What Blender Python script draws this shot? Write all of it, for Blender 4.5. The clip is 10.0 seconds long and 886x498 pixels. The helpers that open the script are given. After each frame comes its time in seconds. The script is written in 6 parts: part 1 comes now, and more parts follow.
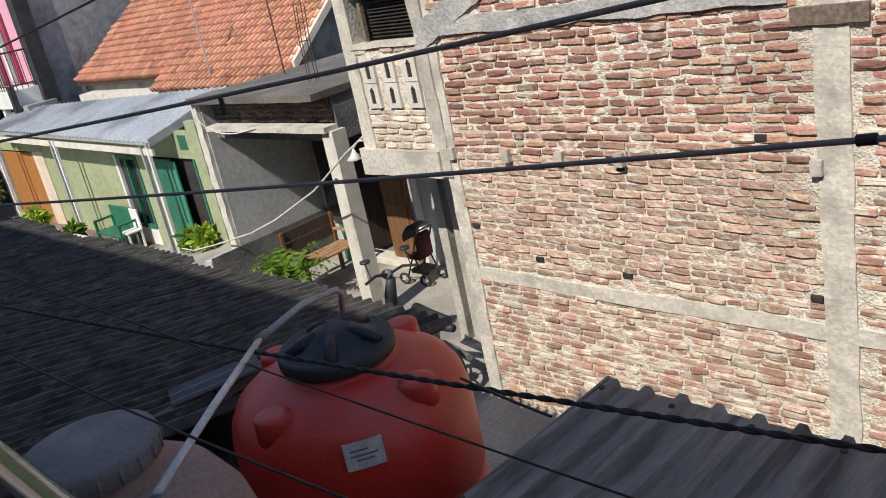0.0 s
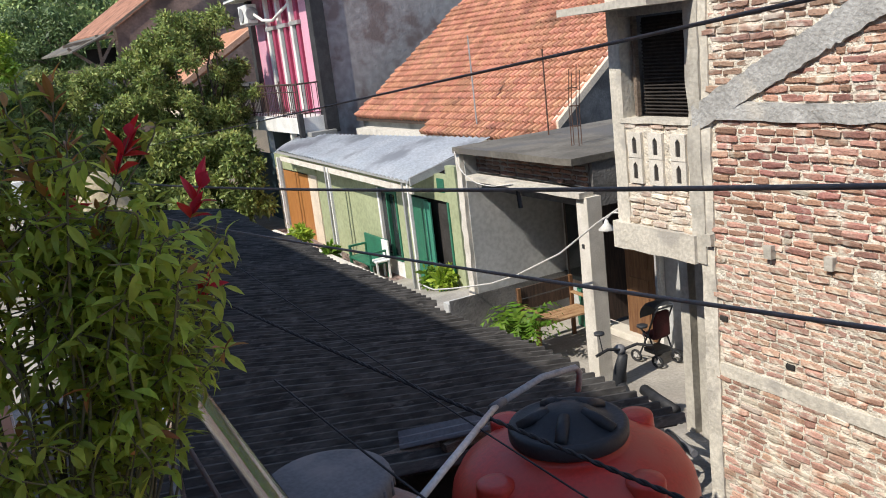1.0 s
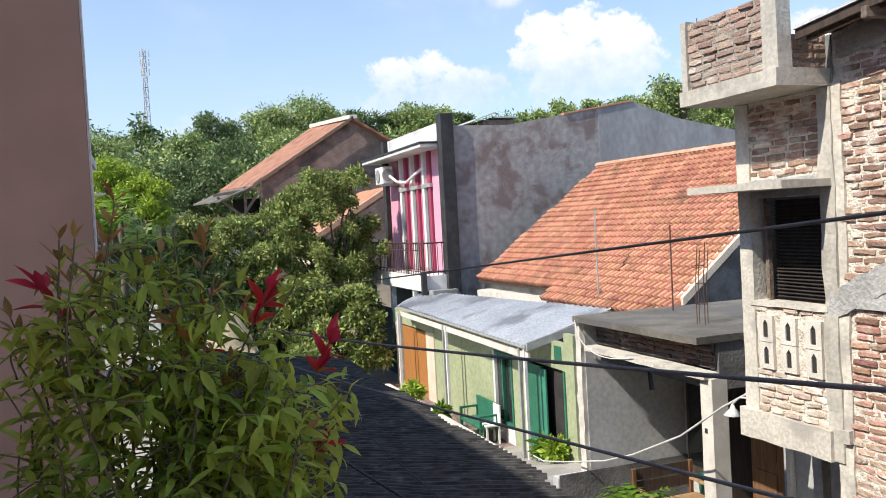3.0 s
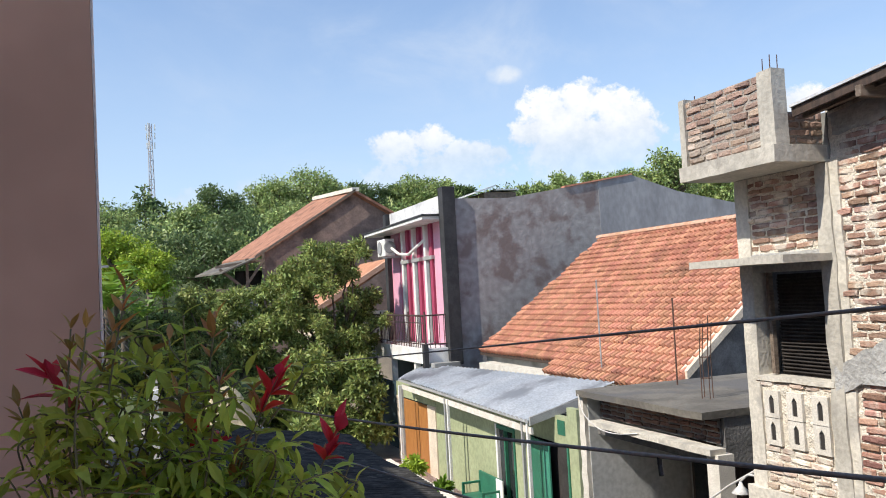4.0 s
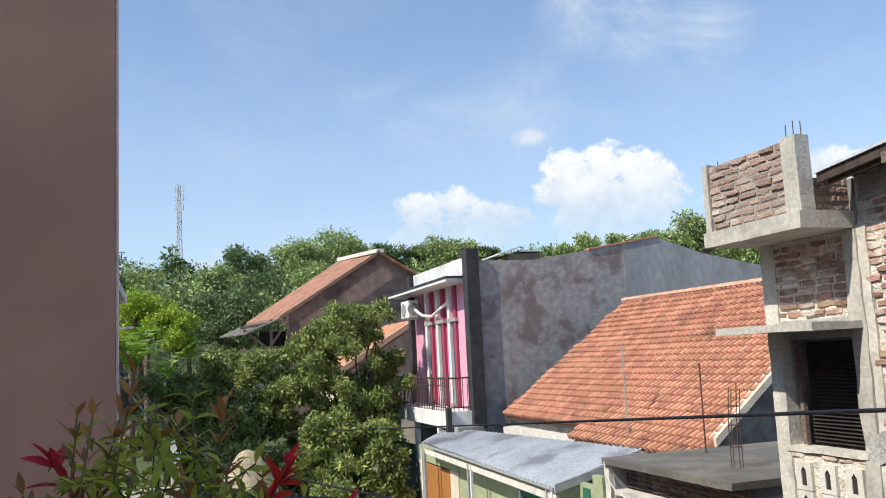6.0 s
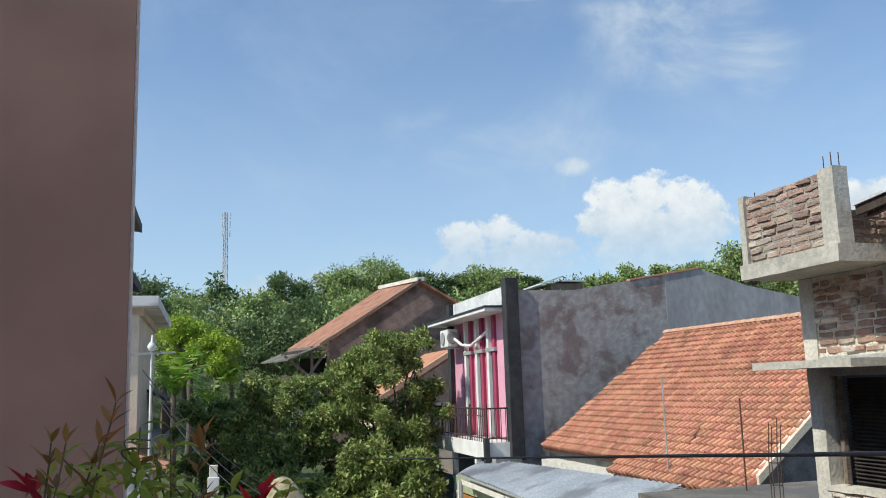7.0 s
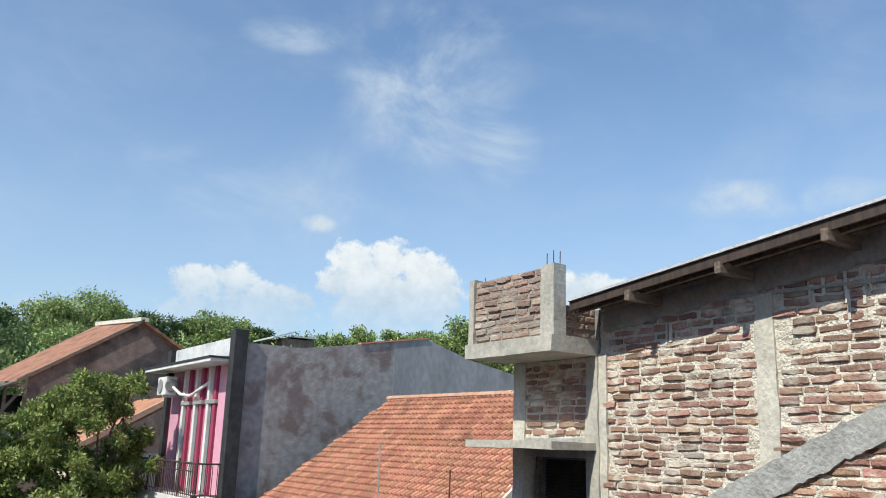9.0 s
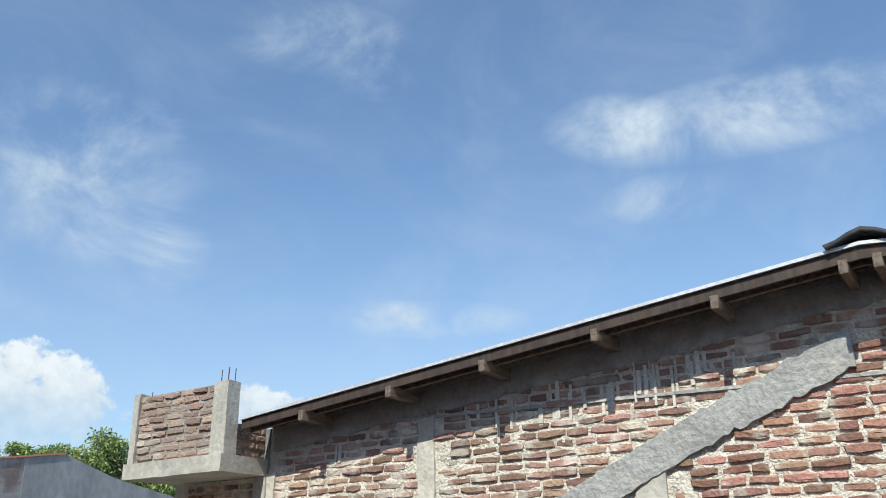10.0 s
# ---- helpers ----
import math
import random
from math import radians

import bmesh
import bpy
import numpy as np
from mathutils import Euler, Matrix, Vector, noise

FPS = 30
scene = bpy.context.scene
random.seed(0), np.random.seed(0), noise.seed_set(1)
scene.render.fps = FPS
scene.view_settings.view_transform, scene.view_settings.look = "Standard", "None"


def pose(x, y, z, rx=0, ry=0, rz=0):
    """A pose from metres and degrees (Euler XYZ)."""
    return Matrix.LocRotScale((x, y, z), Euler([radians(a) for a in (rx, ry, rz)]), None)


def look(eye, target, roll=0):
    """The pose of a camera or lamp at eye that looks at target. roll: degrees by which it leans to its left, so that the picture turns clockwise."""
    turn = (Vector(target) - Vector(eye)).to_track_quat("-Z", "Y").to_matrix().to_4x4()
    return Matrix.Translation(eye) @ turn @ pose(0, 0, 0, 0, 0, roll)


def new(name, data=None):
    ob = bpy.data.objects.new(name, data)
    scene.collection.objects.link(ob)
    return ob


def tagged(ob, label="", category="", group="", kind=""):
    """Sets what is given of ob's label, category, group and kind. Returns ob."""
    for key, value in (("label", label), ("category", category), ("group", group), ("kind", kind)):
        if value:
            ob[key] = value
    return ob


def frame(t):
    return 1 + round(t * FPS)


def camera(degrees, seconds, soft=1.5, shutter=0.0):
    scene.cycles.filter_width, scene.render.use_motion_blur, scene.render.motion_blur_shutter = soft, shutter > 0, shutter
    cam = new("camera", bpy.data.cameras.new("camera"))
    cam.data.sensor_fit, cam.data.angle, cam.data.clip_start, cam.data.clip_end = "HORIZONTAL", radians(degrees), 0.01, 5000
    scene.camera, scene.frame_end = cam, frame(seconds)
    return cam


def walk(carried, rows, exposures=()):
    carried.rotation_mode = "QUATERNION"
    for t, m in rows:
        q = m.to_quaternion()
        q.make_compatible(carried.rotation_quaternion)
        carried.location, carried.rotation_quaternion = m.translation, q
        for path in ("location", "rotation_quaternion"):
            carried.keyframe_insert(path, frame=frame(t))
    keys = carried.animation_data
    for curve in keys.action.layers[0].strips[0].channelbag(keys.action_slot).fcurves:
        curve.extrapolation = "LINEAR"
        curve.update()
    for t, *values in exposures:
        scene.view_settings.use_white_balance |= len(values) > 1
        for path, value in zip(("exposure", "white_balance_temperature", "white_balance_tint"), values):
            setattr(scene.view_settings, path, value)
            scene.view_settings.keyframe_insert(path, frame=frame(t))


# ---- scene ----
cam = camera(55.1, 10.0, soft=1.0)
PATH = [
    (0, (0.041, -0.11, 4.096), (1.304, 1.288, 3.427), -11.8),
    (0.5, (0.007, -0.078, 4.139), (1.048, 1.518, 3.531), -9.4),
    (1, (-0.004, -0.05, 4.197), (0.87, 1.688, 3.735), -6.7),
    (1.5, (-0.003, -0.026, 4.2), (0.758, 1.793, 3.863), -4.7),
    (2, (-0.007, -0.024, 4.203), (0.706, 1.827, 3.944), -3.9),
    (2.5, (-0.007, -0.002, 4.202), (0.667, 1.87, 4.004), -3.4),
    (3, (-0.012, -0.017, 4.206), (0.664, 1.864, 4.143), -3.1),
    (4.5, (-0.027, -0.025, 4.242), (0.654, 1.849, 4.39), -3.1),
    (5, (-0.03, -0.027, 4.247), (0.652, 1.844, 4.434), -3.0),
    (5.5, (-0.04, -0.025, 4.251), (0.634, 1.846, 4.463), -2.9),
    (6, (-0.002, -0.011, 4.267), (0.628, 1.871, 4.517), -2.8),
    (7.5, (0.105, -0.058, 4.268), (0.622, 1.845, 4.603), -1.5),
    (8, (0.103, -0.073, 4.273), (0.672, 1.814, 4.614), -1.4),
    (8.5, (0.096, -0.055, 4.3), (0.91, 1.735, 4.667), -0.9),
    (9, (0.075, -0.048, 4.319), (1.147, 1.579, 4.771), 2.0),
    (9.5, (-0.037, -0.029, 4.334), (1.257, 1.38, 4.917), 1.3),
    (10, (-0.128, -0.085, 4.335), (1.43, 0.947, 5.047), -0.6),
]
walk(cam, [(t, look(eye, target, roll)) for t, eye, target, roll in PATH], [(0, 0.34, 6500, 10), (1, 0.5, 6500, 10), (2.5, 0.78, 6500, 10), (3.0, 0.7, 6500, 10), (4.5, 0.57, 6500, 10), (6, 0.52, 6450, 8), (7.5, 0.25, 6250, 3), (8.5, 0.3, 6250, 3), (9.5, 0.36, 6300, 5), (10, 0.36, 6150, 3)])

# ---- sky: clouds as (azimuth to the right of +y, elevation, half width, half height) in degrees ----
SKY_STRENGTH = 0.11
SKY_TINT = (0.82, 1.0, 1.16, 1)
VEIL_COLOUR = (4.7, 5.2, 5.9, 1)
CLOUD_DARK, CLOUD_LIGHT = (4.0, 4.6, 5.3, 1), (6.6, 6.6, 6.7, 1)
CUMULUS = (
    (27.6, 12.0, 1.9, 1.3), (29.6, 12.1, 2.0, 1.4), (31.7, 11.6, 1.7, 1.35), (33.2, 10.9, 1.4, 1.4), (26.4, 10.4, 1.6, 1.3), (30.0, 9.4, 5.0, 2.3),
    (17.2, 9.9, 2.0, 1.1), (19.2, 10.1, 1.7, 1.2), (22.0, 9.2, 2.2, 1.0), (24.0, 9.0, 1.1, 0.8), (20.5, 8.1, 4.6, 1.5),
    (6.6, 7.0, 2.4, 1.1), (3.5, 6.8, 2.4, 0.8), (9.5, 6.9, 2.3, 1.0), (42.9, 10.3, 1.9, 1.2), (45.2, 10.2, 2.1, 0.9),
)
VEILS = (
    (32.5, 23.5, 7, 5.5, 1.1), (37.6, 20.0, 2.6, 3.0, 1.0), (31, 27.6, 7, 2.2, 1.0), (22, 26.4, 3.6, 1.3, 1.1), (24.7, 14.3, 1.3, 0.7, 1.6),
    (47, 34.5, 6.5, 2.6, 1.2), (51.6, 32.2, 3.0, 1.7, 1.0), (69, 28.4, 4.5, 2.2, 1.1), (79, 27.8, 12, 2.8, 1.3), (73, 23.3, 5, 1.8, 0.7),
    (55.5, 16.1, 7, 1.4, 1.1), (52, 16.4, 4, 1.2, 0.6), (20, 16, 12, 4, 0.5),
)

# ---- light ----
SUN_EL, SUN_AZ = radians(46), radians(-12)
to_sun = Vector((-math.cos(SUN_EL) * math.cos(SUN_AZ), math.cos(SUN_EL) * math.sin(SUN_AZ), math.sin(SUN_EL)))
sun_data = bpy.data.lights.new("sun", "SUN")
sun_data.energy, sun_data.angle, sun_data.color = 4.0, radians(0.6), (1.0, 0.93, 0.82)
sun = new("sun", sun_data)
sun.rotation_euler = to_sun.to_track_quat("Z", "Y").to_euler()

world = bpy.data.worlds.new("sky")
scene.world = world
world.use_nodes = True
wn, wl = world.node_tree.nodes, world.node_tree.links
wn.clear()


def wnode(kind, **values):
    n = wn.new(kind)
    for key, value in values.items():
        n.inputs[key].default_value = value
    return n


def wmath(op, a, b=None, clamp=False):
    n = wn.new("ShaderNodeMath")
    n.operation, n.use_clamp = op, clamp
    for i, v in enumerate((a, b)):
        if v is None:
            continue
        if isinstance(v, (int, float)):
            n.inputs[i].default_value = v
        else:
            wl.new(v, n.inputs[i])
    return n.outputs[0]


sky = wn.new("ShaderNodeTexSky")
sky.sky_type, sky.sun_disc = "NISHITA", False
sky.sun_elevation, sky.sun_rotation = SUN_EL, math.atan2(to_sun.x, to_sun.y)
sky.air_density, sky.dust_density, sky.ozone_density = 1.0, 0.6, 1.6
coord = wn.new("ShaderNodeTexCoord")


def cloud_noise(scale, detail, stretch, low, high, distortion=0.0):
    """Clouds as a soft threshold of noise over the sky's directions."""
    mapping = wn.new("ShaderNodeMapping")
    mapping.inputs["Scale"].default_value = stretch
    wl.new(coord.outputs["Generated"], mapping.inputs["Vector"])
    n = wnode("ShaderNodeTexNoise", Scale=scale, Detail=detail, Roughness=0.62, Distortion=distortion)
    wl.new(mapping.outputs[0], n.inputs["Vector"])
    ramp = wn.new("ShaderNodeMapRange")
    ramp.interpolation_type = "SMOOTHSTEP"
    ramp.inputs["From Min"].default_value, ramp.inputs["From Max"].default_value = low, high
    wl.new(n.outputs["Fac"], ramp.inputs["Value"])
    return ramp.outputs[0], n.outputs["Fac"]


def cloud_blob(az, el, width, height):
    """One where the sky's direction lies inside an oval round (az, el), in degrees, falling to zero at its rim."""
    a, e = radians(az), radians(el)
    mid = Vector((math.sin(a) * math.cos(e), math.cos(a) * math.cos(e), math.sin(e)))
    side = Vector((math.cos(a), -math.sin(a), 0))
    up = side.cross(mid)
    out = []
    for axis, size in ((side, width), (up, height)):
        d = wn.new("ShaderNodeVectorMath")
        d.operation = "DOT_PRODUCT"
        d.inputs[1].default_value = axis
        off = wn.new("ShaderNodeVectorMath")
        off.operation = "SUBTRACT"
        off.inputs[1].default_value = mid
        wl.new(coord.outputs["Generated"], off.inputs[0])
        wl.new(off.outputs[0], d.inputs[0])
        out.append(wmath("POWER", wmath("ABSOLUTE", wmath("DIVIDE", d.outputs["Value"], math.sin(radians(size)))), 2.0))
    return wmath("SUBTRACT", 1.0, wmath("ADD", out[0], out[1]))


puff, puff_raw = cloud_noise(17.0, 9.0, (1, 1, 1.25), 0.36, 0.62)
wisp, wisp_raw = cloud_noise(4.2, 9.0, (1.0, 1.3, 1.9), 0.38, 0.92, 0.5)
body = None
for puff_at in CUMULUS:
    one = cloud_blob(*puff_at)
    body = one if body is None else wmath("MAXIMUM", body, one)
billow, billow_raw = cloud_noise(34.0, 9.0, (1, 1, 1.1), 0.3, 0.7)
upward = wn.new("ShaderNodeSeparateXYZ")
wl.new(coord.outputs["Generated"], upward.inputs[0])


def by_height(low, high, a, b):
    r = wn.new("ShaderNodeMapRange")
    r.interpolation_type = "SMOOTHSTEP"
    r.inputs["From Min"].default_value, r.inputs["From Max"].default_value = math.sin(radians(low)), math.sin(radians(high))
    r.inputs["To Min"].default_value, r.inputs["To Max"].default_value = a, b
    wl.new(upward.outputs["Z"], r.inputs["Value"])
    return r.outputs[0]


ragged = wmath("ADD", wmath("MULTIPLY", wmath("SUBTRACT", billow_raw, 0.5), 4.5), wmath("MULTIPLY", wmath("SUBTRACT", puff_raw, 0.5), 2.6))
cover = wmath("MULTIPLY", wmath("ADD", body, wmath("ADD", ragged, 0.28)), 1.5, True)
cover = wmath("MULTIPLY", cover, by_height(6.8, 11.6, 0.3, 0.97), True)
veil = None
for az, el, width, height, much in VEILS:
    m = wmath("MULTIPLY", wmath("MAXIMUM", cloud_blob(az, el, width, height), 0.0), wmath("MULTIPLY", wisp, much * 1.0))
    veil = m if veil is None else wmath("ADD", veil, m)
veil = wmath("ADD", veil, wmath("MULTIPLY", wisp, 0.22), True)
tint = wn.new("ShaderNodeMix")
tint.data_type = "RGBA"
tint.blend_type = "MULTIPLY"
tint.inputs[0].default_value = 1.0
wl.new(sky.outputs[0], tint.inputs[6])
tint.inputs[7].default_value = SKY_TINT
split = wn.new("ShaderNodeSeparateXYZ")
wl.new(coord.outputs["Generated"], split.inputs[0])
low_air = wn.new("ShaderNodeMapRange")
low_air.interpolation_type = "SMOOTHSTEP"
low_air.inputs["From Min"].default_value, low_air.inputs["From Max"].default_value = 0.0, 0.5
low_air.inputs["To Min"].default_value, low_air.inputs["To Max"].default_value = 0.5, 0.1
wl.new(split.outputs["Z"], low_air.inputs["Value"])
veil = wmath("ADD", veil, low_air.outputs[0], True)
thin = wn.new("ShaderNodeMix")
thin.data_type = "RGBA"
wl.new(veil, thin.inputs[0])
wl.new(tint.outputs[2], thin.inputs[6])
thin.inputs[7].default_value = VEIL_COLOUR
thick = wn.new("ShaderNodeMix")
thick.data_type = "RGBA"
wl.new(cover, thick.inputs[0])
wl.new(thin.outputs[2], thick.inputs[6])
shade = wn.new("ShaderNodeMix")
shade.data_type = "RGBA"
lit = wmath("ADD", wmath("MULTIPLY", billow, 0.6), wmath("MULTIPLY", by_height(8.0, 13.0, 0.0, 1.0), 0.6), True)
wl.new(lit, shade.inputs[0])
shade.inputs[6].default_value, shade.inputs[7].default_value = CLOUD_DARK, CLOUD_LIGHT
wl.new(shade.outputs[2], thick.inputs[7])
back = wnode("ShaderNodeBackground", Strength=SKY_STRENGTH)
wl.new(thick.outputs[2], back.inputs["Color"])
wl.new(back.outputs[0], wn.new("ShaderNodeOutputWorld").inputs["Surface"])

# ---- materials ----


def material(name, base, base2=None, scale=6.0, rough=0.8, metal=0.0, bump=0.15, grain=60.0, spread=0.0, island=False, stain=None, stain_scale=1.2, stretch=(1, 1, 1), spec=0.3, sharp=(0.35, 0.65), stain_at=(0.5, 0.7)):
    """A procedural surface: two colours mixed by noise, fine grain, optional stains and a random tint per piece."""
    mat = bpy.data.materials.new(name)
    mat.use_nodes = True
    nodes, links = mat.node_tree.nodes, mat.node_tree.links
    bsdf = nodes["Principled BSDF"]
    bsdf.inputs["Roughness"].default_value, bsdf.inputs["Metallic"].default_value = rough, metal
    bsdf.inputs["Specular IOR Level"].default_value = spec
    place = nodes.new("ShaderNodeTexCoord")
    mapping = nodes.new("ShaderNodeMapping")
    mapping.inputs["Scale"].default_value = stretch
    links.new(place.outputs["Object"], mapping.inputs["Vector"])

    def noise_at(size, detail=5.0):
        n = nodes.new("ShaderNodeTexNoise")
        n.inputs["Scale"].default_value, n.inputs["Detail"].default_value = size, detail
        links.new(mapping.outputs[0], n.inputs["Vector"])
        return n.outputs["Fac"]

    def ramp_of(fac, low, high):
        r = nodes.new("ShaderNodeMapRange")
        r.interpolation_type = "SMOOTHSTEP"
        r.inputs["From Min"].default_value, r.inputs["From Max"].default_value = low, high
        links.new(fac, r.inputs["Value"])
        return r.outputs[0]

    def mixed(fac, a, b, blend="MIX"):
        m = nodes.new("ShaderNodeMix")
        m.data_type, m.blend_type = "RGBA", blend
        for socket, v in ((m.inputs[0], fac), (m.inputs[6], a), (m.inputs[7], b)):
            if isinstance(v, (int, float)):
                socket.default_value = v
            elif isinstance(v, tuple):
                socket.default_value = (*v, 1) if len(v) == 3 else v
            else:
                links.new(v, socket)
        return m.outputs[2]

    colour = mixed(ramp_of(noise_at(scale), *sharp), base, base2 or tuple(c * 0.75 for c in base))
    fine = noise_at(grain, 3.0)
    colour = mixed(0.35, colour, mixed(ramp_of(fine, 0.3, 0.7), (0.6, 0.6, 0.6), (1.25, 1.25, 1.25)), "MULTIPLY")
    if stain:
        colour = mixed(ramp_of(noise_at(stain_scale, 7.0), *stain_at), colour, stain)
    if spread:
        if island:
            piece = nodes.new("ShaderNodeNewGeometry").outputs["Random Per Island"]
        else:
            piece = nodes.new("ShaderNodeObjectInfo").outputs["Random"]
        hsv = nodes.new("ShaderNodeHueSaturation")
        value = nodes.new("ShaderNodeMapRange")
        value.inputs["To Min"].default_value, value.inputs["To Max"].default_value = 1 - spread, 1 + spread
        links.new(piece, value.inputs["Value"])
        links.new(value.outputs[0], hsv.inputs["Value"])
        hue = nodes.new("ShaderNodeMath")
        hue.operation = "MULTIPLY_ADD"
        scramble = nodes.new("ShaderNodeMath")
        scramble.operation = "FRACT"
        times = nodes.new("ShaderNodeMath")
        times.operation = "MULTIPLY"
        times.inputs[1].default_value = 37.7
        links.new(piece, times.inputs[0])
        links.new(times.outputs[0], scramble.inputs[0])
        links.new(scramble.outputs[0], hue.inputs[0])
        hue.inputs[1].default_value, hue.inputs[2].default_value = spread * 0.09, 0.5 - spread * 0.045
        links.new(hue.outputs[0], hsv.inputs["Hue"])
        links.new(colour, hsv.inputs["Color"])
        colour = hsv.outputs[0]
    links.new(colour, bsdf.inputs["Base Color"])
    if bump:
        b = nodes.new("ShaderNodeBump")
        b.inputs["Strength"].default_value, b.inputs["Distance"].default_value = bump, 0.02
        links.new(fine, b.inputs["Height"])
        links.new(b.outputs[0], bsdf.inputs["Normal"])
    return mat


def leaf_material(name, base, base2, spread=0.35, through_light=0.35, rough=0.5):
    mat = material(name, base, base2, scale=2.0, rough=rough, bump=0.0, grain=30, spread=spread, island=True, spec=0.35)
    nodes, links = mat.node_tree.nodes, mat.node_tree.links
    bsdf, out = nodes["Principled BSDF"], nodes["Material Output"]
    trans, mix = nodes.new("ShaderNodeBsdfTranslucent"), nodes.new("ShaderNodeMixShader")
    links.new(bsdf.inputs["Base Color"].links[0].from_socket, trans.inputs["Color"])
    mix.inputs[0].default_value = through_light
    links.new(bsdf.outputs[0], mix.inputs[1])
    links.new(trans.outputs[0], mix.inputs[2])
    links.new(mix.outputs[0], out.inputs["Surface"])
    return mat


M_BRICK = material("brick", (0.40, 0.235, 0.175), (0.46, 0.32, 0.25), scale=3, rough=0.92, bump=0.6, grain=45, spread=0.3, stain=(0.58, 0.5, 0.41), stain_scale=6.0, stain_at=(0.47, 0.6))
M_BRICK_JOINED = material("brick_joined", (0.35, 0.185, 0.14), (0.41, 0.25, 0.19), scale=3, rough=0.92, bump=0.6, grain=45, spread=0.4, island=True, stain=(0.56, 0.49, 0.41), stain_scale=6.0, stain_at=(0.54, 0.68))
M_MORTAR = material("mortar", (0.74, 0.68, 0.58), (0.6, 0.545, 0.46), scale=14, rough=0.95, bump=1.0, grain=55, stain=(0.44, 0.39, 0.33), stain_scale=1.1, stain_at=(0.56, 0.75))
M_CONCRETE = material("concrete", (0.5, 0.47, 0.41), (0.41, 0.385, 0.335), scale=2.5, rough=0.93, bump=0.3, grain=26, stain=(0.3, 0.28, 0.25), stain_scale=2.6, stain_at=(0.54, 0.74))
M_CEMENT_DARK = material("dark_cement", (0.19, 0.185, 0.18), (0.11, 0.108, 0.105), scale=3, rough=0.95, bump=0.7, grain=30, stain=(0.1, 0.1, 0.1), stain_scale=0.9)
M_PLASTER = material("plaster", (0.5, 0.505, 0.5), (0.43, 0.435, 0.43), scale=1.2, rough=0.9, bump=0.08, grain=14, stain=(0.38, 0.38, 0.37), stain_scale=0.8, stain_at=(0.55, 0.75))
M_GREY_WALL = material("weathered_render", (0.36, 0.345, 0.335), (0.28, 0.262, 0.255), scale=5, sharp=(0.38, 0.62), rough=0.97, bump=0.7, grain=10, stain=(0.2, 0.16, 0.15), stain_scale=1.6, stain_at=(0.48, 0.66))
M_GREY_WALL_NEW = material("newer_render", (0.33, 0.335, 0.345), (0.27, 0.275, 0.285), scale=1.2, sharp=(0.3, 0.7), rough=0.95, bump=0.4, grain=6, stain=(0.22, 0.22, 0.225), stain_scale=1.0, stain_at=(0.5, 0.7), stretch=(1, 1, 0.5))
M_OUR_WALL = material("pink_brown_paint", (0.56, 0.35, 0.26), (0.53, 0.33, 0.245), scale=1.2, rough=0.85, bump=0.0, grain=2.0)
M_WHITE = material("white_paint", (0.78, 0.77, 0.74), (0.66, 0.65, 0.62), scale=2, rough=0.7, bump=0.15, grain=40)
M_PINK = material("pink_paint", (0.60, 0.19, 0.29), (0.54, 0.165, 0.255), scale=1.5, rough=0.75, bump=0.1, grain=40)
M_PINK_PALE = material("pale_pink_paint", (0.70, 0.36, 0.46), (0.64, 0.32, 0.42), scale=1.5, rough=0.75, bump=0.1, grain=40)
M_MAGENTA = material("magenta_paint", (0.36, 0.06, 0.12), (0.31, 0.05, 0.1), scale=1.5, rough=0.7, bump=0.1, grain=40)
M_BLACK = material("black_paint", (0.03, 0.03, 0.033), (0.05, 0.05, 0.052), scale=3, rough=0.7, bump=0.2, grain=30)
M_GREEN_PALE = material("pale_green_paint", (0.345, 0.375, 0.225), (0.305, 0.335, 0.198), scale=1.5, rough=0.8, bump=0.05, grain=12)
M_GREEN = material("green_paint", (0.035, 0.17, 0.1), (0.028, 0.13, 0.08), scale=3, rough=0.5, bump=0.1, grain=30)
M_WOOD = material("brown_wood", (0.22, 0.115, 0.055), (0.15, 0.072, 0.036), scale=5, rough=0.55, bump=0.25, grain=50, stretch=(6, 6, 0.7))
M_WOOD_DARK = material("dark_wood", (0.085, 0.058, 0.045), (0.05, 0.036, 0.03), scale=5, rough=0.6, bump=0.3, grain=40, stretch=(6, 6, 0.7))
M_WOOD_OLD = material("weathered_timber", (0.24, 0.19, 0.15), (0.15, 0.115, 0.09), scale=6, rough=0.9, bump=0.5, grain=50, stretch=(0.8, 6, 6))
M_BENCH = material("bench_wood", (0.42, 0.27, 0.15), (0.3, 0.17, 0.09), scale=5, rough=0.7, bump=0.25, grain=50, stretch=(0.8, 6, 6))
M_TILE = material("clay_tile", (0.52, 0.25, 0.16), (0.43, 0.19, 0.12), scale=1.5, rough=0.88, bump=0.3, grain=30, spread=0.22, stain=(0.24, 0.12, 0.08), stain_scale=1.6, stain_at=(0.56, 0.74))
M_TILE_JOINED = material("clay_tile_joined", (0.52, 0.25, 0.16), (0.43, 0.19, 0.12), scale=1.5, rough=0.88, bump=0.3, grain=30, spread=0.22, island=True, stain=(0.24, 0.12, 0.08), stain_scale=1.6, stain_at=(0.56, 0.74))
M_ZINC = material("zinc_sheet", (0.68, 0.71, 0.75), (0.58, 0.62, 0.67), scale=1.2, rough=0.5, metal=0.1, bump=0.1, grain=20, stain=(0.36, 0.38, 0.42), stain_scale=0.9)
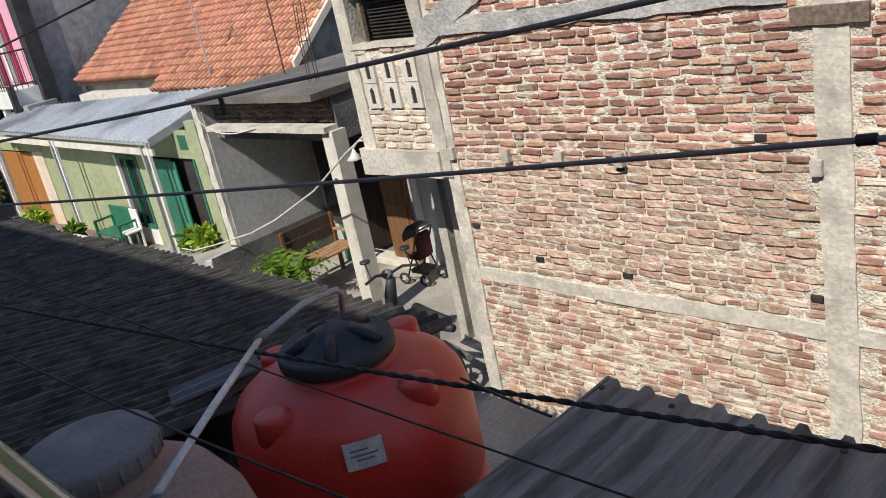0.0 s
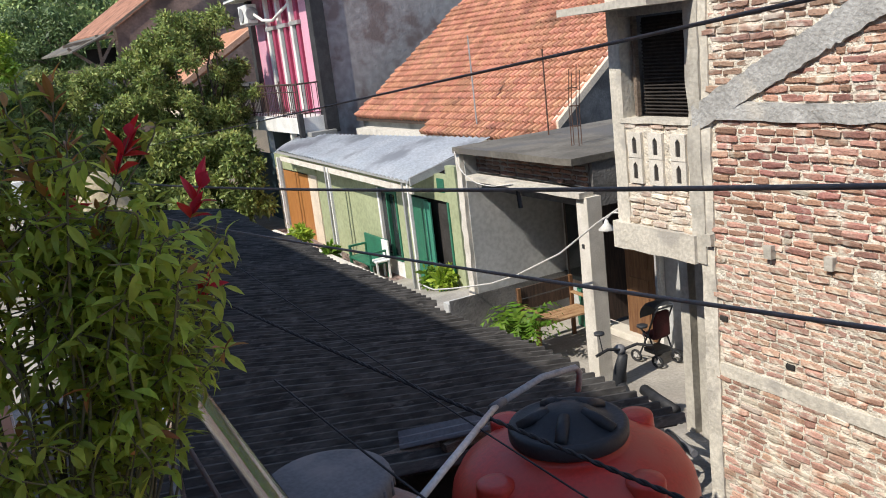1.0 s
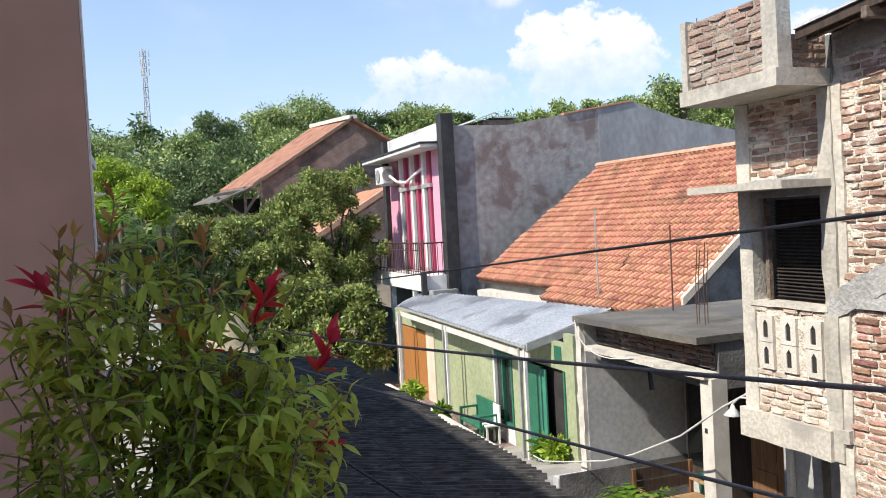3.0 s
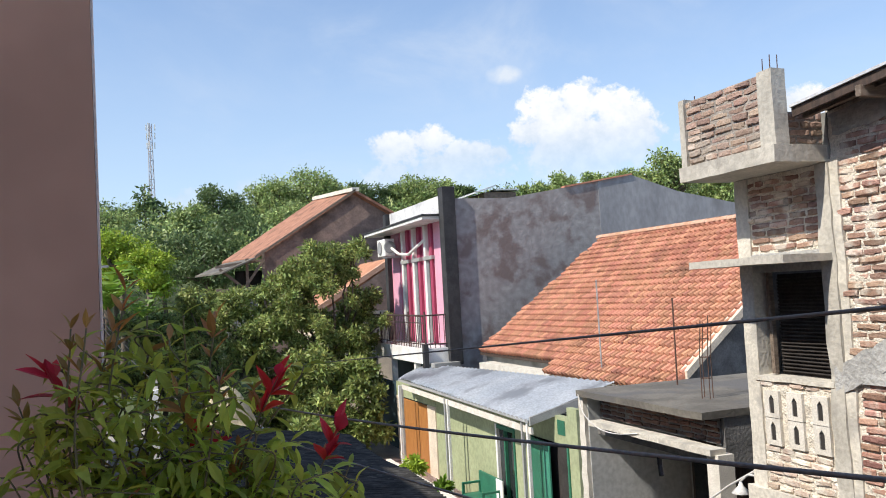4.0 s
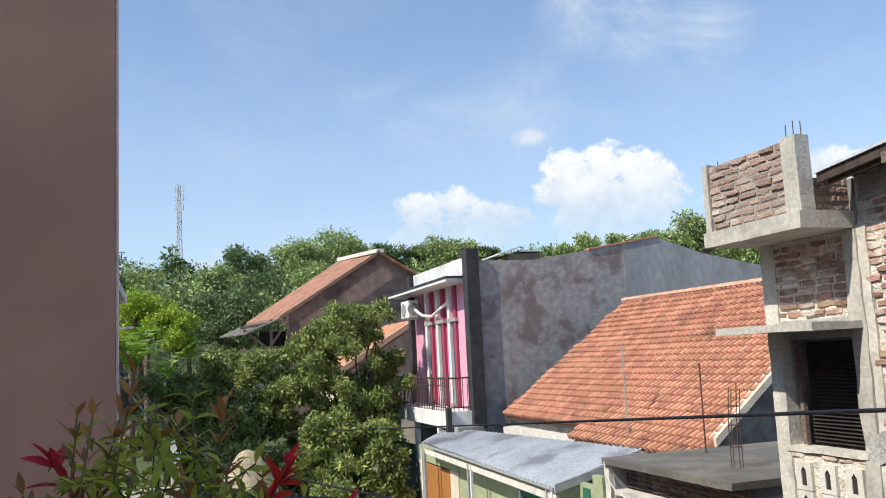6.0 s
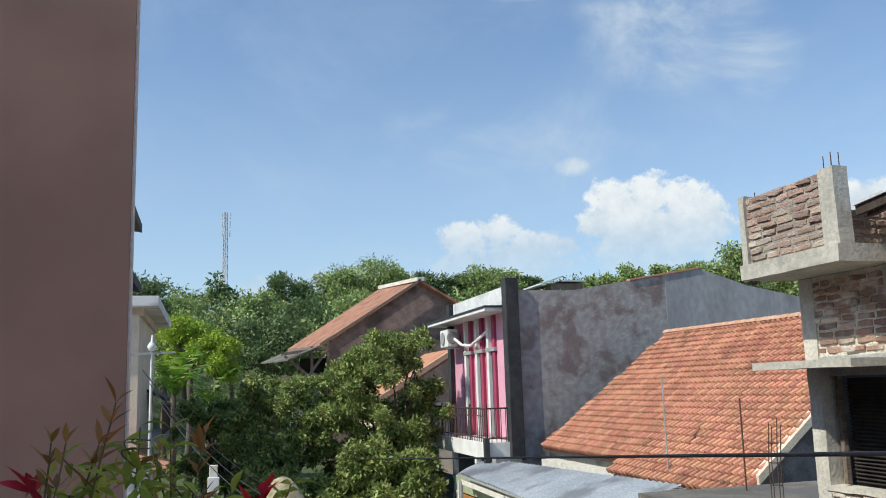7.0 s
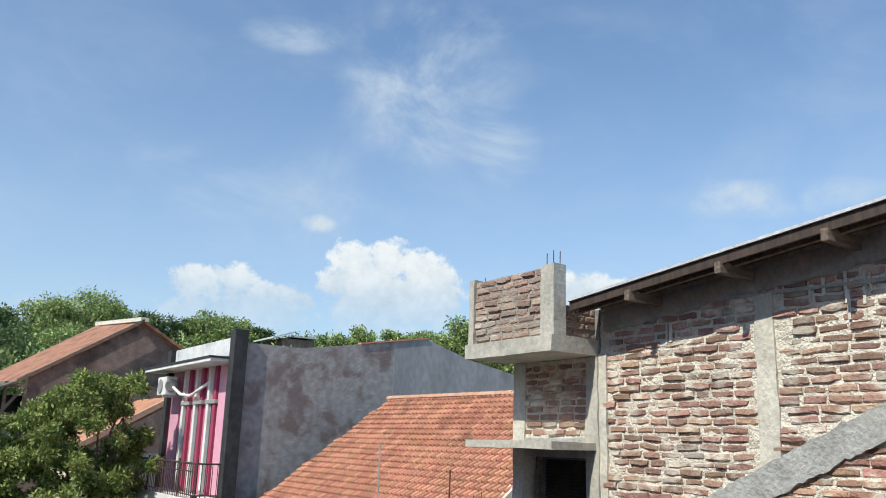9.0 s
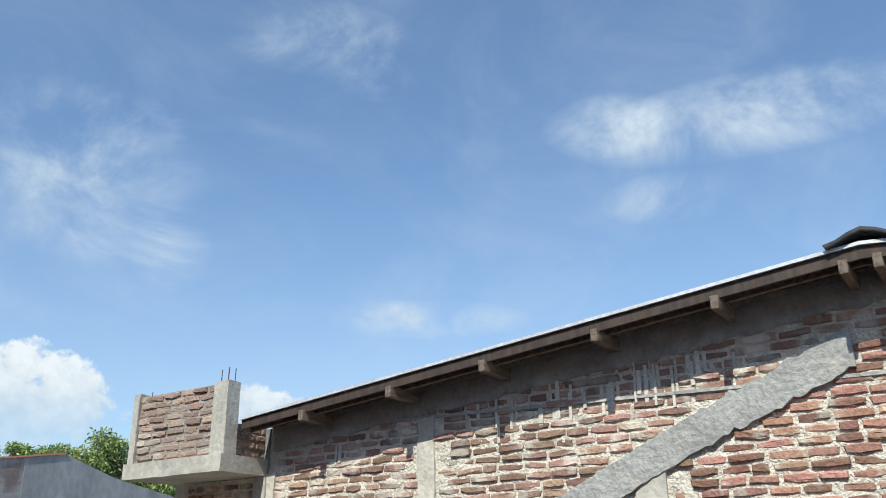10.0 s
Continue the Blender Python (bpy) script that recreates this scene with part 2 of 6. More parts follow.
M_ZINC_NEAR = material("dusty_zinc", (0.48, 0.465, 0.45), (0.37, 0.355, 0.34), scale=3, rough=0.6, metal=0.25, bump=0.2, grain=30, stain=(0.2, 0.19, 0.18), stain_scale=2.5, stretch=(0.5, 5, 1))
M_ASBESTOS = material("sooty_fibre_cement", (0.055, 0.053, 0.051), (0.11, 0.106, 0.1), scale=14, rough=1.0, spec=0.1, bump=0.4, grain=30, stain=(0.16, 0.152, 0.142), stain_scale=26.0, stain_at=(0.56, 0.72), stretch=(0.35, 1.6, 1))
M_TANK = material("orange_plastic", (0.52, 0.032, 0.019), (0.45, 0.028, 0.018), scale=2, rough=0.42, bump=0.04, grain=60, spec=0.45, stain=(0.42, 0.06, 0.04), stain_scale=3)
M_TANK_DUSTY = material("faded_orange_plastic", (0.33, 0.22, 0.18), (0.28, 0.21, 0.185), scale=2.5, rough=0.8, bump=0.1, grain=50, stain=(0.42, 0.17, 0.09), stain_scale=2.4, stain_at=(0.58, 0.75))
M_LID_GREY = material("dusty_grey_plastic", (0.2, 0.19, 0.19), (0.15, 0.145, 0.145), scale=3, rough=0.8, bump=0.1, grain=60, stain=(0.26, 0.235, 0.22), stain_scale=4)
M_LID_BLACK = material("black_plastic", (0.022, 0.025, 0.03), (0.035, 0.037, 0.042), scale=4, rough=0.5, bump=0.08, grain=60)
M_PVC = material("white_pvc", (0.62, 0.60, 0.58), (0.5, 0.48, 0.46), scale=5, rough=0.5, bump=0.05, grain=60, stain=(0.36, 0.34, 0.32), stain_scale=6)
M_PVC_GREY = material("grey_pvc", (0.17, 0.17, 0.18), (0.13, 0.13, 0.14), scale=5, rough=0.55, bump=0.05, grain=60)
M_STEEL = material("stainless_steel", (0.72, 0.71, 0.69), (0.66, 0.65, 0.63), scale=8, rough=0.16, metal=1.0, bump=0.02, grain=90)
M_IRON = material("painted_iron", (0.10, 0.065, 0.06), (0.07, 0.05, 0.045), scale=6, rough=0.6, metal=0.3, bump=0.1, grain=60)
M_RUST = material("rusty_bar", (0.13, 0.07, 0.05), (0.08, 0.05, 0.04), scale=12, rough=0.9, bump=0.3, grain=80)
M_RUBBER = material("cable_sheath", (0.02, 0.02, 0.022), (0.032, 0.032, 0.034), scale=10, rough=0.6, bump=0.1, grain=90)
M_GREY_CABLE = material("grey_cable", (0.17, 0.16, 0.15), (0.21, 0.195, 0.185), scale=10, rough=0.7, bump=0.1, grain=90)
M_CABLE_WHITE = material("white_cable", (0.72, 0.7, 0.66), (0.6, 0.58, 0.55), scale=10, rough=0.5, bump=0.05, grain=90)
M_GROUND = material("alley_concrete", (0.40, 0.37, 0.33), (0.3, 0.28, 0.25), scale=1.5, rough=0.95, bump=0.5, grain=25, stain=(0.2, 0.18, 0.16), stain_scale=0.6)
M_SOIL = material("hill_soil", (0.09, 0.11, 0.04), (0.06, 0.08, 0.03), scale=0.3, rough=1.0, bump=0.3, grain=3)
# near-black paint that puts the shade of rooms and hollows into the colour
M_HOLLOW_SHADE = material("hollow_shade", (0.045, 0.04, 0.038), (0.03, 0.028, 0.026), scale=2, rough=0.95, bump=0.1, grain=20)
M_GLASS = material("window_glass", (0.02, 0.028, 0.03), (0.025, 0.03, 0.032), scale=1, rough=0.06, bump=0.0, spec=0.6)
M_BAMBOO = material("dark_blind", (0.028, 0.024, 0.022), (0.045, 0.038, 0.034), scale=8, rough=0.9, bump=0.3, grain=40)
M_PAPER = material("faded_sticker", (0.62, 0.62, 0.6), (0.5, 0.5, 0.49), scale=14, rough=0.6, bump=0.02, grain=90)
M_TARP = material("pale_sheet", (0.72, 0.64, 0.46), (0.62, 0.54, 0.38), scale=3, rough=0.8, bump=0.2, grain=20)
M_TEAL = material("dark_teal_sheet", (0.045, 0.085, 0.11), (0.035, 0.065, 0.085), scale=1, rough=0.7, bump=0.1, grain=20)
M_BARK = material("bark", (0.16, 0.13, 0.10), (0.1, 0.08, 0.06), scale=10, rough=0.95, bump=0.8, grain=30, stretch=(3, 3, 0.6))
L_BUSH = leaf_material("bush_leaf", (0.40, 0.49, 0.075), (0.5, 0.53, 0.095), 0.4, 0.5, 0.45)
L_BUSH_RED = leaf_material("young_red_leaf", (0.7, 0.035, 0.05), (0.55, 0.05, 0.05), 0.25, 0.4, 0.4)
L_BUSH_BRONZE = leaf_material("bronze_leaf", (0.46, 0.18, 0.06), (0.36, 0.26, 0.06), 0.3, 0.35, 0.4)
L_STREET = leaf_material("street_tree_leaf", (0.31, 0.36, 0.11), (0.18, 0.235, 0.07), 0.6, 0.3)
L_FERN = leaf_material("fern_leaf", (0.16, 0.27, 0.03), (0.1, 0.2, 0.02), 0.3, 0.35)
L_FAR = leaf_material("far_leaf", (0.34, 0.41, 0.145), (0.22, 0.3, 0.105), 0.5, 0.2)
L_FAR_DARK = leaf_material("dark_far_leaf", (0.15, 0.21, 0.08), (0.11, 0.165, 0.065), 0.35, 0.25)
L_FAR_BRIGHT = leaf_material("bright_far_leaf", (0.36, 0.46, 0.05), (0.27, 0.38, 0.045), 0.3, 0.3)

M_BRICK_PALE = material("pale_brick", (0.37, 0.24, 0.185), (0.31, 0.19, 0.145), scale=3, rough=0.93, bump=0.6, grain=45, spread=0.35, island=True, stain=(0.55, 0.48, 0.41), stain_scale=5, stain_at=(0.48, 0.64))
M_BRICK_DUSTY = material("dusty_brick", (0.35, 0.235, 0.185), (0.4, 0.3, 0.24), scale=4, rough=0.95, bump=0.6, grain=45, spread=0.3, island=True, stain=(0.44, 0.37, 0.31), stain_scale=3, stain_at=(0.5, 0.66))
M_BRICK_DARK = material("dark_brick", (0.16, 0.09, 0.07), (0.1, 0.07, 0.06), scale=4, rough=0.95, bump=0.6, grain=45, spread=0.3, island=True)
M_MORTAR_GREY = material("grey_mortar", (0.36, 0.32, 0.28), (0.28, 0.25, 0.22), scale=6, rough=0.95, bump=0.8, grain=40)
M_CONCRETE_GREY = material("grey_concrete", (0.42, 0.415, 0.4), (0.33, 0.325, 0.31), scale=5, rough=0.95, bump=0.7, grain=30, stain=(0.54, 0.51, 0.46), stain_scale=2.5, stain_at=(0.55, 0.7))
M_CONCRETE_PALE = material("pale_concrete", (0.62, 0.58, 0.5), (0.52, 0.485, 0.42), scale=3, rough=0.93, bump=0.4, grain=30, stain=(0.4, 0.375, 0.335), stain_scale=3.4, stain_at=(0.5, 0.66))
M_WHITEWASH = material("whitewash", (0.68, 0.64, 0.57), (0.58, 0.54, 0.47), scale=4, rough=0.92, bump=0.2, grain=80, stain=(0.42, 0.38, 0.33), stain_scale=3, stain_at=(0.58, 0.76))
M_CEMENT_ROOF = material("stained_cement", (0.175, 0.16, 0.135), (0.115, 0.105, 0.09), scale=2, rough=0.95, bump=0.5, grain=20, stain=(0.12, 0.115, 0.11), stain_scale=1.0, stain_at=(0.5, 0.68))
M_CEMENT_GREY = material("bare_cement", (0.32, 0.32, 0.3), (0.25, 0.25, 0.235), scale=2, rough=0.95, bump=0.3, grain=30, stain=(0.16, 0.16, 0.15), stain_scale=1.3)
M_ZINC_PALE = material("pale_zinc", (0.66, 0.67, 0.68), (0.56, 0.57, 0.58), scale=3, rough=0.5, metal=0.2, bump=0.1, grain=30)
M_MAROON = material("maroon_cloth", (0.06, 0.012, 0.014), (0.04, 0.01, 0.012), scale=8, rough=0.9, bump=0.3, grain=90)
M_GREEN_LIGHT = material("mint_paint", (0.06, 0.27, 0.18), (0.05, 0.22, 0.15), scale=3, rough=0.55, bump=0.08, grain=40)
M_DOOR_SUN = material("varnished_door", (0.42, 0.19, 0.06), (0.34, 0.14, 0.045), scale=4, rough=0.45, bump=0.15, grain=50, stretch=(6, 6, 0.6))
M_GREY_STEEL = material("grey_painted_steel", (0.42, 0.42, 0.41), (0.34, 0.34, 0.33), scale=5, rough=0.55, metal=0.2, bump=0.1, grain=50)
M_OLD_BRICK_FAR = material("old_brown_wall", (0.28, 0.2, 0.165), (0.2, 0.145, 0.125), scale=2, rough=0.95, bump=0.5, grain=9, stain=(0.1, 0.075, 0.065), stain_scale=0.6)
M_FLOOR_PINK = material("pink_floor_tile", (0.45, 0.33, 0.30), (0.39, 0.285, 0.26), scale=3, rough=0.5, bump=0.1, grain=30)
M_TILE_PALE = material("pale_ridge_tile", (0.58, 0.36, 0.26), (0.5, 0.28, 0.18), scale=4, rough=0.9, bump=0.4, grain=30)
M_WHITE_STAINED = material("stained_white_paint", (0.68, 0.67, 0.66), (0.55, 0.55, 0.55), scale=1.5, rough=0.85, bump=0.2, grain=30, stain=(0.36, 0.36, 0.37), stain_scale=1.2, stain_at=(0.55, 0.72))
M_MAST = material("mast_paint", (0.34, 0.3, 0.32), (0.5, 0.48, 0.48), scale=0.2, rough=0.6, bump=0.0)
M_GREY_TILES = material("grey_floor", (0.4, 0.39, 0.37), (0.33, 0.32, 0.3), scale=3, rough=0.6, bump=0.1, grain=40)
# paler than the wall paint: sunlight on its edge, put into the colour
M_SUNLIT_EDGE = material("sunlit_edge", (0.7, 0.62, 0.57), (0.62, 0.54, 0.5), scale=3, rough=0.85, bump=0.1, grain=50)
M_CREAM = material("cream_paint", (0.66, 0.56, 0.44), (0.56, 0.48, 0.38), scale=2, rough=0.85, bump=0.2, grain=30)
M_PVC_DULL = material("dull_pvc", (0.33, 0.33, 0.34), (0.26, 0.26, 0.27), scale=5, rough=0.6, bump=0.05, grain=60)
M_POT = material("dark_clay", (0.16, 0.09, 0.07), (0.11, 0.065, 0.05), scale=6, rough=0.85, bump=0.2, grain=40)
M_STEM = material("twig", (0.2, 0.17, 0.09), (0.14, 0.12, 0.07), scale=12, rough=0.9, bump=0.3, grain=60)
M_BRICK_WASHED = material("whitewashed_brick", (0.58, 0.46, 0.37), (0.5, 0.34, 0.26), scale=4, rough=0.93, bump=0.6, grain=45, spread=0.25, island=True, stain=(0.7, 0.64, 0.55), stain_scale=4, stain_at=(0.42, 0.58))
M_BRICK_SMEARED = material("smeared_brick", (0.40, 0.235, 0.175), (0.46, 0.32, 0.25), scale=3, rough=0.92, bump=0.6, grain=45, spread=0.3, island=True, stain=(0.58, 0.5, 0.41), stain_scale=6.0, stain_at=(0.47, 0.6))
M_TILE_OLD = material("old_brown_tile", (0.40, 0.205, 0.135), (0.28, 0.135, 0.09), scale=3, rough=0.9, bump=0.3, grain=12, stain=(0.17, 0.09, 0.065), stain_scale=1.2, stretch=(1, 3, 1))

# ---- lines of the cables, the pipe, the sticker and the bush ----
# each cable: its two ends and its sag, radius, material, words
CABLES = (
    ((0.594, 4.924, 3.662), (1.163, -2.0, 4.226), 0.048, 0.0042, M_GREY_CABLE, "thick grey overhead cable before the brick wall"),
    ((0.731, 5.22, 3.418), (1.151, -2.0, 4.015), 0.04, 0.004, M_GREY_CABLE, "thick grey overhead cable before the brick wall"),
    ((1.638, 12.04, 3.328), (0.52, -2.0, 4.393), 0.0, 0.0026, M_GREY_CABLE, "thick dark overhead cable across the tiled house"),
    ((1.214, 5.35, 2.968), (1.414, -1.0, 2.835), 0.049, 0.0033, M_RUBBER, "thin black cable over the tanks"),
    ((0.678, 2.72, 3.144), (1.01, -0.5, 3.073), 0.054, 0.0035, M_RUBBER, "thin black cable over the faded tank"),
    ((1.55, 1.6, 2.87), (1.39, 1.12, 2.965), 0.004, 0.004, M_RUBBER, "short branch of the twisted cable"),
)
STRAP_AT, CLAMP_AT, CLAMP_END = (0.887, 1.362, 3.904), (1.02, 0.247, 3.795), (1.0225, 0.225, 3.797)
TWIST_ENDS, TWIST_SAG = ((0.91, 6.27, 2.807), (1.884, -1.2, 2.993)), 0.062
PIPE_WHITE = [(0.698, 1.919, 2.895), (1.03, 2.18, 2.9), (1.488, 2.613, 2.832)]
PIPE_GREY = [(1.488, 2.613, 2.832), (1.81, 2.78, 2.802), (2.102, 2.947, 2.713), (2.143, 2.974, 2.672), (2.142, 2.996, 2.571)]
STICKER_ANGLE, STICKER_Z = -2.149, 2.395
BUSH = (-0.03, 1.32)
# tips of the leading shoots: place and kind (0 green, 1 bronze, 2 red)
BUSH_TIPS = (
    (0.17, 1.27, 4.12, 2), (0.27, 1.33, 4.02, 2), (-0.14, 1.29, 4.14, 2), (-0.04, 1.34, 4.26, 1), (0.09, 1.35, 4.21, 1), (-0.11, 1.23, 4.21, 1), (-0.09, 1.22, 4.21, 1),
    (0.07, 1.39, 4.03, 2), (0.11, 1.27, 4.02, 1), (0.09, 1.27, 4.14, 1), (-0.01, 1.42, 4.22, 0), (0.04, 1.31, 4.22, 0), (0.01, 1.39, 4.19, 0), (-0.06, 1.32, 4.2, 1),
    (-0.19, 1.35, 4.1, 1), (-0.18, 1.25, 4.07, 0), (0.16, 1.35, 4.05, 0), (0.3, 1.39, 3.95, 0), (0.25, 1.32, 3.86, 2), (0.16, 1.37, 3.82, 2), (-0.16, 1.35, 3.95, 0),
)
# fuller lobes of the crown: middle, half sizes, shoots
BUSH_LOBES = (
    (0.19, 1.3, 3.9, 0.07, 0.1, 0.08, 10), (0.12, 1.3, 3.95, 0.06, 0.1, 0.07, 6), (0.14, 1.28, 3.77, 0.07, 0.1, 0.06, 7), (-0.04, 1.32, 3.97, 0.06, 0.1, 0.06, 2), (-0.1, 1.3, 3.9, 0.06, 0.08, 0.06, 2),
    (0.02, 1.32, 4.07, 0.08, 0.1, 0.06, 6), (-0.18, 1.3, 3.9, 0.05, 0.08, 0.05, 3), (-0.05, 1.3, 3.75, 0.08, 0.1, 0.06, 5), (-0.16, 1.25, 3.74, 0.06, 0.1, 0.05, 5), (0.06, 1.25, 3.7, 0.08, 0.1, 0.05, 6),
)

# ---- mesh helpers ----


def thing(name, base, label="", category="", group="", kind=""):
    """An Empty at the base of a thing; its parts are modelled in world metres."""
    ob = new(name)
    ob.location, ob.empty_display_size = base, 0.1
    return tagged(ob, label, category, group, kind)


def mesh_of(name, bm, mat, smooth=False):
    me = bpy.data.meshes.new(name)
    bmesh.ops.recalc_face_normals(bm, faces=bm.faces)
    bm.to_mesh(me)
    bm.free()
    if smooth:
        me.shade_smooth()
    me.materials.append(mat)
    return me


def under(ob, parent):
    ob.parent = parent
    if parent.type == "EMPTY":
        ob.matrix_parent_inverse = Matrix.Translation(parent.location).inverted()
    return ob


def part(name, bm, mat, parent, label="", smooth=False):
    return tagged(under(new(name, mesh_of(name, bm, mat, smooth)), parent), label)


def solid(name, bm, mat, label="", category="", group="", kind="", smooth=False):
    return tagged(new(name, mesh_of(name, bm, mat, smooth)), label, category, group, kind)


def quads(name, verts, faces, mat, smooth=False):
    me = bpy.data.meshes.new(name)
    me.from_pydata([tuple(v) for v in verts], [], [tuple(f) for f in faces])
    if smooth:
        me.shade_smooth()
    me.materials.append(mat)
    return me


def box(x0, x1, y0, y1, z0, z1, bm=None, bevel=0.0):
    b = bm or bmesh.new()
    m = Matrix.LocRotScale(((x0 + x1) / 2, (y0 + y1) / 2, (z0 + z1) / 2), None, (abs(x1 - x0), abs(y1 - y0), abs(z1 - z0)))
    made = bmesh.ops.create_cube(b, size=1, matrix=m)["verts"]
    if bevel:
        edges = list({e for v in made for e in v.link_edges})
        bmesh.ops.bevel(b, geom=edges, offset=bevel, segments=2, affect="EDGES", profile=0.6)
    return b


def rough_box(x0, x1, y0, y1, z0, z1, cell=0.12, amount=0.012, bm=None, seed=0.0):
    """A box with an uneven, hand-made surface."""
    b = bm or bmesh.new()
    made = bmesh.ops.create_cube(b, size=1)["verts"]
    size = Vector((x1 - x0, y1 - y0, z1 - z0))
    low = Vector((x0, y0, z0))
    for v in made:
        v.co = low + Vector(((v.co.x + 0.5) * size.x, (v.co.y + 0.5) * size.y, (v.co.z + 0.5) * size.z))
    for axis in range(3):
        n = min(40, int(size[axis] / cell))
        for i in range(1, n):
            at = low.copy()
            at[axis] += size[axis] * i / n
            normal = Vector((0, 0, 0))
            normal[axis] = 1
            ids = {v for v in made if v.is_valid}
            geom = list(ids) + [e for e in b.edges if e.verts[0] in ids and e.verts[1] in ids] + [f for f in b.faces if all(v in ids for v in f.verts)]
            cut = bmesh.ops.bisect_plane(b, geom=geom, plane_co=at, plane_no=normal)
            made = [g for g in cut["geom"] if isinstance(g, bmesh.types.BMVert)] + [g for g in cut["geom_cut"] if isinstance(g, bmesh.types.BMVert)]
            made = list(set(made) | {v for v in ids if v.is_valid})
    for v in made:
        if v.is_valid:
            v.co += noise.noise_vector(v.co * 5.3 + Vector((seed, seed, 0))) * amount
    return b


def tube(points, radius, bm=None, sides=8, end_radius=None):
    """A round bar along a line of points, tapering to end_radius."""
    b = bm or bmesh.new()
    pts = [Vector(p) for p in points]
    rings = []
    for i, p in enumerate(pts):
        way = (pts[min(i + 1, len(pts) - 1)] - pts[max(i - 1, 0)]).normalized()
        side = way.orthogonal().normalized() if i == 0 else (side - way * side.dot(way)).normalized()
        up = way.cross(side)
        r = radius if end_radius is None else radius + (end_radius - radius) * i / (len(pts) - 1)
        rings.append([b.verts.new(p + (side * math.cos(a) + up * math.sin(a)) * r) for a in (2 * math.pi * k / sides for k in range(sides))])
    for r0, r1 in zip(rings, rings[1:]):
        for k in range(sides):
            b.faces.new((r0[k], r0[(k + 1) % sides], r1[(k + 1) % sides], r1[k]))
    b.faces.new(rings[0][::-1])
    b.faces.new(rings[-1])
    return b


def sagging(a, b, sag, n=24):
    a, b = Vector(a), Vector(b)
    return [a.lerp(b, i / n) - Vector((0, 0, sag * 4 * (i / n) * (1 - i / n))) for i in range(n + 1)]


def smooth_line(points, n=10):
    """A soft curve through the points."""
    p = [Vector(q) for q in points]
    p = [p[0] * 2 - p[1]] + p + [p[-1] * 2 - p[-2]]
    out = []
    for a, c, d, e in zip(p, p[1:], p[2:], p[3:]):
        for i in range(n):
            t = i / n
            out.append(0.5 * (2 * c + (d - a) * t + (2 * a - 5 * c + 4 * d - e) * t * t + (3 * c - a - 3 * d + e) * t**3))
    return out + [p[-2]]


def turned(profile, centre, bm=None, sides=40):
    """A body of revolution from (radius, height) pairs."""
    b = bm or bmesh.new()
    c = Vector(centre)
    rings = [[b.verts.new(c + Vector((r * math.cos(2 * math.pi * k / sides), r * math.sin(2 * math.pi * k / sides), h))) for k in range(sides)] for r, h in profile]
    for r0, r1 in zip(rings, rings[1:]):
        for k in range(sides):
            b.faces.new((r0[k], r0[(k + 1) % sides], r1[(k + 1) % sides], r1[k]))
    b.faces.new(rings[0][::-1])
    b.faces.new(rings[-1])
    return b


def prism(outline, offset):
    """A flat outline given depth along offset."""
    b = bmesh.new()
    o = Vector(offset)
    front = [b.verts.new(p) for p in outline]
    rear = [b.verts.new(Vector(p) + o) for p in outline]
    b.faces.new(front)
    b.faces.new(rear[::-1])
    n = len(front)
    for i in range(n):
        b.faces.new((front[i], rear[i], rear[(i + 1) % n], front[(i + 1) % n]))
    return b


def slab(corners, thick, bm=None):
    """A sheet of even thickness below four or more corners."""
    b = bm or bmesh.new()
    top = [b.verts.new(c) for c in corners]
    low = [b.verts.new(Vector(c) - Vector((0, 0, thick))) for c in corners]
    b.faces.new(top)
    b.faces.new(low[::-1])
    n = len(top)
    for i in range(n):
        b.faces.new((top[i], low[i], low[(i + 1) % n], top[(i + 1) % n]))
    return b


def sheet(origin, across, down, pitch, depth, n_down=8, per=6, thick=0.006, wobble=0.0):
    """A corrugated sheet: waves along across, ribs along down."""
    b = bmesh.new()
    o, u, w = Vector(origin), Vector(across), Vector(down)
    up = u.cross(w).normalized()
    up = up if up.z > 0 else -up
    n = int(u.length / pitch * per)
    for level in (0.0, -thick):
        grid = []
        for j in range(n_down + 1):
            row = []
            for i in range(n + 1):
                p = o + u * (i / n) + w * (j / n_down)
                h = depth * math.sin(2 * math.pi * i / per) + level
                if wobble:
                    h += wobble * noise.noise(p * 1.3)
                row.append(b.verts.new(p + up * h))
            grid.append(row)
        for r0, r1 in zip(grid, grid[1:]):
            for i in range(n):
                b.faces.new((r0[i], r0[i + 1], r1[i + 1], r1[i]))
    return b

# ---- ground and distance ----


def ground_z(y):
    """The alley falls gently towards the far houses, and a wooded hill rises beyond them."""
    if y < 10:
        return 0.0
    if y < 17:
        return -0.8 * (y - 10) / 7
    if y < 60:
        return -0.8
    return -0.8 + 14 * min(1.0, (y - 60) / 75) ** 1.3


b = bmesh.new()
ys = [-60, -20, 0, 10, 12, 14, 17, 25, 40, 60, 70, 80, 90, 100, 110, 120, 135, 200, 420, 1500]
xs = [-700, -200, -80, -40, -15, 0, 5, 15, 40, 80, 200, 700]
grid = [[b.verts.new((x, y, ground_z(y))) for x in xs] for y in ys]
for r0, r1 in zip(grid, grid[1:]):
    for i in range(len(xs) - 1):
        b.faces.new((r0[i], r0[i + 1], r1[i + 1], r1[i]))
ground_mesh = mesh_of("ground", b, M_GROUND)
ground_mesh.materials.append(M_SOIL)
for p in ground_mesh.polygons:
    p.material_index = 1 if p.center.y > 36 else 0
tagged(new("ground", ground_mesh), "grey concrete alley floor and wooded slope", "ground", kind="structure")

# ---- brick work ----


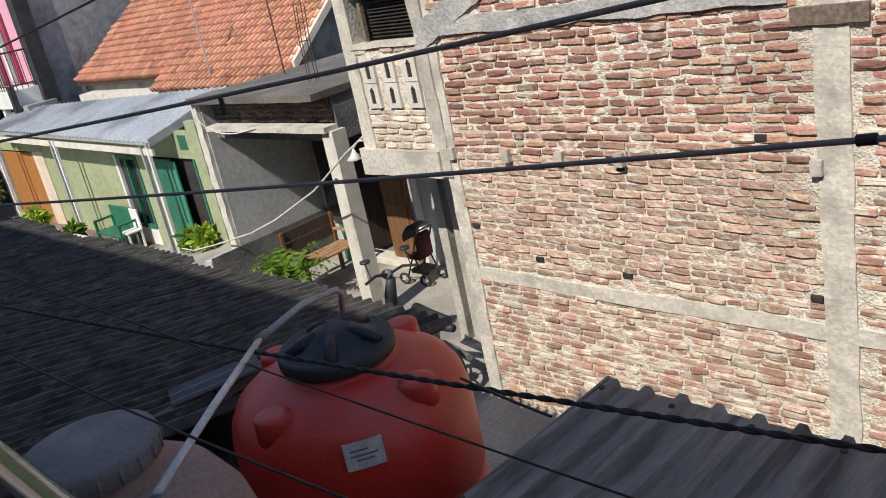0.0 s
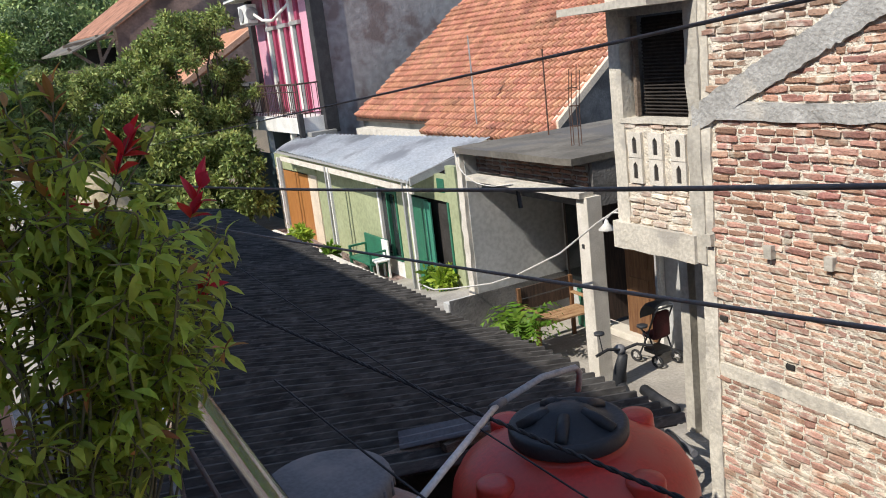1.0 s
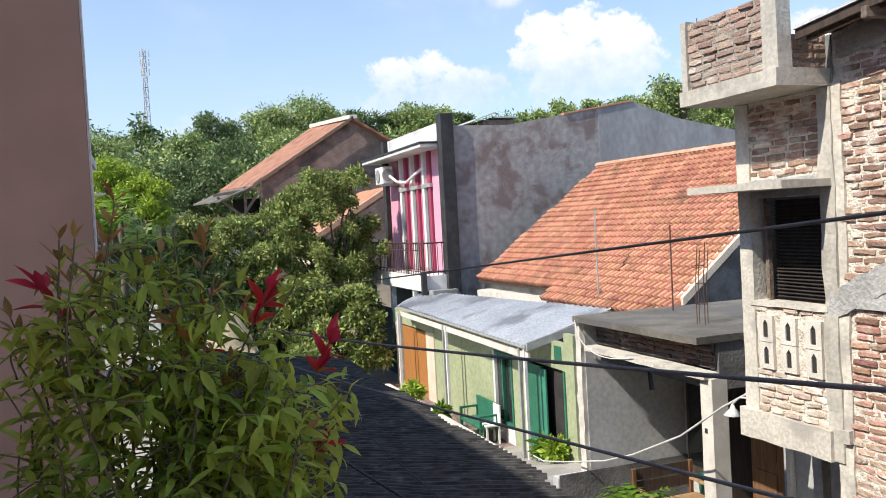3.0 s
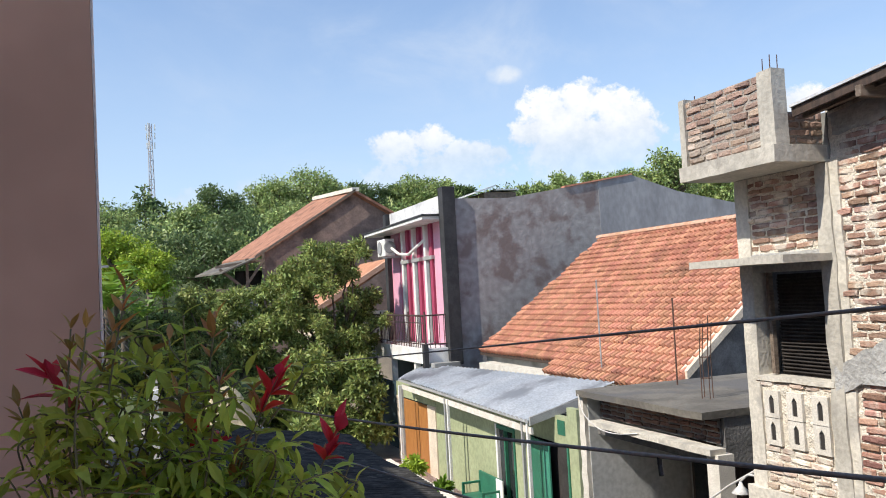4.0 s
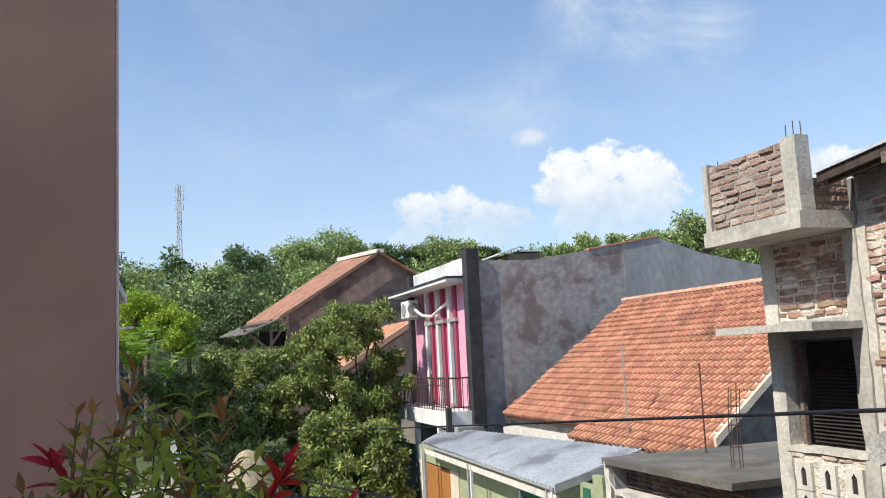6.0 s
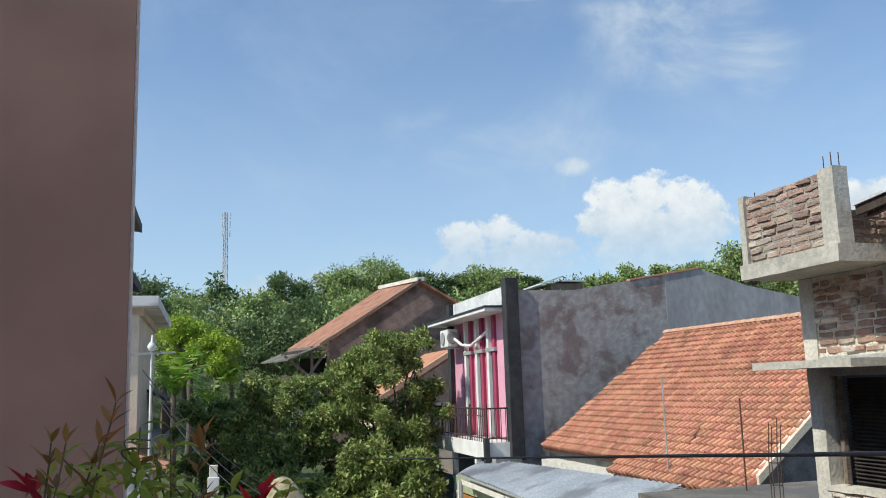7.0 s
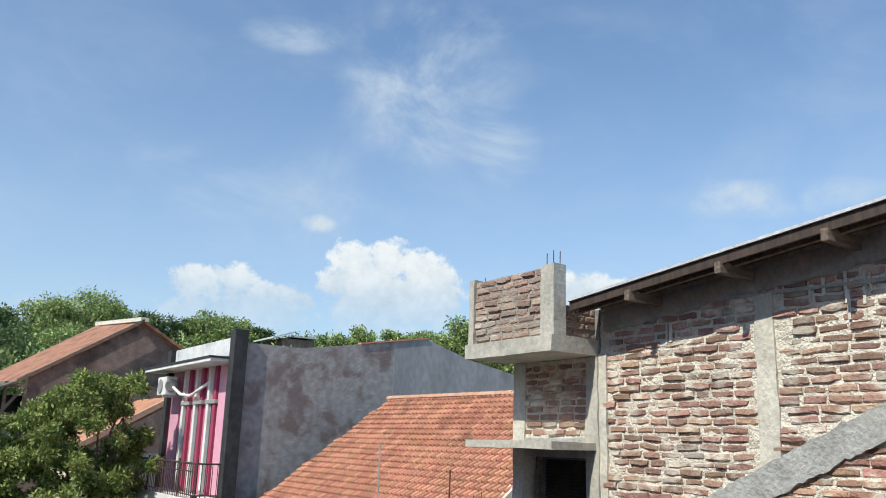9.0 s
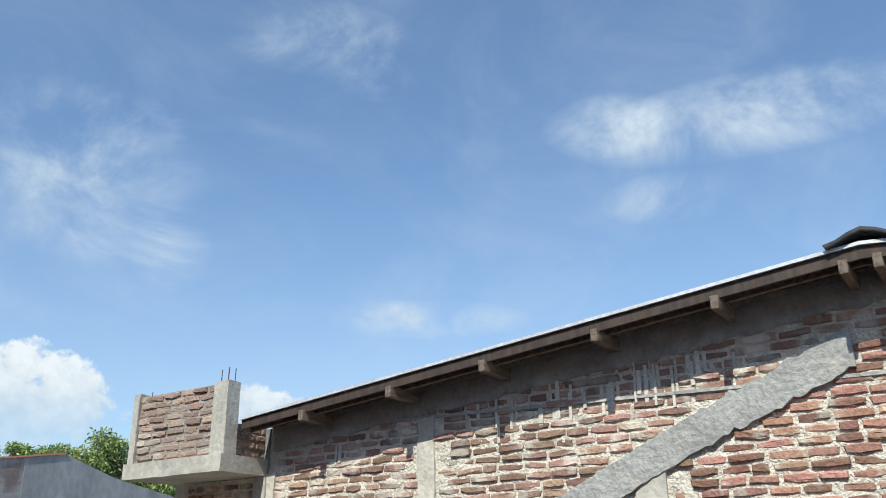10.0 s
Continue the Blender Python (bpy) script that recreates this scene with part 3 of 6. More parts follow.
def frustum(length, height, depth, chamfer, rng):
    """A worn brick lying in its bed: front face towards -d."""
    l, h = length / 2, height / 2
    k1, k2 = rng.uniform(-0.5, 0.5), rng.uniform(-0.5, 0.5)
    ring = lambda s, t, d: [(s * a + rng.uniform(-0.007, 0.007), d + rng.uniform(-0.003, 0.003), t * c + rng.uniform(-0.0055, 0.0055)) for a, c in ((-1, -0.8), (k1, -1.08), (1, -0.85), (1, 0.8), (k2, 1.08), (-1, 0.85))]
    verts = ring(l, h, 0.03) + ring(l, h, -depth + chamfer) + ring(l - chamfer * 1.3, h - chamfer * 0.9, -depth)
    faces = [(12, 13, 14, 15, 16, 17)]
    for a, c in ((0, 6), (6, 12)):
        faces += [(a + i, a + (i + 1) % 6, c + (i + 1) % 6, c + i) for i in range(6)]
    return verts, faces


def laid(u0, u1, z0, z1, rng, skip=None, course=0.062, length=0.195, joint=0.0165):
    """Places of bricks in running bond over a stretch of wall: (u, z, length, height, turn, proud)."""
    out, z, row = [], z0 + course / 2, 0
    while z < z1 - course * 0.35:
        u = u0 - rng.uniform(0.0, 0.12) - (row % 2) * length / 2
        while u < u1:
            l = length * rng.uniform(0.72, 1.1)
            if rng.random() < 0.08:
                l *= 0.5
            a, c = max(u, u0), min(u + l, u1)
            mid = (a + c) / 2
            wave = 0.016 * noise.noise((mid * 0.8, z * 2.0, 3.3))
            if c - a > 0.05 and not (skip and skip(mid, z + wave, (c - a) / 2)):
                out.append((mid, z + wave, c - a, course - joint * rng.uniform(0.7, 1.5), rng.gauss(0, 0.03), rng.choice((0.006, 0.009, 0.012, 0.015, 0.022)) + rng.uniform(-0.003, 0.003)))
            u += l + joint * rng.uniform(0.6, 1.6)
        z += course
        row += 1
    return out


def joined_bricks(name, places, to_world, mat, rng):
    verts, faces = [], []
    for u, z, l, h, turn, proud in places:
        v, f = frustum(l, h, proud, 0.007, rng)
        n = len(verts)
        c, s = math.cos(turn), math.sin(turn)
        verts += [to_world(u + x * c - w * s, z + x * s + w * c, d) for x, d, w in v]
        faces += [tuple(n + i for i in face) for face in f]
    return quads(name, verts, faces, mat)


# ---- brick house with the long bare wall ----
rng = random.Random(4)
WALL_X, CORNER_Y = 5.0, 5.05
DIAG = lambda y: 3.525 + (4.96 - y) * 0.472 if y > 1.6 else 5.111 + (1.6 - y) * 0.42
RIDGE_Y = 0.4
SHEET = lambda y: 5.5 + (5.05 - y) * 0.101 if y > RIDGE_Y else 5.97 - (RIDGE_Y - y) * 0.0988
VERGE = lambda y: SHEET(y) - 0.05


def rough_face(name, y0, y1, z_low, z_top, x, mat, parent, cell=0.03, amount=0.011, facing=-1, step=0.13):
    """An uneven mortar face in the plane x, closed behind, its top following z_top(y)."""
    ny = max(2, int((y1 - y0) / cell))
    nz = max(2, int((z_top((y0 + y1) / 2) - z_low) / cell))
    verts, faces = [], []
    for i in range(ny + 1):
        y = y0 + (y1 - y0) * i / ny
        top = z_top(y)
        for j in range(nz + 1):
            z = z_low + (top - z_low) * j / nz
            d = amount * (noise.noise((y * 9, z * 9, x)) + 0.6 * noise.noise((y * 25, z * 25, x)))
            verts.append((x + d, y, z))
    at = lambda i, j: i * (nz + 1) + j
    for i in range(ny):
        for j in range(nz):
            faces.append((at(i, j), at(i, j + 1), at(i + 1, j + 1), at(i + 1, j)))
    n = len(verts)
    rim = [at(i, 0) for i in range(ny + 1)] + [at(ny, j) for j in range(1, nz + 1)] + [at(i, nz) for i in range(ny - 1, -1, -1)] + [at(0, j) for j in range(nz - 1, 0, -1)]
    verts += [(x + step, verts[i][1], verts[i][2]) for i in rim]
    m = len(rim)
    for k in range(m):
        faces.append((rim[k], rim[(k + 1) % m], n + (k + 1) % m, n + k))
    faces.append(tuple(n + k for k in range(m)))
    return under(new(name, quads(name, verts, faces, mat)), parent) if parent else new(name, quads(name, verts, faces, mat))


wall_long = tagged(rough_face("wall_east", -7.0, CORNER_Y, -0.3, lambda y: VERGE(y) + 0.03, WALL_X - 0.001, M_MORTAR, None), "long bare brick wall with rough pale mortar", "wall", kind="structure")


def no_brick_long(y, z, half):
    if not -0.05 < z < VERGE(y) - 0.19 + 0.03 * noise.noise((y * 1.7, 0.3, 0.1)):
        return True
    if 1.22 < z < 1.365 or 3.39 < z < 3.545 and y > 2.0:
        return True
    if abs(y - 1.815) < 0.1 + half * 0.35 and z < DIAG(1.815):
        return True
    if abs(y - 3.465) < 0.08 + half * 0.35 and DIAG(y) + 0.05 < z < 5.42:
        return True
    if y > CORNER_Y - 0.12:
        return True
    return -0.17 < z - DIAG(y) < 0.07 and y > 0.5


long_bricks = laid(-6.9, CORNER_Y - 0.06, 0.0, 5.75, rng, no_brick_long)
near_stretch = [p for p in long_bricks if 2.05 < p[0] < 4.9 and 1.5 < p[1] < 2.4]
near_stretch = near_stretch[:300]
kept_near = set(near_stretch)
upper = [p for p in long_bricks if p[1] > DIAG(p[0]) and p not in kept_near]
middle = [p for p in long_bricks if 2.4 < p[1] <= DIAG(p[0])]
lower = [p for p in long_bricks if p[1] <= 2.4 and p not in kept_near]
to_long = lambda u, z, d: (WALL_X + d, u, z)
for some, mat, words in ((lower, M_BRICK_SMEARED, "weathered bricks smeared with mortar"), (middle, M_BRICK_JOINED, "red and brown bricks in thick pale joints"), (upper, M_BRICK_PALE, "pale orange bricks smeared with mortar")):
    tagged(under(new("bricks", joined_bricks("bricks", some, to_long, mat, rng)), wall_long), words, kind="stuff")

for name, y, w, z0, z1 in (("pillar", 1.815, 0.2, -0.3, DIAG(1.815)), ("pillar", 3.465, 0.15, DIAG(3.465) + 0.02, 5.39), ("pillar", CORNER_Y - 0.03, 0.15, -0.3, 5.1)):
    part(name, rough_box(WALL_X - 0.022, WALL_X + 0.1, y - w / 2, y + w / 2, z0, z1, 0.06, 0.014, seed=y), M_CONCRETE_PALE, wall_long, "rough cast concrete pillar")
part("tie_beam", rough_box(WALL_X - 0.018, WALL_X + 0.1, -6.95, CORNER_Y - 0.1, 1.235, 1.35, 0.14, 0.016, seed=7), M_CONCRETE_PALE, wall_long, "rough concrete tie beam")
part("tie_beam", rough_box(WALL_X - 0.03, WALL_X + 0.1, 2.05, CORNER_Y - 0.1, 3.4, 3.53, 0.09, 0.02, seed=9), M_CONCRETE_GREY, wall_long, "grey concrete tie beam")
b = bmesh.new()
for i in range(140):
    y0, y1 = 5.12 - 0.035 * i, 5.12 - 0.035 * (i + 1)
    if y1 < 0.55:
        break
    low = [b.verts.new((WALL_X + x, y, DIAG(y) + z + 0.022 * noise.noise((y * 9, z, 2.0)) + 0.026 * noise.noise((y * 31, z, 5.0)))) for y in (y0, y1) for x, z in ((-0.035 + 0.012 * noise.noise((y * 7, 1, 0)), -0.165), (0.1, -0.165), (0.1, 0.055), (-0.04 + 0.015 * noise.noise((y * 7, 4, 0)), 0.055))]
    for q in ((0, 1, 5, 4), (1, 2, 6, 5), (2, 3, 7, 6), (3, 0, 4, 7), (0, 3, 2, 1), (4, 5, 6, 7)):
        b.faces.new([low[k] for k in q])
bmesh.ops.remove_doubles(b, verts=b.verts, dist=0.002)
part("sloping_beam", b, M_CONCRETE_GREY, wall_long, "grey sloping concrete strip of a former roof")
part("render_strip", slab([(WALL_X - 0.02, 5.0, VERGE(5.0) - 0.02), (WALL_X + 0.06, 5.0, VERGE(5.0) - 0.02), (WALL_X + 0.06, -6.9, VERGE(-6.9) - 0.02), (WALL_X - 0.02, -6.9, VERGE(-6.9) - 0.02)], 0.02), M_CONCRETE_GREY, wall_long)
b = bmesh.new()
prev = None
for i in range(121):
    y = 4.98 - i * 0.04
    top, low = VERGE(y) - 0.02, VERGE(y) - 0.2 + 0.025 * noise.noise((y * 7, 8, 0)) + 0.02 * noise.noise((y * 19, 2, 0)) + 0.03 * noise.noise((y * 0.9, 3, 0))
    now = [b.verts.new((WALL_X - 0.018 + 0.01 * noise.noise((y * 9, 0, k)), y, top + (low - top) * k / 4)) for k in range(5)]
    now.append(b.verts.new((WALL_X + 0.02, y, low)))
    if prev:
        for k in range(5):
            b.faces.new((prev[k], now[k], now[k + 1], prev[k + 1]))
    prev = now
part("smeared_render", b, M_CONCRETE_GREY, wall_long, "grey smeared cement render under the roof", True)
for y in (4.985, 4.374, 3.843, 3.308, 1.915):
    part("joist_end", rough_box(WALL_X - 0.06, WALL_X + 0.05, y - 0.035, y + 0.035, 2.36, 2.46, 0.05, 0.008, seed=y), M_CONCRETE, wall_long, "stub of a concrete joist")
# solid dark blocks on the wall stand in for shaded gaps between bricks
for y, z in ((4.879, 1.753), (3.38, 1.488), (4.219, 1.514), (2.264, 2.582), (1.965, 1.52), (3.31, 2.33)):
    part("hole", box(WALL_X - 0.024, WALL_X + 0.02, y - 0.04, y + 0.04, z - 0.022, z + 0.022, bevel=0.008), M_HOLLOW_SHADE, wall_long, "dark block painted as the shade in a missing brick's gap")

drips = random.Random(17)
part("old_timber", rough_box(WALL_X - 0.04, WALL_X + 0.05, 1.6, 2.03, 3.25, 3.36, 0.08, 0.012, seed=31), M_WOOD_OLD, wall_long, "weathered timber end set in the wall")
for i in range(40):
    y = drips.choice((drips.uniform(1.0, 4.4), drips.gauss(1.75, 0.25), drips.gauss(2.6, 0.3)))
    top = VERGE(y) - 0.19 - drips.uniform(0.0, 0.12)
    tall, wide = drips.uniform(0.06, 0.26), drips.uniform(0.004, 0.018)
    part("white_drip", rough_box(WALL_X - drips.uniform(0.013, 0.021), WALL_X + 0.01, y - wide, y + wide * drips.uniform(0.4, 1.0), top - tall, top, 0.03, 0.005, seed=y), M_WHITEWASH, wall_long, "run of white cement wash")

# brick house: street front, upper floor balcony, parapet box, roof
brick_house = thing("brick_house_front", (5.1, 5.6, 0), "unfinished brick balcony front with pierced vent blocks", "balcony")
to_front = lambda u, z, d: (4.985 + d, u, z)


def panel(y0, y1, z0, z1, holes=(), x=4.985, parent=brick_house, pale=True):
    o = rough_face("brick_panel", y0, y1, z0, lambda y: z1, x, M_MORTAR, parent, step=0.1)
    near = lambda u, z, half: any(a - 0.02 - half * 0.7 < u < c + 0.02 + half * 0.7 and e - 0.025 < z < g + 0.025 for a, c, e, g in holes)
    places = laid(y0 + 0.01, y1 - 0.01, z0 + 0.01, z1, rng, near)
    mesh = joined_bricks("bricks", places, lambda u, z, d: (x + d, u, z), M_BRICK_WASHED if pale else M_BRICK_PALE, rng)
    tagged(under(new("bricks", mesh), o), kind="stuff")
    return o


VENTS = [(y, z) for z in (3.155, 2.93) for y in (5.83, 5.565, 5.29)]
panel(5.15, 5.98, 2.42, 3.36, [(y - 0.075, y + 0.075, z - 0.11, z + 0.11) for y, z in VENTS])
panel(5.15, 5.98, 4.42, 5.075, pale=False)


def vent_block(y, z):
    """A cast block with a slot that is pointed at the top."""
    b = bmesh.new()
    w, h = 0.085, 0.115
    slot = [(-0.028, -0.075), (0.028, -0.075), (0.028, 0.045), (0.0, 0.08), (-0.028, 0.045)]
    rim = [(-w, -h), (w, -h), (w, h), (0.0, h), (-w, h)]
    rings = [[b.verts.new((x, y - u, z + v)) for u, v in shape] for x, shape in ((5.02, rim), (4.955, rim), (4.955, slot), (5.06, slot))]
    for r0, r1 in zip(rings, rings[1:]):
        for k in range(5):
            b.faces.new((r0[k], r0[(k + 1) % 5], r1[(k + 1) % 5], r1[k]))
    block = part("vent_block", b, M_WHITEWASH, brick_house, "whitewashed cast vent block with a pointed slot")
    # dark inlay in front of the panel paints the slot's shade
    part("slot", box(4.964, 5.055, y - 0.027, y + 0.027, z - 0.074, z + 0.05), M_HOLLOW_SHADE, block)


for y, z in VENTS:
    vent_block(y, z)
part("column", rough_box(4.965, 5.12, 5.96, 6.12, 2.4, 5.075, 0.14, 0.01), M_CONCRETE_PALE, brick_house, "pale concrete corner column")
part("column", rough_box(4.962, 5.1, 5.03, 5.17, 2.2, 5.075, 0.12, 0.02), M_CONCRETE, brick_house, "concrete corner column")
part("edge_beam", rough_box(4.93, 5.14, 5.12, 6.16, 2.19, 2.43, 0.12, 0.014), M_CONCRETE_PALE, brick_house, "pale concrete edge beam")
part("sill", rough_box(4.955, 5.12, 5.13, 6.0, 3.35, 3.39, 0.1, 0.008), M_CONCRETE_PALE, brick_house)
part("lintel", box(4.97, 5.12, 5.1, 6.0, 4.26, 4.42, bevel=0.01), M_CONCRETE_GREY, brick_house)
part("canopy", rough_box(4.5, 5.0, 5.06, 6.2, 4.325, 4.385, 0.12, 0.008), M_CONCRETE, brick_house, "thin projecting concrete canopy")
part("inner_frame", box(5.05, 5.09, 5.86, 5.9, 3.4, 4.26), M_WOOD_OLD, brick_house)
blind = part("blind", box(5.14, 5.15, 5.12, 5.86, 3.3, 4.24), M_BAMBOO, brick_house, "dark slatted bamboo blind in the opening")
for i in range(27):
    z = 3.42 + i * 0.03
    part("slat", tube([(5.125, 5.13, z + rng.uniform(-0.005, 0.005)), (5.125, 5.5, z), (5.125, 5.85, z + rng.uniform(-0.006, 0.006))], 0.009, sides=5), M_BAMBOO, blind)
b = bmesh.new()
box(5.16, 9.0, 4.9, 6.1, 2.2, 2.4, b)
part("floor_slab", b, M_CONCRETE_GREY, brick_house)
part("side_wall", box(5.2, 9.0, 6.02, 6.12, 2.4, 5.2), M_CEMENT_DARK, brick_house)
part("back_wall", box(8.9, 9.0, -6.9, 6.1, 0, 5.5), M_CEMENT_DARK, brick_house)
# this wall's near-black colour stands in for indoor shade
part("ground_back_wall", box(6.9, 7.0, 4.2, 6.6, 0, 2.2), M_HOLLOW_SHADE, brick_house)
for y in (6.15, 5.93):
    post = part("inner_post", rough_box(5.75, 5.88, y - 0.06, y + 0.06, -0.02, 2.2, 0.2, 0.01), M_CONCRETE, brick_house, "bare concrete post in the ground floor opening")

part("rear_infill", box(4.985, 5.12, 5.03, 6.15, 5.09, 5.46), M_CEMENT_GREY, brick_house)
parapet = part("parapet_box", rough_box(4.48, 5.0, 5.04, 6.22, 5.08, 5.21, 0.13, 0.008), M_CONCRETE, brick_house, "projecting brick parapet box on a concrete slab")
for places, place, words in (
    (laid(5.2, 6.15, 5.215, 5.8, rng, course=0.062), lambda u, z, d: (4.53 + d * 0.9, u, z), "street side"),
    (laid(4.62, 5.0, 5.215, 5.5, rng, course=0.062), lambda u, z, d: (u, 5.09 + d * 0.9, z), "alley side"),
):
    tagged(under(new("bricks", joined_bricks("bricks", places, place, M_BRICK_DUSTY, rng)), parapet), kind="stuff")
part("mortar_core", box(4.53, 4.62, 5.19, 6.16, 5.21, 5.775), M_MORTAR_GREY, parapet)
part("mortar_core", box(4.6, 5.0, 5.09, 5.16, 5.21, 5.47), M_MORTAR_GREY, parapet)
part("corner_post", rough_box(4.5, 4.63, 5.04, 5.2, 5.21, 5.79, 0.1, 0.008), M_CONCRETE, parapet, "concrete corner post with bare steel bars")
part("corner_post", rough_box(4.5, 4.63, 6.13, 6.2, 5.21, 5.8, 0.1, 0.006), M_CONCRETE, parapet)
for x, y in ((4.53, 5.08), (4.6, 5.08), (4.53, 5.16), (4.6, 5.16), (4.53, 6.15), (4.57, 6.18), (4.56, 6.05)):
    part("steel_bar", tube([(x, y, 5.7), (x + 0.004, y, 5.79 + (0.09 if y < 5.5 else 0.02) + rng.uniform(0, 0.03))], 0.004, sides=5), M_RUST, parapet)

roof = thing("house_roof", (6.5, RIDGE_Y, 5.4), "low-pitched sheet roof on projecting timber purlins", "roof", kind="structure")
EAVE_X, FAR_Y, NEAR_Y = 4.63, 5.02, -7.0


def along(x0, x1, y0, y1, drop, thick):
    """A board or sheet that follows the roof's slope between two y, below its surface by drop."""
    return slab([(x0, y0, SHEET(y0) - drop), (x1, y0, SHEET(y0) - drop), (x1, y1, SHEET(y1) - drop), (x0, y1, SHEET(y1) - drop)], thick)


for y0, y1 in ((FAR_Y, RIDGE_Y), (RIDGE_Y, NEAR_Y)):
    part("roof_sheet", along(EAVE_X, 9.1, y0, y1, 0.0, 0.02), M_ZINC_PALE, roof, "thin pale metal sheet")
    part("fascia", along(EAVE_X + 0.02, EAVE_X + 0.045, y0, y1, 0.021, 0.07), M_WOOD_DARK, roof, "dark timber verge board")
    part("batten", along(EAVE_X + 0.12, EAVE_X + 0.16, y0, y1, 0.021, 0.075), M_WOOD_OLD, roof)
    part("soffit", along(EAVE_X + 0.05, 5.06, y0, y1, 0.022, 0.012), M_WOOD_DARK, roof)
for y in (4.37, 3.546, 2.77, 1.955, 1.2, 0.5, 0.33, -0.7, -1.8):
    z = SHEET(y) - 0.075
    part("purlin", box(EAVE_X - 0.005, 5.3, y - 0.024, y + 0.024, z - 0.08, z, bevel=0.006), M_WOOD_OLD, roof, "squared timber purlin end")
b = bmesh.new()
cap = [(0.2, -0.012), (0.13, 0.005), (0.07, 0.035), (0.0, 0.055), (-0.07, 0.035), (-0.13, 0.005), (-0.2, -0.012)]
for x0 in (4.6, 5.05, 5.5, 5.95, 6.4):
    rings = [[b.verts.new((x, RIDGE_Y - 0.02 + u * s, 5.982 + v * s + lift)) for u, v in cap] for x, s, lift in ((x0, 1.0, 0.004), (x0 + 0.46, 0.93, -0.004), (x0 + 0.46, 0.85, -0.02), (x0, 0.9, -0.02))]
    for r0, r1 in zip(rings, rings[1:] + rings[:1]):
        for k in range(6):
            b.faces.new((r0[k], r0[k + 1], r1[k + 1], r1[k]))
part("ridge_cap", b, M_BLACK, roof, "black rounded ridge tiles", True)

# ---- porch house beside it ----
porch = thing("porch_house", (7, 9, 0), "small house with concrete porch slab, post and open wooden door", "house")
part("roof_slab", rough_box(5.6, 9.6, 7.68, 10.45, 2.73, 2.81, 0.3, 0.008), M_CEMENT_ROOF, porch, "weathered flat concrete porch roof")
part("canopy_strip", rough_box(5.58, 5.78, 7.55, 10.12, 2.37, 2.435, 0.2, 0.008), M_CONCRETE_PALE, porch, "pale concrete canopy strip")
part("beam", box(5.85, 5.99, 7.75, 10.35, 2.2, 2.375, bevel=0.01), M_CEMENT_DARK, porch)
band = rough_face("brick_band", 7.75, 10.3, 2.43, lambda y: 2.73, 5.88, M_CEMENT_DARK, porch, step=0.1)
tagged(under(new("bricks", joined_bricks("bricks", laid(7.76, 10.28, 2.435, 2.72, rng), lambda u, z, d: (5.88 + d, u, z), M_BRICK_DARK, rng)), band), kind="stuff")
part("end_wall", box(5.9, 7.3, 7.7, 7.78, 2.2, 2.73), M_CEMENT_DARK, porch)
part("post", rough_box(5.64, 5.84, 7.5, 7.7, -0.02, 2.375, 0.25, 0.006), M_WHITEWASH, porch, "whitewashed square concrete post")
part("socket", box(5.63, 5.642, 7.6, 7.64, 1.78, 1.83, bevel=0.003), M_BLACK, porch)
side = part("side_wall", box(5.72, 7.6, 10.35, 10.5, 0.55, 2.735), M_PLASTER, porch, "grey-white plastered side wall")
part("low_wall", box(5.2, 7.6, 10.34, 10.5, -0.3, 0.62, bevel=0.01), M_PLASTER, side, "low plastered wall end")
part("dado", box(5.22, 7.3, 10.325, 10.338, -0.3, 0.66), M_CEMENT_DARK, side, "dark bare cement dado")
part("wall_edge", rough_box(5.66, 5.74, 10.36, 10.51, 0.62, 2.73, 0.07, 0.018), M_WHITEWASH, side, "broken plaster edge")
part("house_wall", box(7.3, 7.45, 9.42, 10.4, 0, 2.75), M_PLASTER, porch)
part("house_wall", box(7.3, 7.45, 6.2, 8.18, 0, 2.75), M_PLASTER, porch)
part("house_wall", box(7.3, 7.45, 8.18, 9.42, 2.1, 2.75), M_PLASTER, porch)
# rear room wall painted near-black in place of indoor shade
part("house_wall", box(9.5, 9.6, 6.3, 10.4, 0, 2.75), M_HOLLOW_SHADE, porch)
for y in (9.42, 8.2):
    part("door_frame", box(7.22, 7.3, y - 0.035, y + 0.035, 0, 2.14, bevel=0.005), M_WOOD_DARK if y > 9 else M_WHITE, porch)
part("door_frame", box(7.22, 7.3, 8.2, 9.42, 2.1, 2.16), M_WOOD_DARK, porch)
leaf = part("door_leaf", box(7.16, 7.2, 8.24, 8.78, 0.06, 2.08, bevel=0.006), M_WOOD, porch, "brown wooden door leaf standing open")
for z0, z1 in ((0.2, 0.9), (1.05, 1.95)):
    part("panel", box(7.148, 7.165, 8.32, 8.7, z0, z1, bevel=0.006), M_WOOD, leaf)
part("door_leaf", box(7.25, 7.75, 9.36, 9.4, 0.06, 2.08, bevel=0.006), M_WOOD_DARK, porch, "dark wooden door leaf folded inwards")
part("doorstep", box(7.05, 7.3, 8.3, 9.4, 0, 0.1, bevel=0.012), M_WHITEWASH, porch, "pale doorstep")
part("window_frame", box(7.22, 7.3, 9.72, 10.2, 0.5, 2.05, bevel=0.006), M_WOOD_DARK, porch, "dark wooden window frame")
part("window_pane", box(7.214, 7.222, 9.78, 10.14, 0.58, 1.98), M_GLASS, porch)
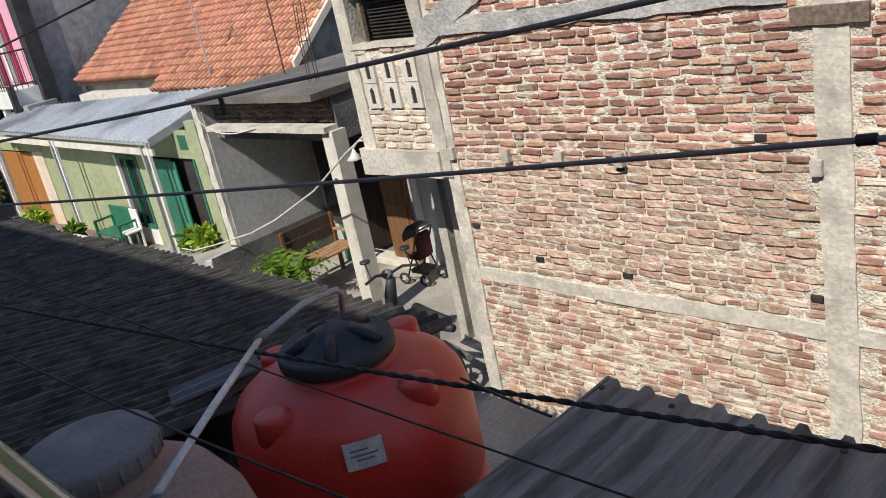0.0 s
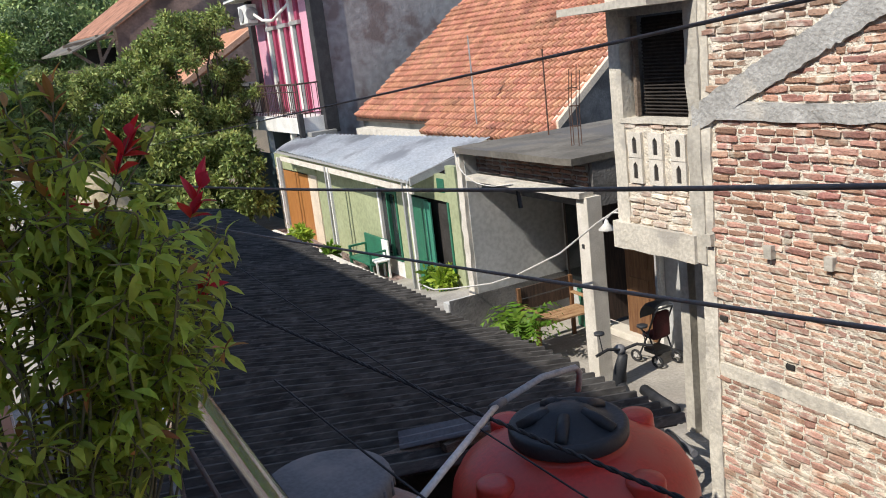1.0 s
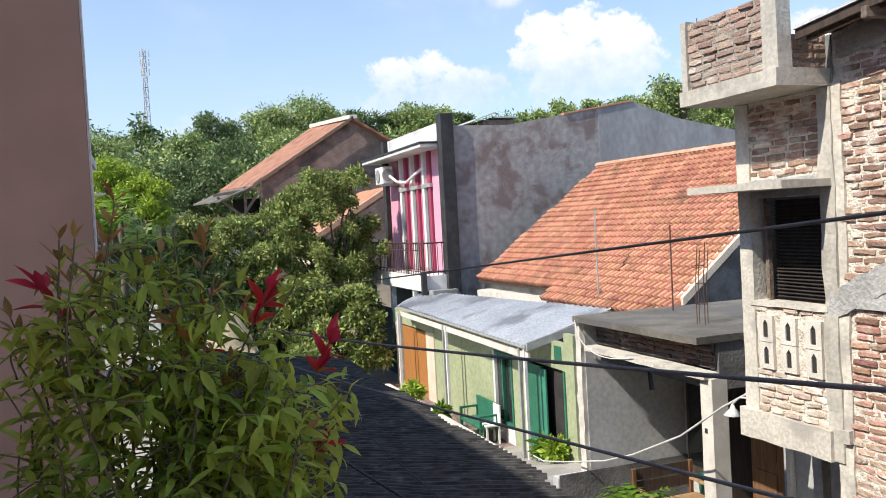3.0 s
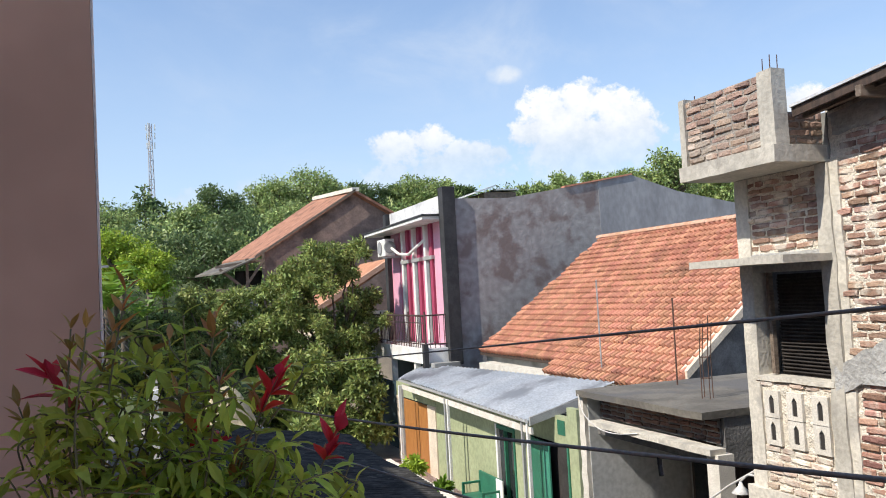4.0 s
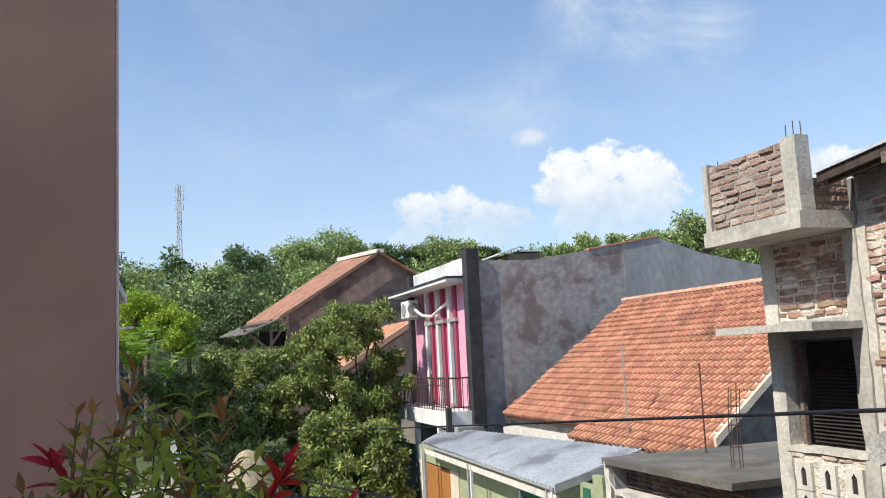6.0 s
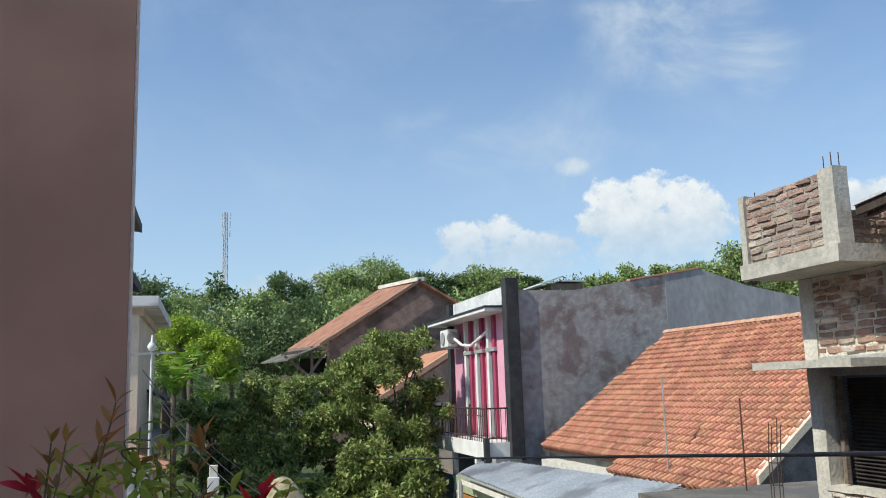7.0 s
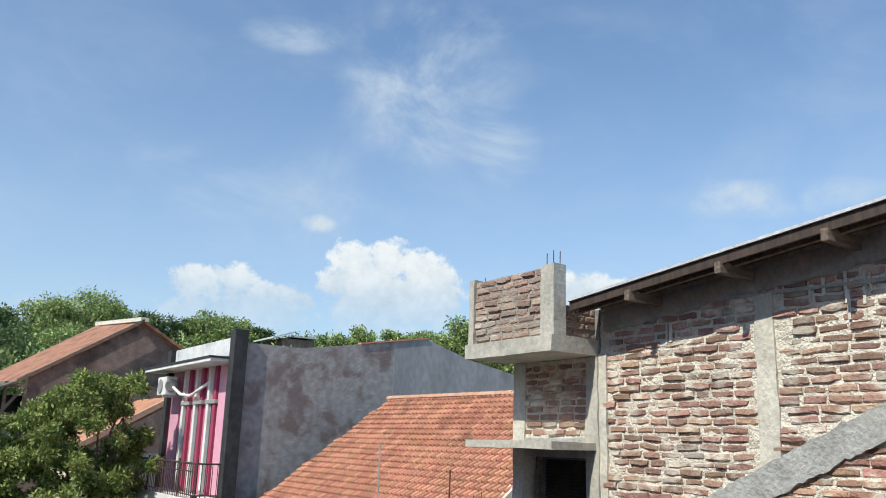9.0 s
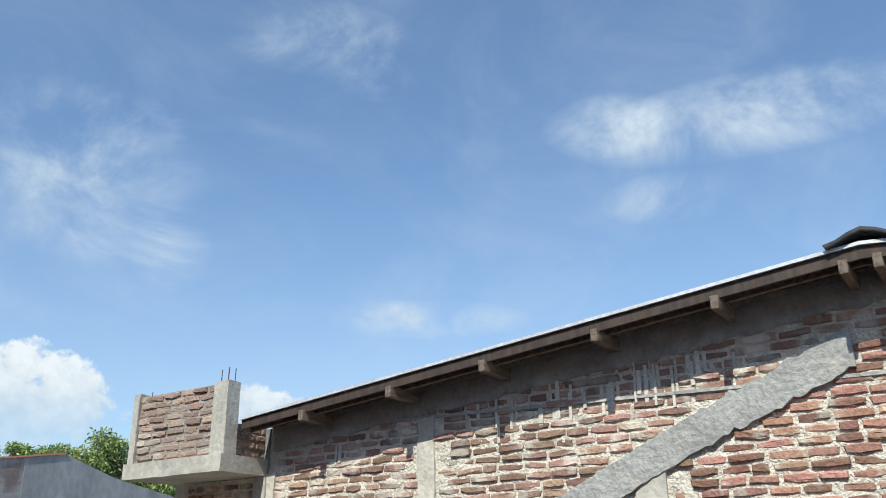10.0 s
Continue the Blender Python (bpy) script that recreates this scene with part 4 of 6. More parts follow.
for x, y, h in ((6.3, 8.6, 0.95), (6.38, 8.66, 0.9), (6.34, 8.5, 1.0), (6.42, 8.55, 0.92)):
    part("reinforcing_bar", tube([(x, y, 2.8), (x + 0.01, y + 0.01, 2.8 + h * 0.55), (x + 0.03, y - 0.02, 2.8 + h)], 0.006, sides=5), M_RUST, porch, "rusty steel bar rising from the slab")
for z in (3.05, 3.3, 3.52):
    part("tie", tube([(6.3, 8.6, z), (6.38, 8.66, z), (6.42, 8.55, z), (6.34, 8.5, z), (6.3, 8.6, z)], 0.004, sides=4), M_RUST, porch)
part("tall_bar", tube([(6.9, 9.95, 2.6), (6.93, 9.98, 4.0)], 0.012, sides=6), M_RUST, porch)

lamp = thing("wall_lamp", (5.0, 6.14, 2.35), "white enamel shade lamp hanging by a cable", "lamp")
part("shade", turned([(0.012, 0.10), (0.025, 0.06), (0.085, 0.0), (0.08, -0.004), (0.02, 0.05)], (5.05, 6.42, 2.29), sides=24), M_WHITE, lamp, "", True)
part("bulb", turned([(0.004, 0.0), (0.025, -0.012), (0.025, -0.03), (0.004, -0.045)], (5.05, 6.42, 2.305), sides=12), M_PAPER, lamp, "", True)
part("arm", tube([(5.0, 6.12, 2.5), (5.02, 6.28, 2.48), (5.05, 6.42, 2.39)], 0.008), M_WHITE, lamp)
solid("white_cable", tube([(5.0, 6.13, 2.55), (5.1, 6.64, 2.31), (5.2, 7.47, 1.84), (5.3, 8.58, 1.36), (5.4, 9.4, 1.07), (5.5, 10.11, 0.87), (5.65, 11.0, 0.62), (5.8, 12.0, 0.36), (6.1, 13.0, 0.16)], 0.011), M_CABLE_WHITE, "white electric cable sagging between the houses", "cable")

solid("loose_wire", tube(smooth_line([(5.58, 10.36, 2.76), (5.565, 10.2, 2.52), (5.56, 9.85, 2.38), (5.56, 9.4, 2.36), (5.565, 8.9, 2.43)], 6), 0.007, sides=6), M_CABLE_WHITE, "loose pale wire hanging from the porch slab", "cable")
bench_shift = Vector((-0.18, -0.4, 0))
bench = thing("wooden_bench", (6.5, 9.7, 0), "worn wooden bench with backrest against the porch wall", "bench")
for i in range(4):
    part("seat_board", box(6.0, 6.95, 9.42 + i * 0.105, 9.515 + i * 0.105, 0.42, 0.45, bevel=0.005), M_BENCH, bench)
for z in (0.55, 0.72):
    part("back_board", box(6.0, 6.95, 9.87, 9.9, z, z + 0.15, bevel=0.005), M_WOOD_DARK, bench)
for x in (6.03, 6.9):
    part("leg", box(x - 0.025, x + 0.025, 9.43, 9.48, 0, 0.62, bevel=0.004), M_BENCH, bench)
    part("leg", box(x - 0.025, x + 0.025, 9.84, 9.89, 0, 0.88, bevel=0.004), M_WOOD, bench)
    part("armrest", box(x - 0.03, x + 0.03, 9.4, 9.86, 0.62, 0.65, bevel=0.006), M_BENCH, bench)

bench.location += bench_shift

bucket = thing("bucket", (7.1, 9.55, 0), "small green plastic bucket", "bucket")
part("body", turned([(0.1, 0.0), (0.13, 0.28), (0.12, 0.28), (0.095, 0.02)], (7.08, 9.6, 0.3), sides=20), M_GREEN, bucket, "", True)
part("stool", box(6.98, 7.2, 9.5, 9.72, 0.0, 0.3, bevel=0.02), M_GREEN, bucket)


def wheel(name, centre, r, width, axis, mat_tyre, mat_rim, parent, spokes=0):
    """A wheel about an axis: tyre torus, rim ring, spokes."""
    b = bmesh.new()
    c, a = Vector(centre), Vector(axis).normalized()
    u = a.orthogonal().normalized()
    v = a.cross(u)
    ring = [c + (u * math.cos(t) + v * math.sin(t)) * (r - width / 2) for t in (2 * math.pi * k / 24 for k in range(25))]
    tyre = part(name, tube(ring, width / 2, b, sides=8), mat_tyre, parent, "", True)
    part("rim", tube([c - a * width * 0.4, c + a * width * 0.4], r * 0.3, sides=16), mat_rim, tyre)
    for k in range(spokes):
        t = 2 * math.pi * k / spokes
        part("spoke", tube([c, c + (u * math.cos(t) + v * math.sin(t)) * (r - width * 0.8)], width * 0.18, sides=5), mat_rim, tyre)


stroller = thing("baby_stroller", (6.8, 7.85, 0), "folded-back black baby stroller with a dark canopy", "stroller")
for x, y in ((6.62, 8.08), (6.98, 8.02), (6.66, 7.66), (7.0, 7.62)):
    wheel("wheel", (x, y, 0.11), 0.11, 0.04, (1, 0.1, 0), M_RUBBER, M_PVC, stroller, 5)
for x in (6.66, 6.98):
    part("frame_tube", tube([(x, 8.04, 0.14), (x, 7.86, 0.5), (x, 7.66, 0.98)], 0.014), M_LID_BLACK, stroller)
    part("frame_tube", tube([(x, 7.66, 0.14), (x, 7.8, 0.5), (x, 8.0, 0.62)], 0.014), M_LID_BLACK, stroller)
part("handle", tube([(6.66, 7.66, 0.98), (6.68, 7.62, 1.04), (6.96, 7.62, 1.04), (6.98, 7.66, 0.98)], 0.016), M_LID_BLACK, stroller)
part("seat", box(6.68, 6.96, 7.72, 8.0, 0.46, 0.54, bevel=0.03), M_MAROON, stroller, "dark red padded seat")
part("backrest", box(6.68, 6.96, 7.68, 7.76, 0.5, 0.95, bevel=0.03), M_MAROON, stroller)
part("basket", box(6.68, 6.97, 7.7, 7.98, 0.2, 0.28, bevel=0.02), M_LID_BLACK, stroller)
b = bmesh.new()
rows = []
for i in range(9):
    a = radians(-15 + i * 17)
    rows.append([b.verts.new((x, 7.76 + 0.26 * math.cos(a) * k, 0.86 + 0.26 * math.sin(a) * k)) for x, k in ((6.65, 0.85), (6.72, 1.0), (6.92, 1.0), (6.99, 0.85))])
for r0, r1 in zip(rows, rows[1:]):
    for k in range(3):
        b.faces.new((r0[k], r0[k + 1], r1[k + 1], r1[k]))
part("canopy", b, M_LID_BLACK, stroller, "black fabric canopy", True)

stroller.scale = (0.85, 0.85, 0.74)

bike = thing("motor_scooter", (4.7, 5.7, 0), "black motor scooter parked by the brick balcony", "scooter")
for c in ((4.62, 6.35, 0.27), (4.78, 5.12, 0.27)):
    wheel("wheel", c, 0.25, 0.07, (1, 0.12, 0), M_RUBBER, M_PVC_GREY, bike, 5)
part("body", tube([(4.64, 6.2, 0.62), (4.68, 5.98, 0.42), (4.7, 5.8, 0.36), (4.74, 5.55, 0.5), (4.77, 5.2, 0.68), (4.8, 4.95, 0.74)], 0.055, sides=12, end_radius=0.04), M_LID_BLACK, bike, "", True)
part("front_shield", tube([(4.63, 6.24, 0.45), (4.64, 6.2, 0.75), (4.66, 6.12, 0.95)], 0.085, sides=12, end_radius=0.05), M_LID_BLACK, bike, "", True)
part("seat", tube([(4.72, 5.68, 0.74), (4.75, 5.4, 0.76), (4.79, 5.02, 0.8)], 0.055, sides=10, end_radius=0.045), M_RUBBER, bike, "black padded seat", True)
part("fork", tube([(4.62, 6.35, 0.27), (4.65, 6.16, 0.85)], 0.035), M_PVC_GREY, bike)
part("handlebar", tube([(4.36, 6.02, 1.02), (4.5, 6.1, 1.04), (4.66, 6.14, 1.0), (4.82, 6.14, 1.04), (4.96, 6.08, 1.02)], 0.016), M_RUBBER, bike)
part("headlight", turned([(0.03, 0.0), (0.06, 0.03), (0.065, 0.07), (0.03, 0.1)], (4.65, 6.18, 0.94), sides=16), M_PVC_GREY, bike, "", True)
for x, y in ((4.44, 6.06), (4.9, 6.1)):
    mirror = part("mirror", tube([(x, y, 1.03), (x - 0.02, y + 0.02, 1.2)], 0.006), M_RUBBER, bike)
    part("mirror_glass", turned([(0.01, -0.012), (0.055, -0.01), (0.055, 0.01), (0.01, 0.012)], (x - 0.02, y + 0.02, 1.23), sides=14), M_LID_BLACK, mirror, "", True)
part("exhaust", tube([(4.9, 5.6, 0.3), (4.93, 5.0, 0.36)], 0.035), M_PVC_GREY, bike)
bike.location += Vector((0.33, 0.33, 0))
bike.rotation_euler.z = radians(-22)

# ---- green house with the sheet-metal awning ----
green = thing("green_house", (8.4, 19, -0.8), "pale green house with a metal awning on thin posts", "house")
awning = [Vector((6.98, 15.05, 1.74)), Vector((6.98, 23.9, 1.95)), Vector((8.35, 25.6, 2.08)), Vector((8.95, 15.0, 2.27))]
b = bmesh.new()
rows = []
n = 176
for j in range(7):
    v = j / 6
    row = []
    for i in range(n + 1):
        u = i / n
        p = awning[0].lerp(awning[1], u).lerp(awning[3].lerp(awning[2], u), v)
        lift = 0.018 * math.sin(2 * math.pi * i / 4) - 0.05 * (1 - v) ** 6
        if u > 0.93:
            lift -= 0.16 * ((u - 0.93) / 0.07) ** 2
        row.append(b.verts.new(p + Vector((0, 0, lift + 0.012 * noise.noise(p * 0.7)))))
    rows.append(row)
for r0, r1 in zip(rows, rows[1:]):
    for i in range(n):
        b.faces.new((r0[i], r0[i + 1], r1[i + 1], r1[i]))
bmesh.ops.solidify(b, geom=b.faces[:], thickness=0.008)
part("awning_sheet", b, M_ZINC, green, "pale blue-grey corrugated metal sheet")
part("gutter_rail", slab([(6.99, 15.06, 1.7), (7.07, 15.06, 1.7), (7.07, 23.7, 1.84), (6.99, 23.7, 1.84)], 0.06), M_GREY_STEEL, green)
part("front_rail", slab([(7.05, 15.05, 1.55), (7.1, 15.05, 1.55), (7.1, 23.6, 1.69), (7.05, 23.6, 1.69)], 0.13), M_WHITEWASH, green, "white front beam")
part("side_rail", slab([(7.02, 15.0, 1.76), (8.95, 15.0, 2.22), (8.95, 15.06, 2.22), (7.02, 15.06, 1.76)], 0.16), M_GREY_STEEL, green)
for y in (15.2, 15.45, 19.75, 19.95, 23.6, 23.85):
    part("post", box(7.02, 7.085, y - 0.03, y + 0.03, -0.82, 1.64, bevel=0.006), M_WHITE if y in (15.2, 19.75, 23.85) else M_GREY_STEEL, green, "thin awning post")
WALL_G = 7.55
for y0, y1, z0, z1 in ((17.98, 22.1, -0.85, 1.75), (16.98, 17.98, 1.2, 1.75), (16.98, 17.98, -0.85, -0.4), (16.2, 16.98, -0.85, 1.75), (14.5, 16.2, 1.22, 1.75), (14.12, 14.5, -0.85, 1.95)):
    part("front_wall", box(WALL_G, WALL_G + 0.12, y0, y1, z0, z1), M_GREEN_PALE if z1 > 0 else M_WHITE, green, "pale green plastered wall" if z1 > 0 else "white wall under the window")
win = part("window", box(WALL_G + 0.05, WALL_G + 0.09, 16.98, 17.98, -0.4, 1.2), M_GLASS, green, "dark window in a green frame")
for y0, y1, z0, z1, mat in ((16.95, 17.02, -0.4, 1.22, M_GREEN), (17.9, 17.99, -0.4, 1.22, M_WHITE), (17.45, 17.51, -0.36, 1.16, M_GREEN), (17.02, 17.9, 1.13, 1.22, M_GREEN), (17.02, 17.9, -0.42, -0.34, M_GREEN)):
    part("window_frame", box(WALL_G - 0.03, WALL_G + 0.05, y0, y1, z0, z1, bevel=0.008), mat, win)
# flat dark panel fills the doorway, its colour giving the shade inside
entry = part("door_opening", box(WALL_G + 0.08, WALL_G + 0.12, 14.5, 16.2, -0.85, 1.22), M_HOLLOW_SHADE, green, "dark panel painted as the shade in an open doorway")
part("door_frame", box(WALL_G - 0.03, WALL_G + 0.06, 16.12, 16.2, -0.85, 1.22, bevel=0.008), M_GREEN, entry)
part("door_frame", box(WALL_G - 0.03, WALL_G + 0.06, 14.48, 14.54, -0.85, 1.22, bevel=0.008), M_GREEN, entry)
leaf = part("door_leaf", box(WALL_G - 0.09, WALL_G - 0.04, 15.33, 16.18, -0.8, 1.2, bevel=0.008), M_GREEN, entry, "dark green painted door leaf")
leaf = part("door_leaf", box(WALL_G - 0.13, WALL_G - 0.09, 15.1, 15.36, -0.8, 1.18, bevel=0.008), M_GREEN_LIGHT, entry, "mint green folded door leaf")
part("clerestory", box(WALL_G - 0.01, WALL_G + 0.03, 14.6, 14.9, 1.4, 1.68), M_GREEN, green)
part("porch_floor", box(6.6, WALL_G, 14.2, 25.9, -1.0, -0.8, bevel=0.01), M_FLOOR_PINK, green, "pale pink tiled porch floor")
part("end_wall", box(WALL_G, 8.5, 25.75, 25.85, -0.8, 1.6), M_GREEN_PALE, green)
door = part("door", box(WALL_G, WALL_G + 0.06, 22.76, 25.57, -0.8, 1.1, bevel=0.01), M_DOOR_SUN, green, "varnished orange-brown wooden door")
for y in (22.43, 25.66):
    part("door_frame", box(WALL_G - 0.04, WALL_G + 0.08, y - (0.33 if y < 24 else 0.09), y + (0.33 if y < 24 else 0.09), -0.82, 1.15, bevel=0.01), M_CREAM, door)
part("door_frame", box(WALL_G - 0.02, WALL_G + 0.08, 22.1, 25.75, 1.15, 1.6), M_GREEN_PALE, door)
part("rear_wall", box(8.5, 12.5, 14.9, 15.0, -0.8, 2.2), M_CEMENT_GREY, green)
part("low_front_wall", box(6.45, 6.58, 15.0, 23.5, -0.95, -0.35, bevel=0.01), M_WHITEWASH, green)

sofa = thing("green_bench", (8.1, 20.2, -0.72), "mint green wooden bench on the porch", "bench")
part("seat", box(7.75, 8.2, 19.6, 20.9, -0.38, -0.33, bevel=0.01), M_GREEN, sofa)
part("backrest", box(8.2, 8.25, 19.6, 20.9, -0.33, 0.15, bevel=0.01), M_GREEN, sofa)
for y in (19.65, 20.85):
    part("armrest", box(7.75, 8.2, y - 0.03, y + 0.03, -0.12, -0.07, bevel=0.01), M_GREEN, sofa)
    for x in (7.78, 8.2):
        part("leg", box(x - 0.03, x + 0.03, y - 0.03, y + 0.03, -0.72, -0.1, bevel=0.005), M_GREEN, sofa)
sofa.location += Vector((-0.85, -2.2, -0.08))
chair = thing("white_chair", (7.9, 19.1, -0.72), "white plastic chair beside the bench", "chair")
part("seat", box(7.7, 8.05, 18.9, 19.25, -0.32, -0.28, bevel=0.01), M_WHITE, chair)
part("backrest", box(8.03, 8.07, 18.9, 19.25, -0.28, 0.15, bevel=0.012), M_WHITE, chair)
for x in (7.73, 8.02):
    for y in (18.93, 19.22):
        part("leg", box(x - 0.02, x + 0.02, y - 0.02, y + 0.02, -0.72, -0.32), M_WHITE, chair)

chair.location += Vector((-0.7, -1.6, -0.08))

# ---- leaves ----


def leaf_cloud(name, blobs, count, size, mat, parent=None, seed=1, shell=0.55, droop=0.2, slim=0.42):
    """Many small folded leaves filling round blobs (centre, radius, squash), thickest near their skins."""
    r = np.random.default_rng(seed)
    weights = np.array([rad**2 for _, rad, _ in blobs])
    which = r.choice(len(blobs), count, p=weights / weights.sum())
    way = r.normal(size=(count, 3))
    way /= np.linalg.norm(way, axis=1)[:, None]
    centre = np.array([c for c, _, _ in blobs])[which]
    rad = np.array([x for _, x, _ in blobs])[which]
    squash = np.array([s for _, _, s in blobs])[which]
    far = rad * (shell + (1 - shell) * r.random(count)) * (0.8 + 0.35 * r.random(count))
    off = way * far[:, None]
    off[:, 2] *= squash
    p = centre + off
    d = way * 0.7 + r.normal(size=(count, 3)) * 0.8
    d[:, 2] -= droop
    d /= np.linalg.norm(d, axis=1)[:, None]
    side = np.cross(d, r.normal(size=(count, 3)))
    side /= np.linalg.norm(side, axis=1)[:, None]
    up = np.cross(side, d)
    s = size * (0.6 + 0.8 * r.random(count))[:, None]
    a, t = p, p + d * s
    m = p + d * s * 0.5 - up * s * 0.06
    l, q = m + side * s * slim * 0.5 + up * s * 0.08, m - side * s * slim * 0.5 + up * s * 0.08
    verts = np.stack([a, l, t, q], 1).reshape(-1, 3)
    faces = np.arange(count * 4).reshape(-1, 4)
    me = quads(name, verts.tolist(), faces.tolist(), mat)
    ob = new(name, me)
    return under(ob, parent) if parent else ob


def limb(a, c, r0, r1, bend, seed):
    r = random.Random(seed)
    a, c = Vector(a), Vector(c)
    pts = [a.lerp(c, i / 5) + Vector((r.uniform(-1, 1), r.uniform(-1, 1), r.uniform(-0.4, 0.4))) * bend * math.sin(math.pi * i / 5) for i in range(6)]
    return tube(pts, r0, sides=7, end_radius=r1)


def tree(name, base, fork, blobs, count, size, mat, label, seed, trunk=0.14, group="", shell=0.25, slim=0.42):
    """A tapered trunk, a limb to each clump of the crown, and a crown of many leaves."""
    t = thing(name, base, label, "tree", group)
    part("trunk", limb(base, fork, trunk, trunk * 0.6, 0.12, seed), M_BARK, t, "", True)
    for k, (c, rad, _) in enumerate(blobs[:18]):
        part("limb", limb(fork, c, trunk * 0.45, trunk * 0.12, 0.25, seed + k), M_BARK, t, "", True)
    leaf_cloud("crown", blobs, count, size, mat, t, seed, shell, slim=slim)
    return t


def clumps(centre, spread, n, rad, seed, squash=0.8):
    r = random.Random(seed)
    out = []
    for _ in range(n):
        a, e, d = r.uniform(0, 2 * math.pi), r.uniform(-0.9, 1.0), r.uniform(0.25, 1.0)
        out.append((tuple(Vector(centre) + Vector((math.cos(a) * spread[0] * d * math.sqrt(1 - 0.6 * e * e), math.sin(a) * spread[1] * d * math.sqrt(1 - 0.6 * e * e), e * spread[2]))), rad * r.uniform(0.65, 1.25), squash))
    return out


tree("street_tree", (6.1, 29.0, -0.8), (6.2, 29.0, 1.6), clumps((6.0, 29.0, 3.4), (2.3, 1.7, 2.7), 170, 0.33, 11), 46000, 0.14, L_STREET, "dense evergreen street tree with small glossy leaves", 11)
tree("street_tree", (3.0, 30.0, -0.8), (3.0, 30.0, 1.0), clumps((2.8, 30.0, 2.3), (2.5, 1.7, 2.4), 140, 0.34, 23), 36000, 0.14, L_STREET, "spreading evergreen street tree before the pink house", 23)
tree("street_tree", (0.8, 33.0, -0.8), (0.8, 33.0, 1.0), clumps((0.7, 33.0, 2.2), (1.9, 1.6, 2.0), 75, 0.36, 29), 20000, 0.16, L_STREET, "low leafy tree on the alley's edge", 29)
tree("yellow_shrub", (7.9, 32.0, -0.8), (7.9, 32.0, 1.5), clumps((7.9, 32.0, 3.2), (0.7, 0.7, 0.9), 5, 0.5, 31), 1500, 0.22, L_FAR_BRIGHT, "yellow-green shrub beside the pink balcony", 31, 0.06)
tree("street_tree", (5.2, 27.0, -0.8), (5.2, 27.0, 0.4), clumps((5.1, 27.0, 1.2), (1.5, 1.0, 1.5), 50, 0.4, 53), 16000, 0.17, L_STREET, "low bushy tree below the pink balcony", 53)
tree("street_tree", (2.2, 27.5, -0.8), (2.2, 27.5, 0.2), clumps((2.2, 27.5, 0.7), (1.8, 1.0, 1.1), 45, 0.4, 59), 14000, 0.18, L_STREET, "low bushy tree on the alley's edge", 59)
tree("leafy_sapling", (6.5, 26.2, -0.8), (6.5, 26.2, 0.2), clumps((6.5, 26.2, 0.8), (0.8, 0.8, 1.3), 22, 0.35, 61), 7000, 0.17, L_STREET, "dense young tree before the teal gate", 61, 0.05)
tree("leafy_sapling", (4.6, 25.0, -0.8), (4.6, 25.0, 0.2), clumps((4.6, 25.0, 0.6), (0.7, 0.7, 0.8), 6, 0.45, 37), 1800, 0.2, L_STREET, "young leafy tree by the alley", 37, 0.05)

# ---- tiled house ----
tiled = thing("tiled_house", (11, 18, -0.5), "house with an old orange clay tile roof", "house")
EAVE = [Vector((9.3, 13.2, 2.49)), Vector((9.3, 23.1, 2.5))]
RIDGE = [Vector((13.1, 13.2, 5.57)), Vector((13.1, 22.3, 5.62))]
SLOPE_UP = (RIDGE[0] - EAVE[0]).normalized()
NORMAL = Vector((-SLOPE_UP.z, 0, SLOPE_UP.x))
# dark backing seen through the tile slits paints the shade between columns
part("under_roof", slab([EAVE[0] - NORMAL * 0.06, EAVE[1] - NORMAL * 0.06, RIDGE[1] - NORMAL * 0.06, RIDGE[0] - NORMAL * 0.06], 0.06), M_WOOD_DARK, tiled)
part("rear_roof", slab([RIDGE[0], RIDGE[1], (16.9, 23.1, 2.5), (16.9, 13.2, 2.5)], 0.08), M_TILE, tiled)
part("verge_board", slab([EAVE[0] + Vector((0, -0.12, 0.1)), EAVE[0] + Vector((0, 0.1, 0.1)), RIDGE[0] + Vector((0, 0.1, 0.1)), RIDGE[0] + Vector((0, -0.12, 0.1))], 0.16), M_CREAM, tiled, "pale mortared verge")
part("gable_wall", prism([(9.45, 13.28, -0.5), (16.7, 13.28, -0.5), (16.7, 13.28, 2.45), (13.1, 13.28, 5.5), (9.45, 13.28, 2.5)], (0, 0.15, 0)), M_CEMENT_DARK, tiled, "dark weathered gable wall")
part("front_wall", box(9.5, 9.65, 13.3, 23.0, -0.8, 2.55), M_CEMENT_GREY, tiled)
part("eave_wall", rough_box(9.1, 9.5, 18.2, 22.6, 1.9, 2.22, 0.25, 0.015), M_WHITEWASH, tiled, "pale rough ledge under the eave")
part("eave_beam", rough_box(9.0, 9.3, 13.4, 18.2, 2.0, 2.15, 0.25, 0.015), M_CONCRETE, tiled)
part("roof_pole", tube([(9.15, 15.85, 2.1), (9.15, 15.86, 4.35)], 0.017, sides=6), M_GREY_STEEL, tiled, "thin upright steel pole")

TILE_W, TILE_L = 0.19, 0.215


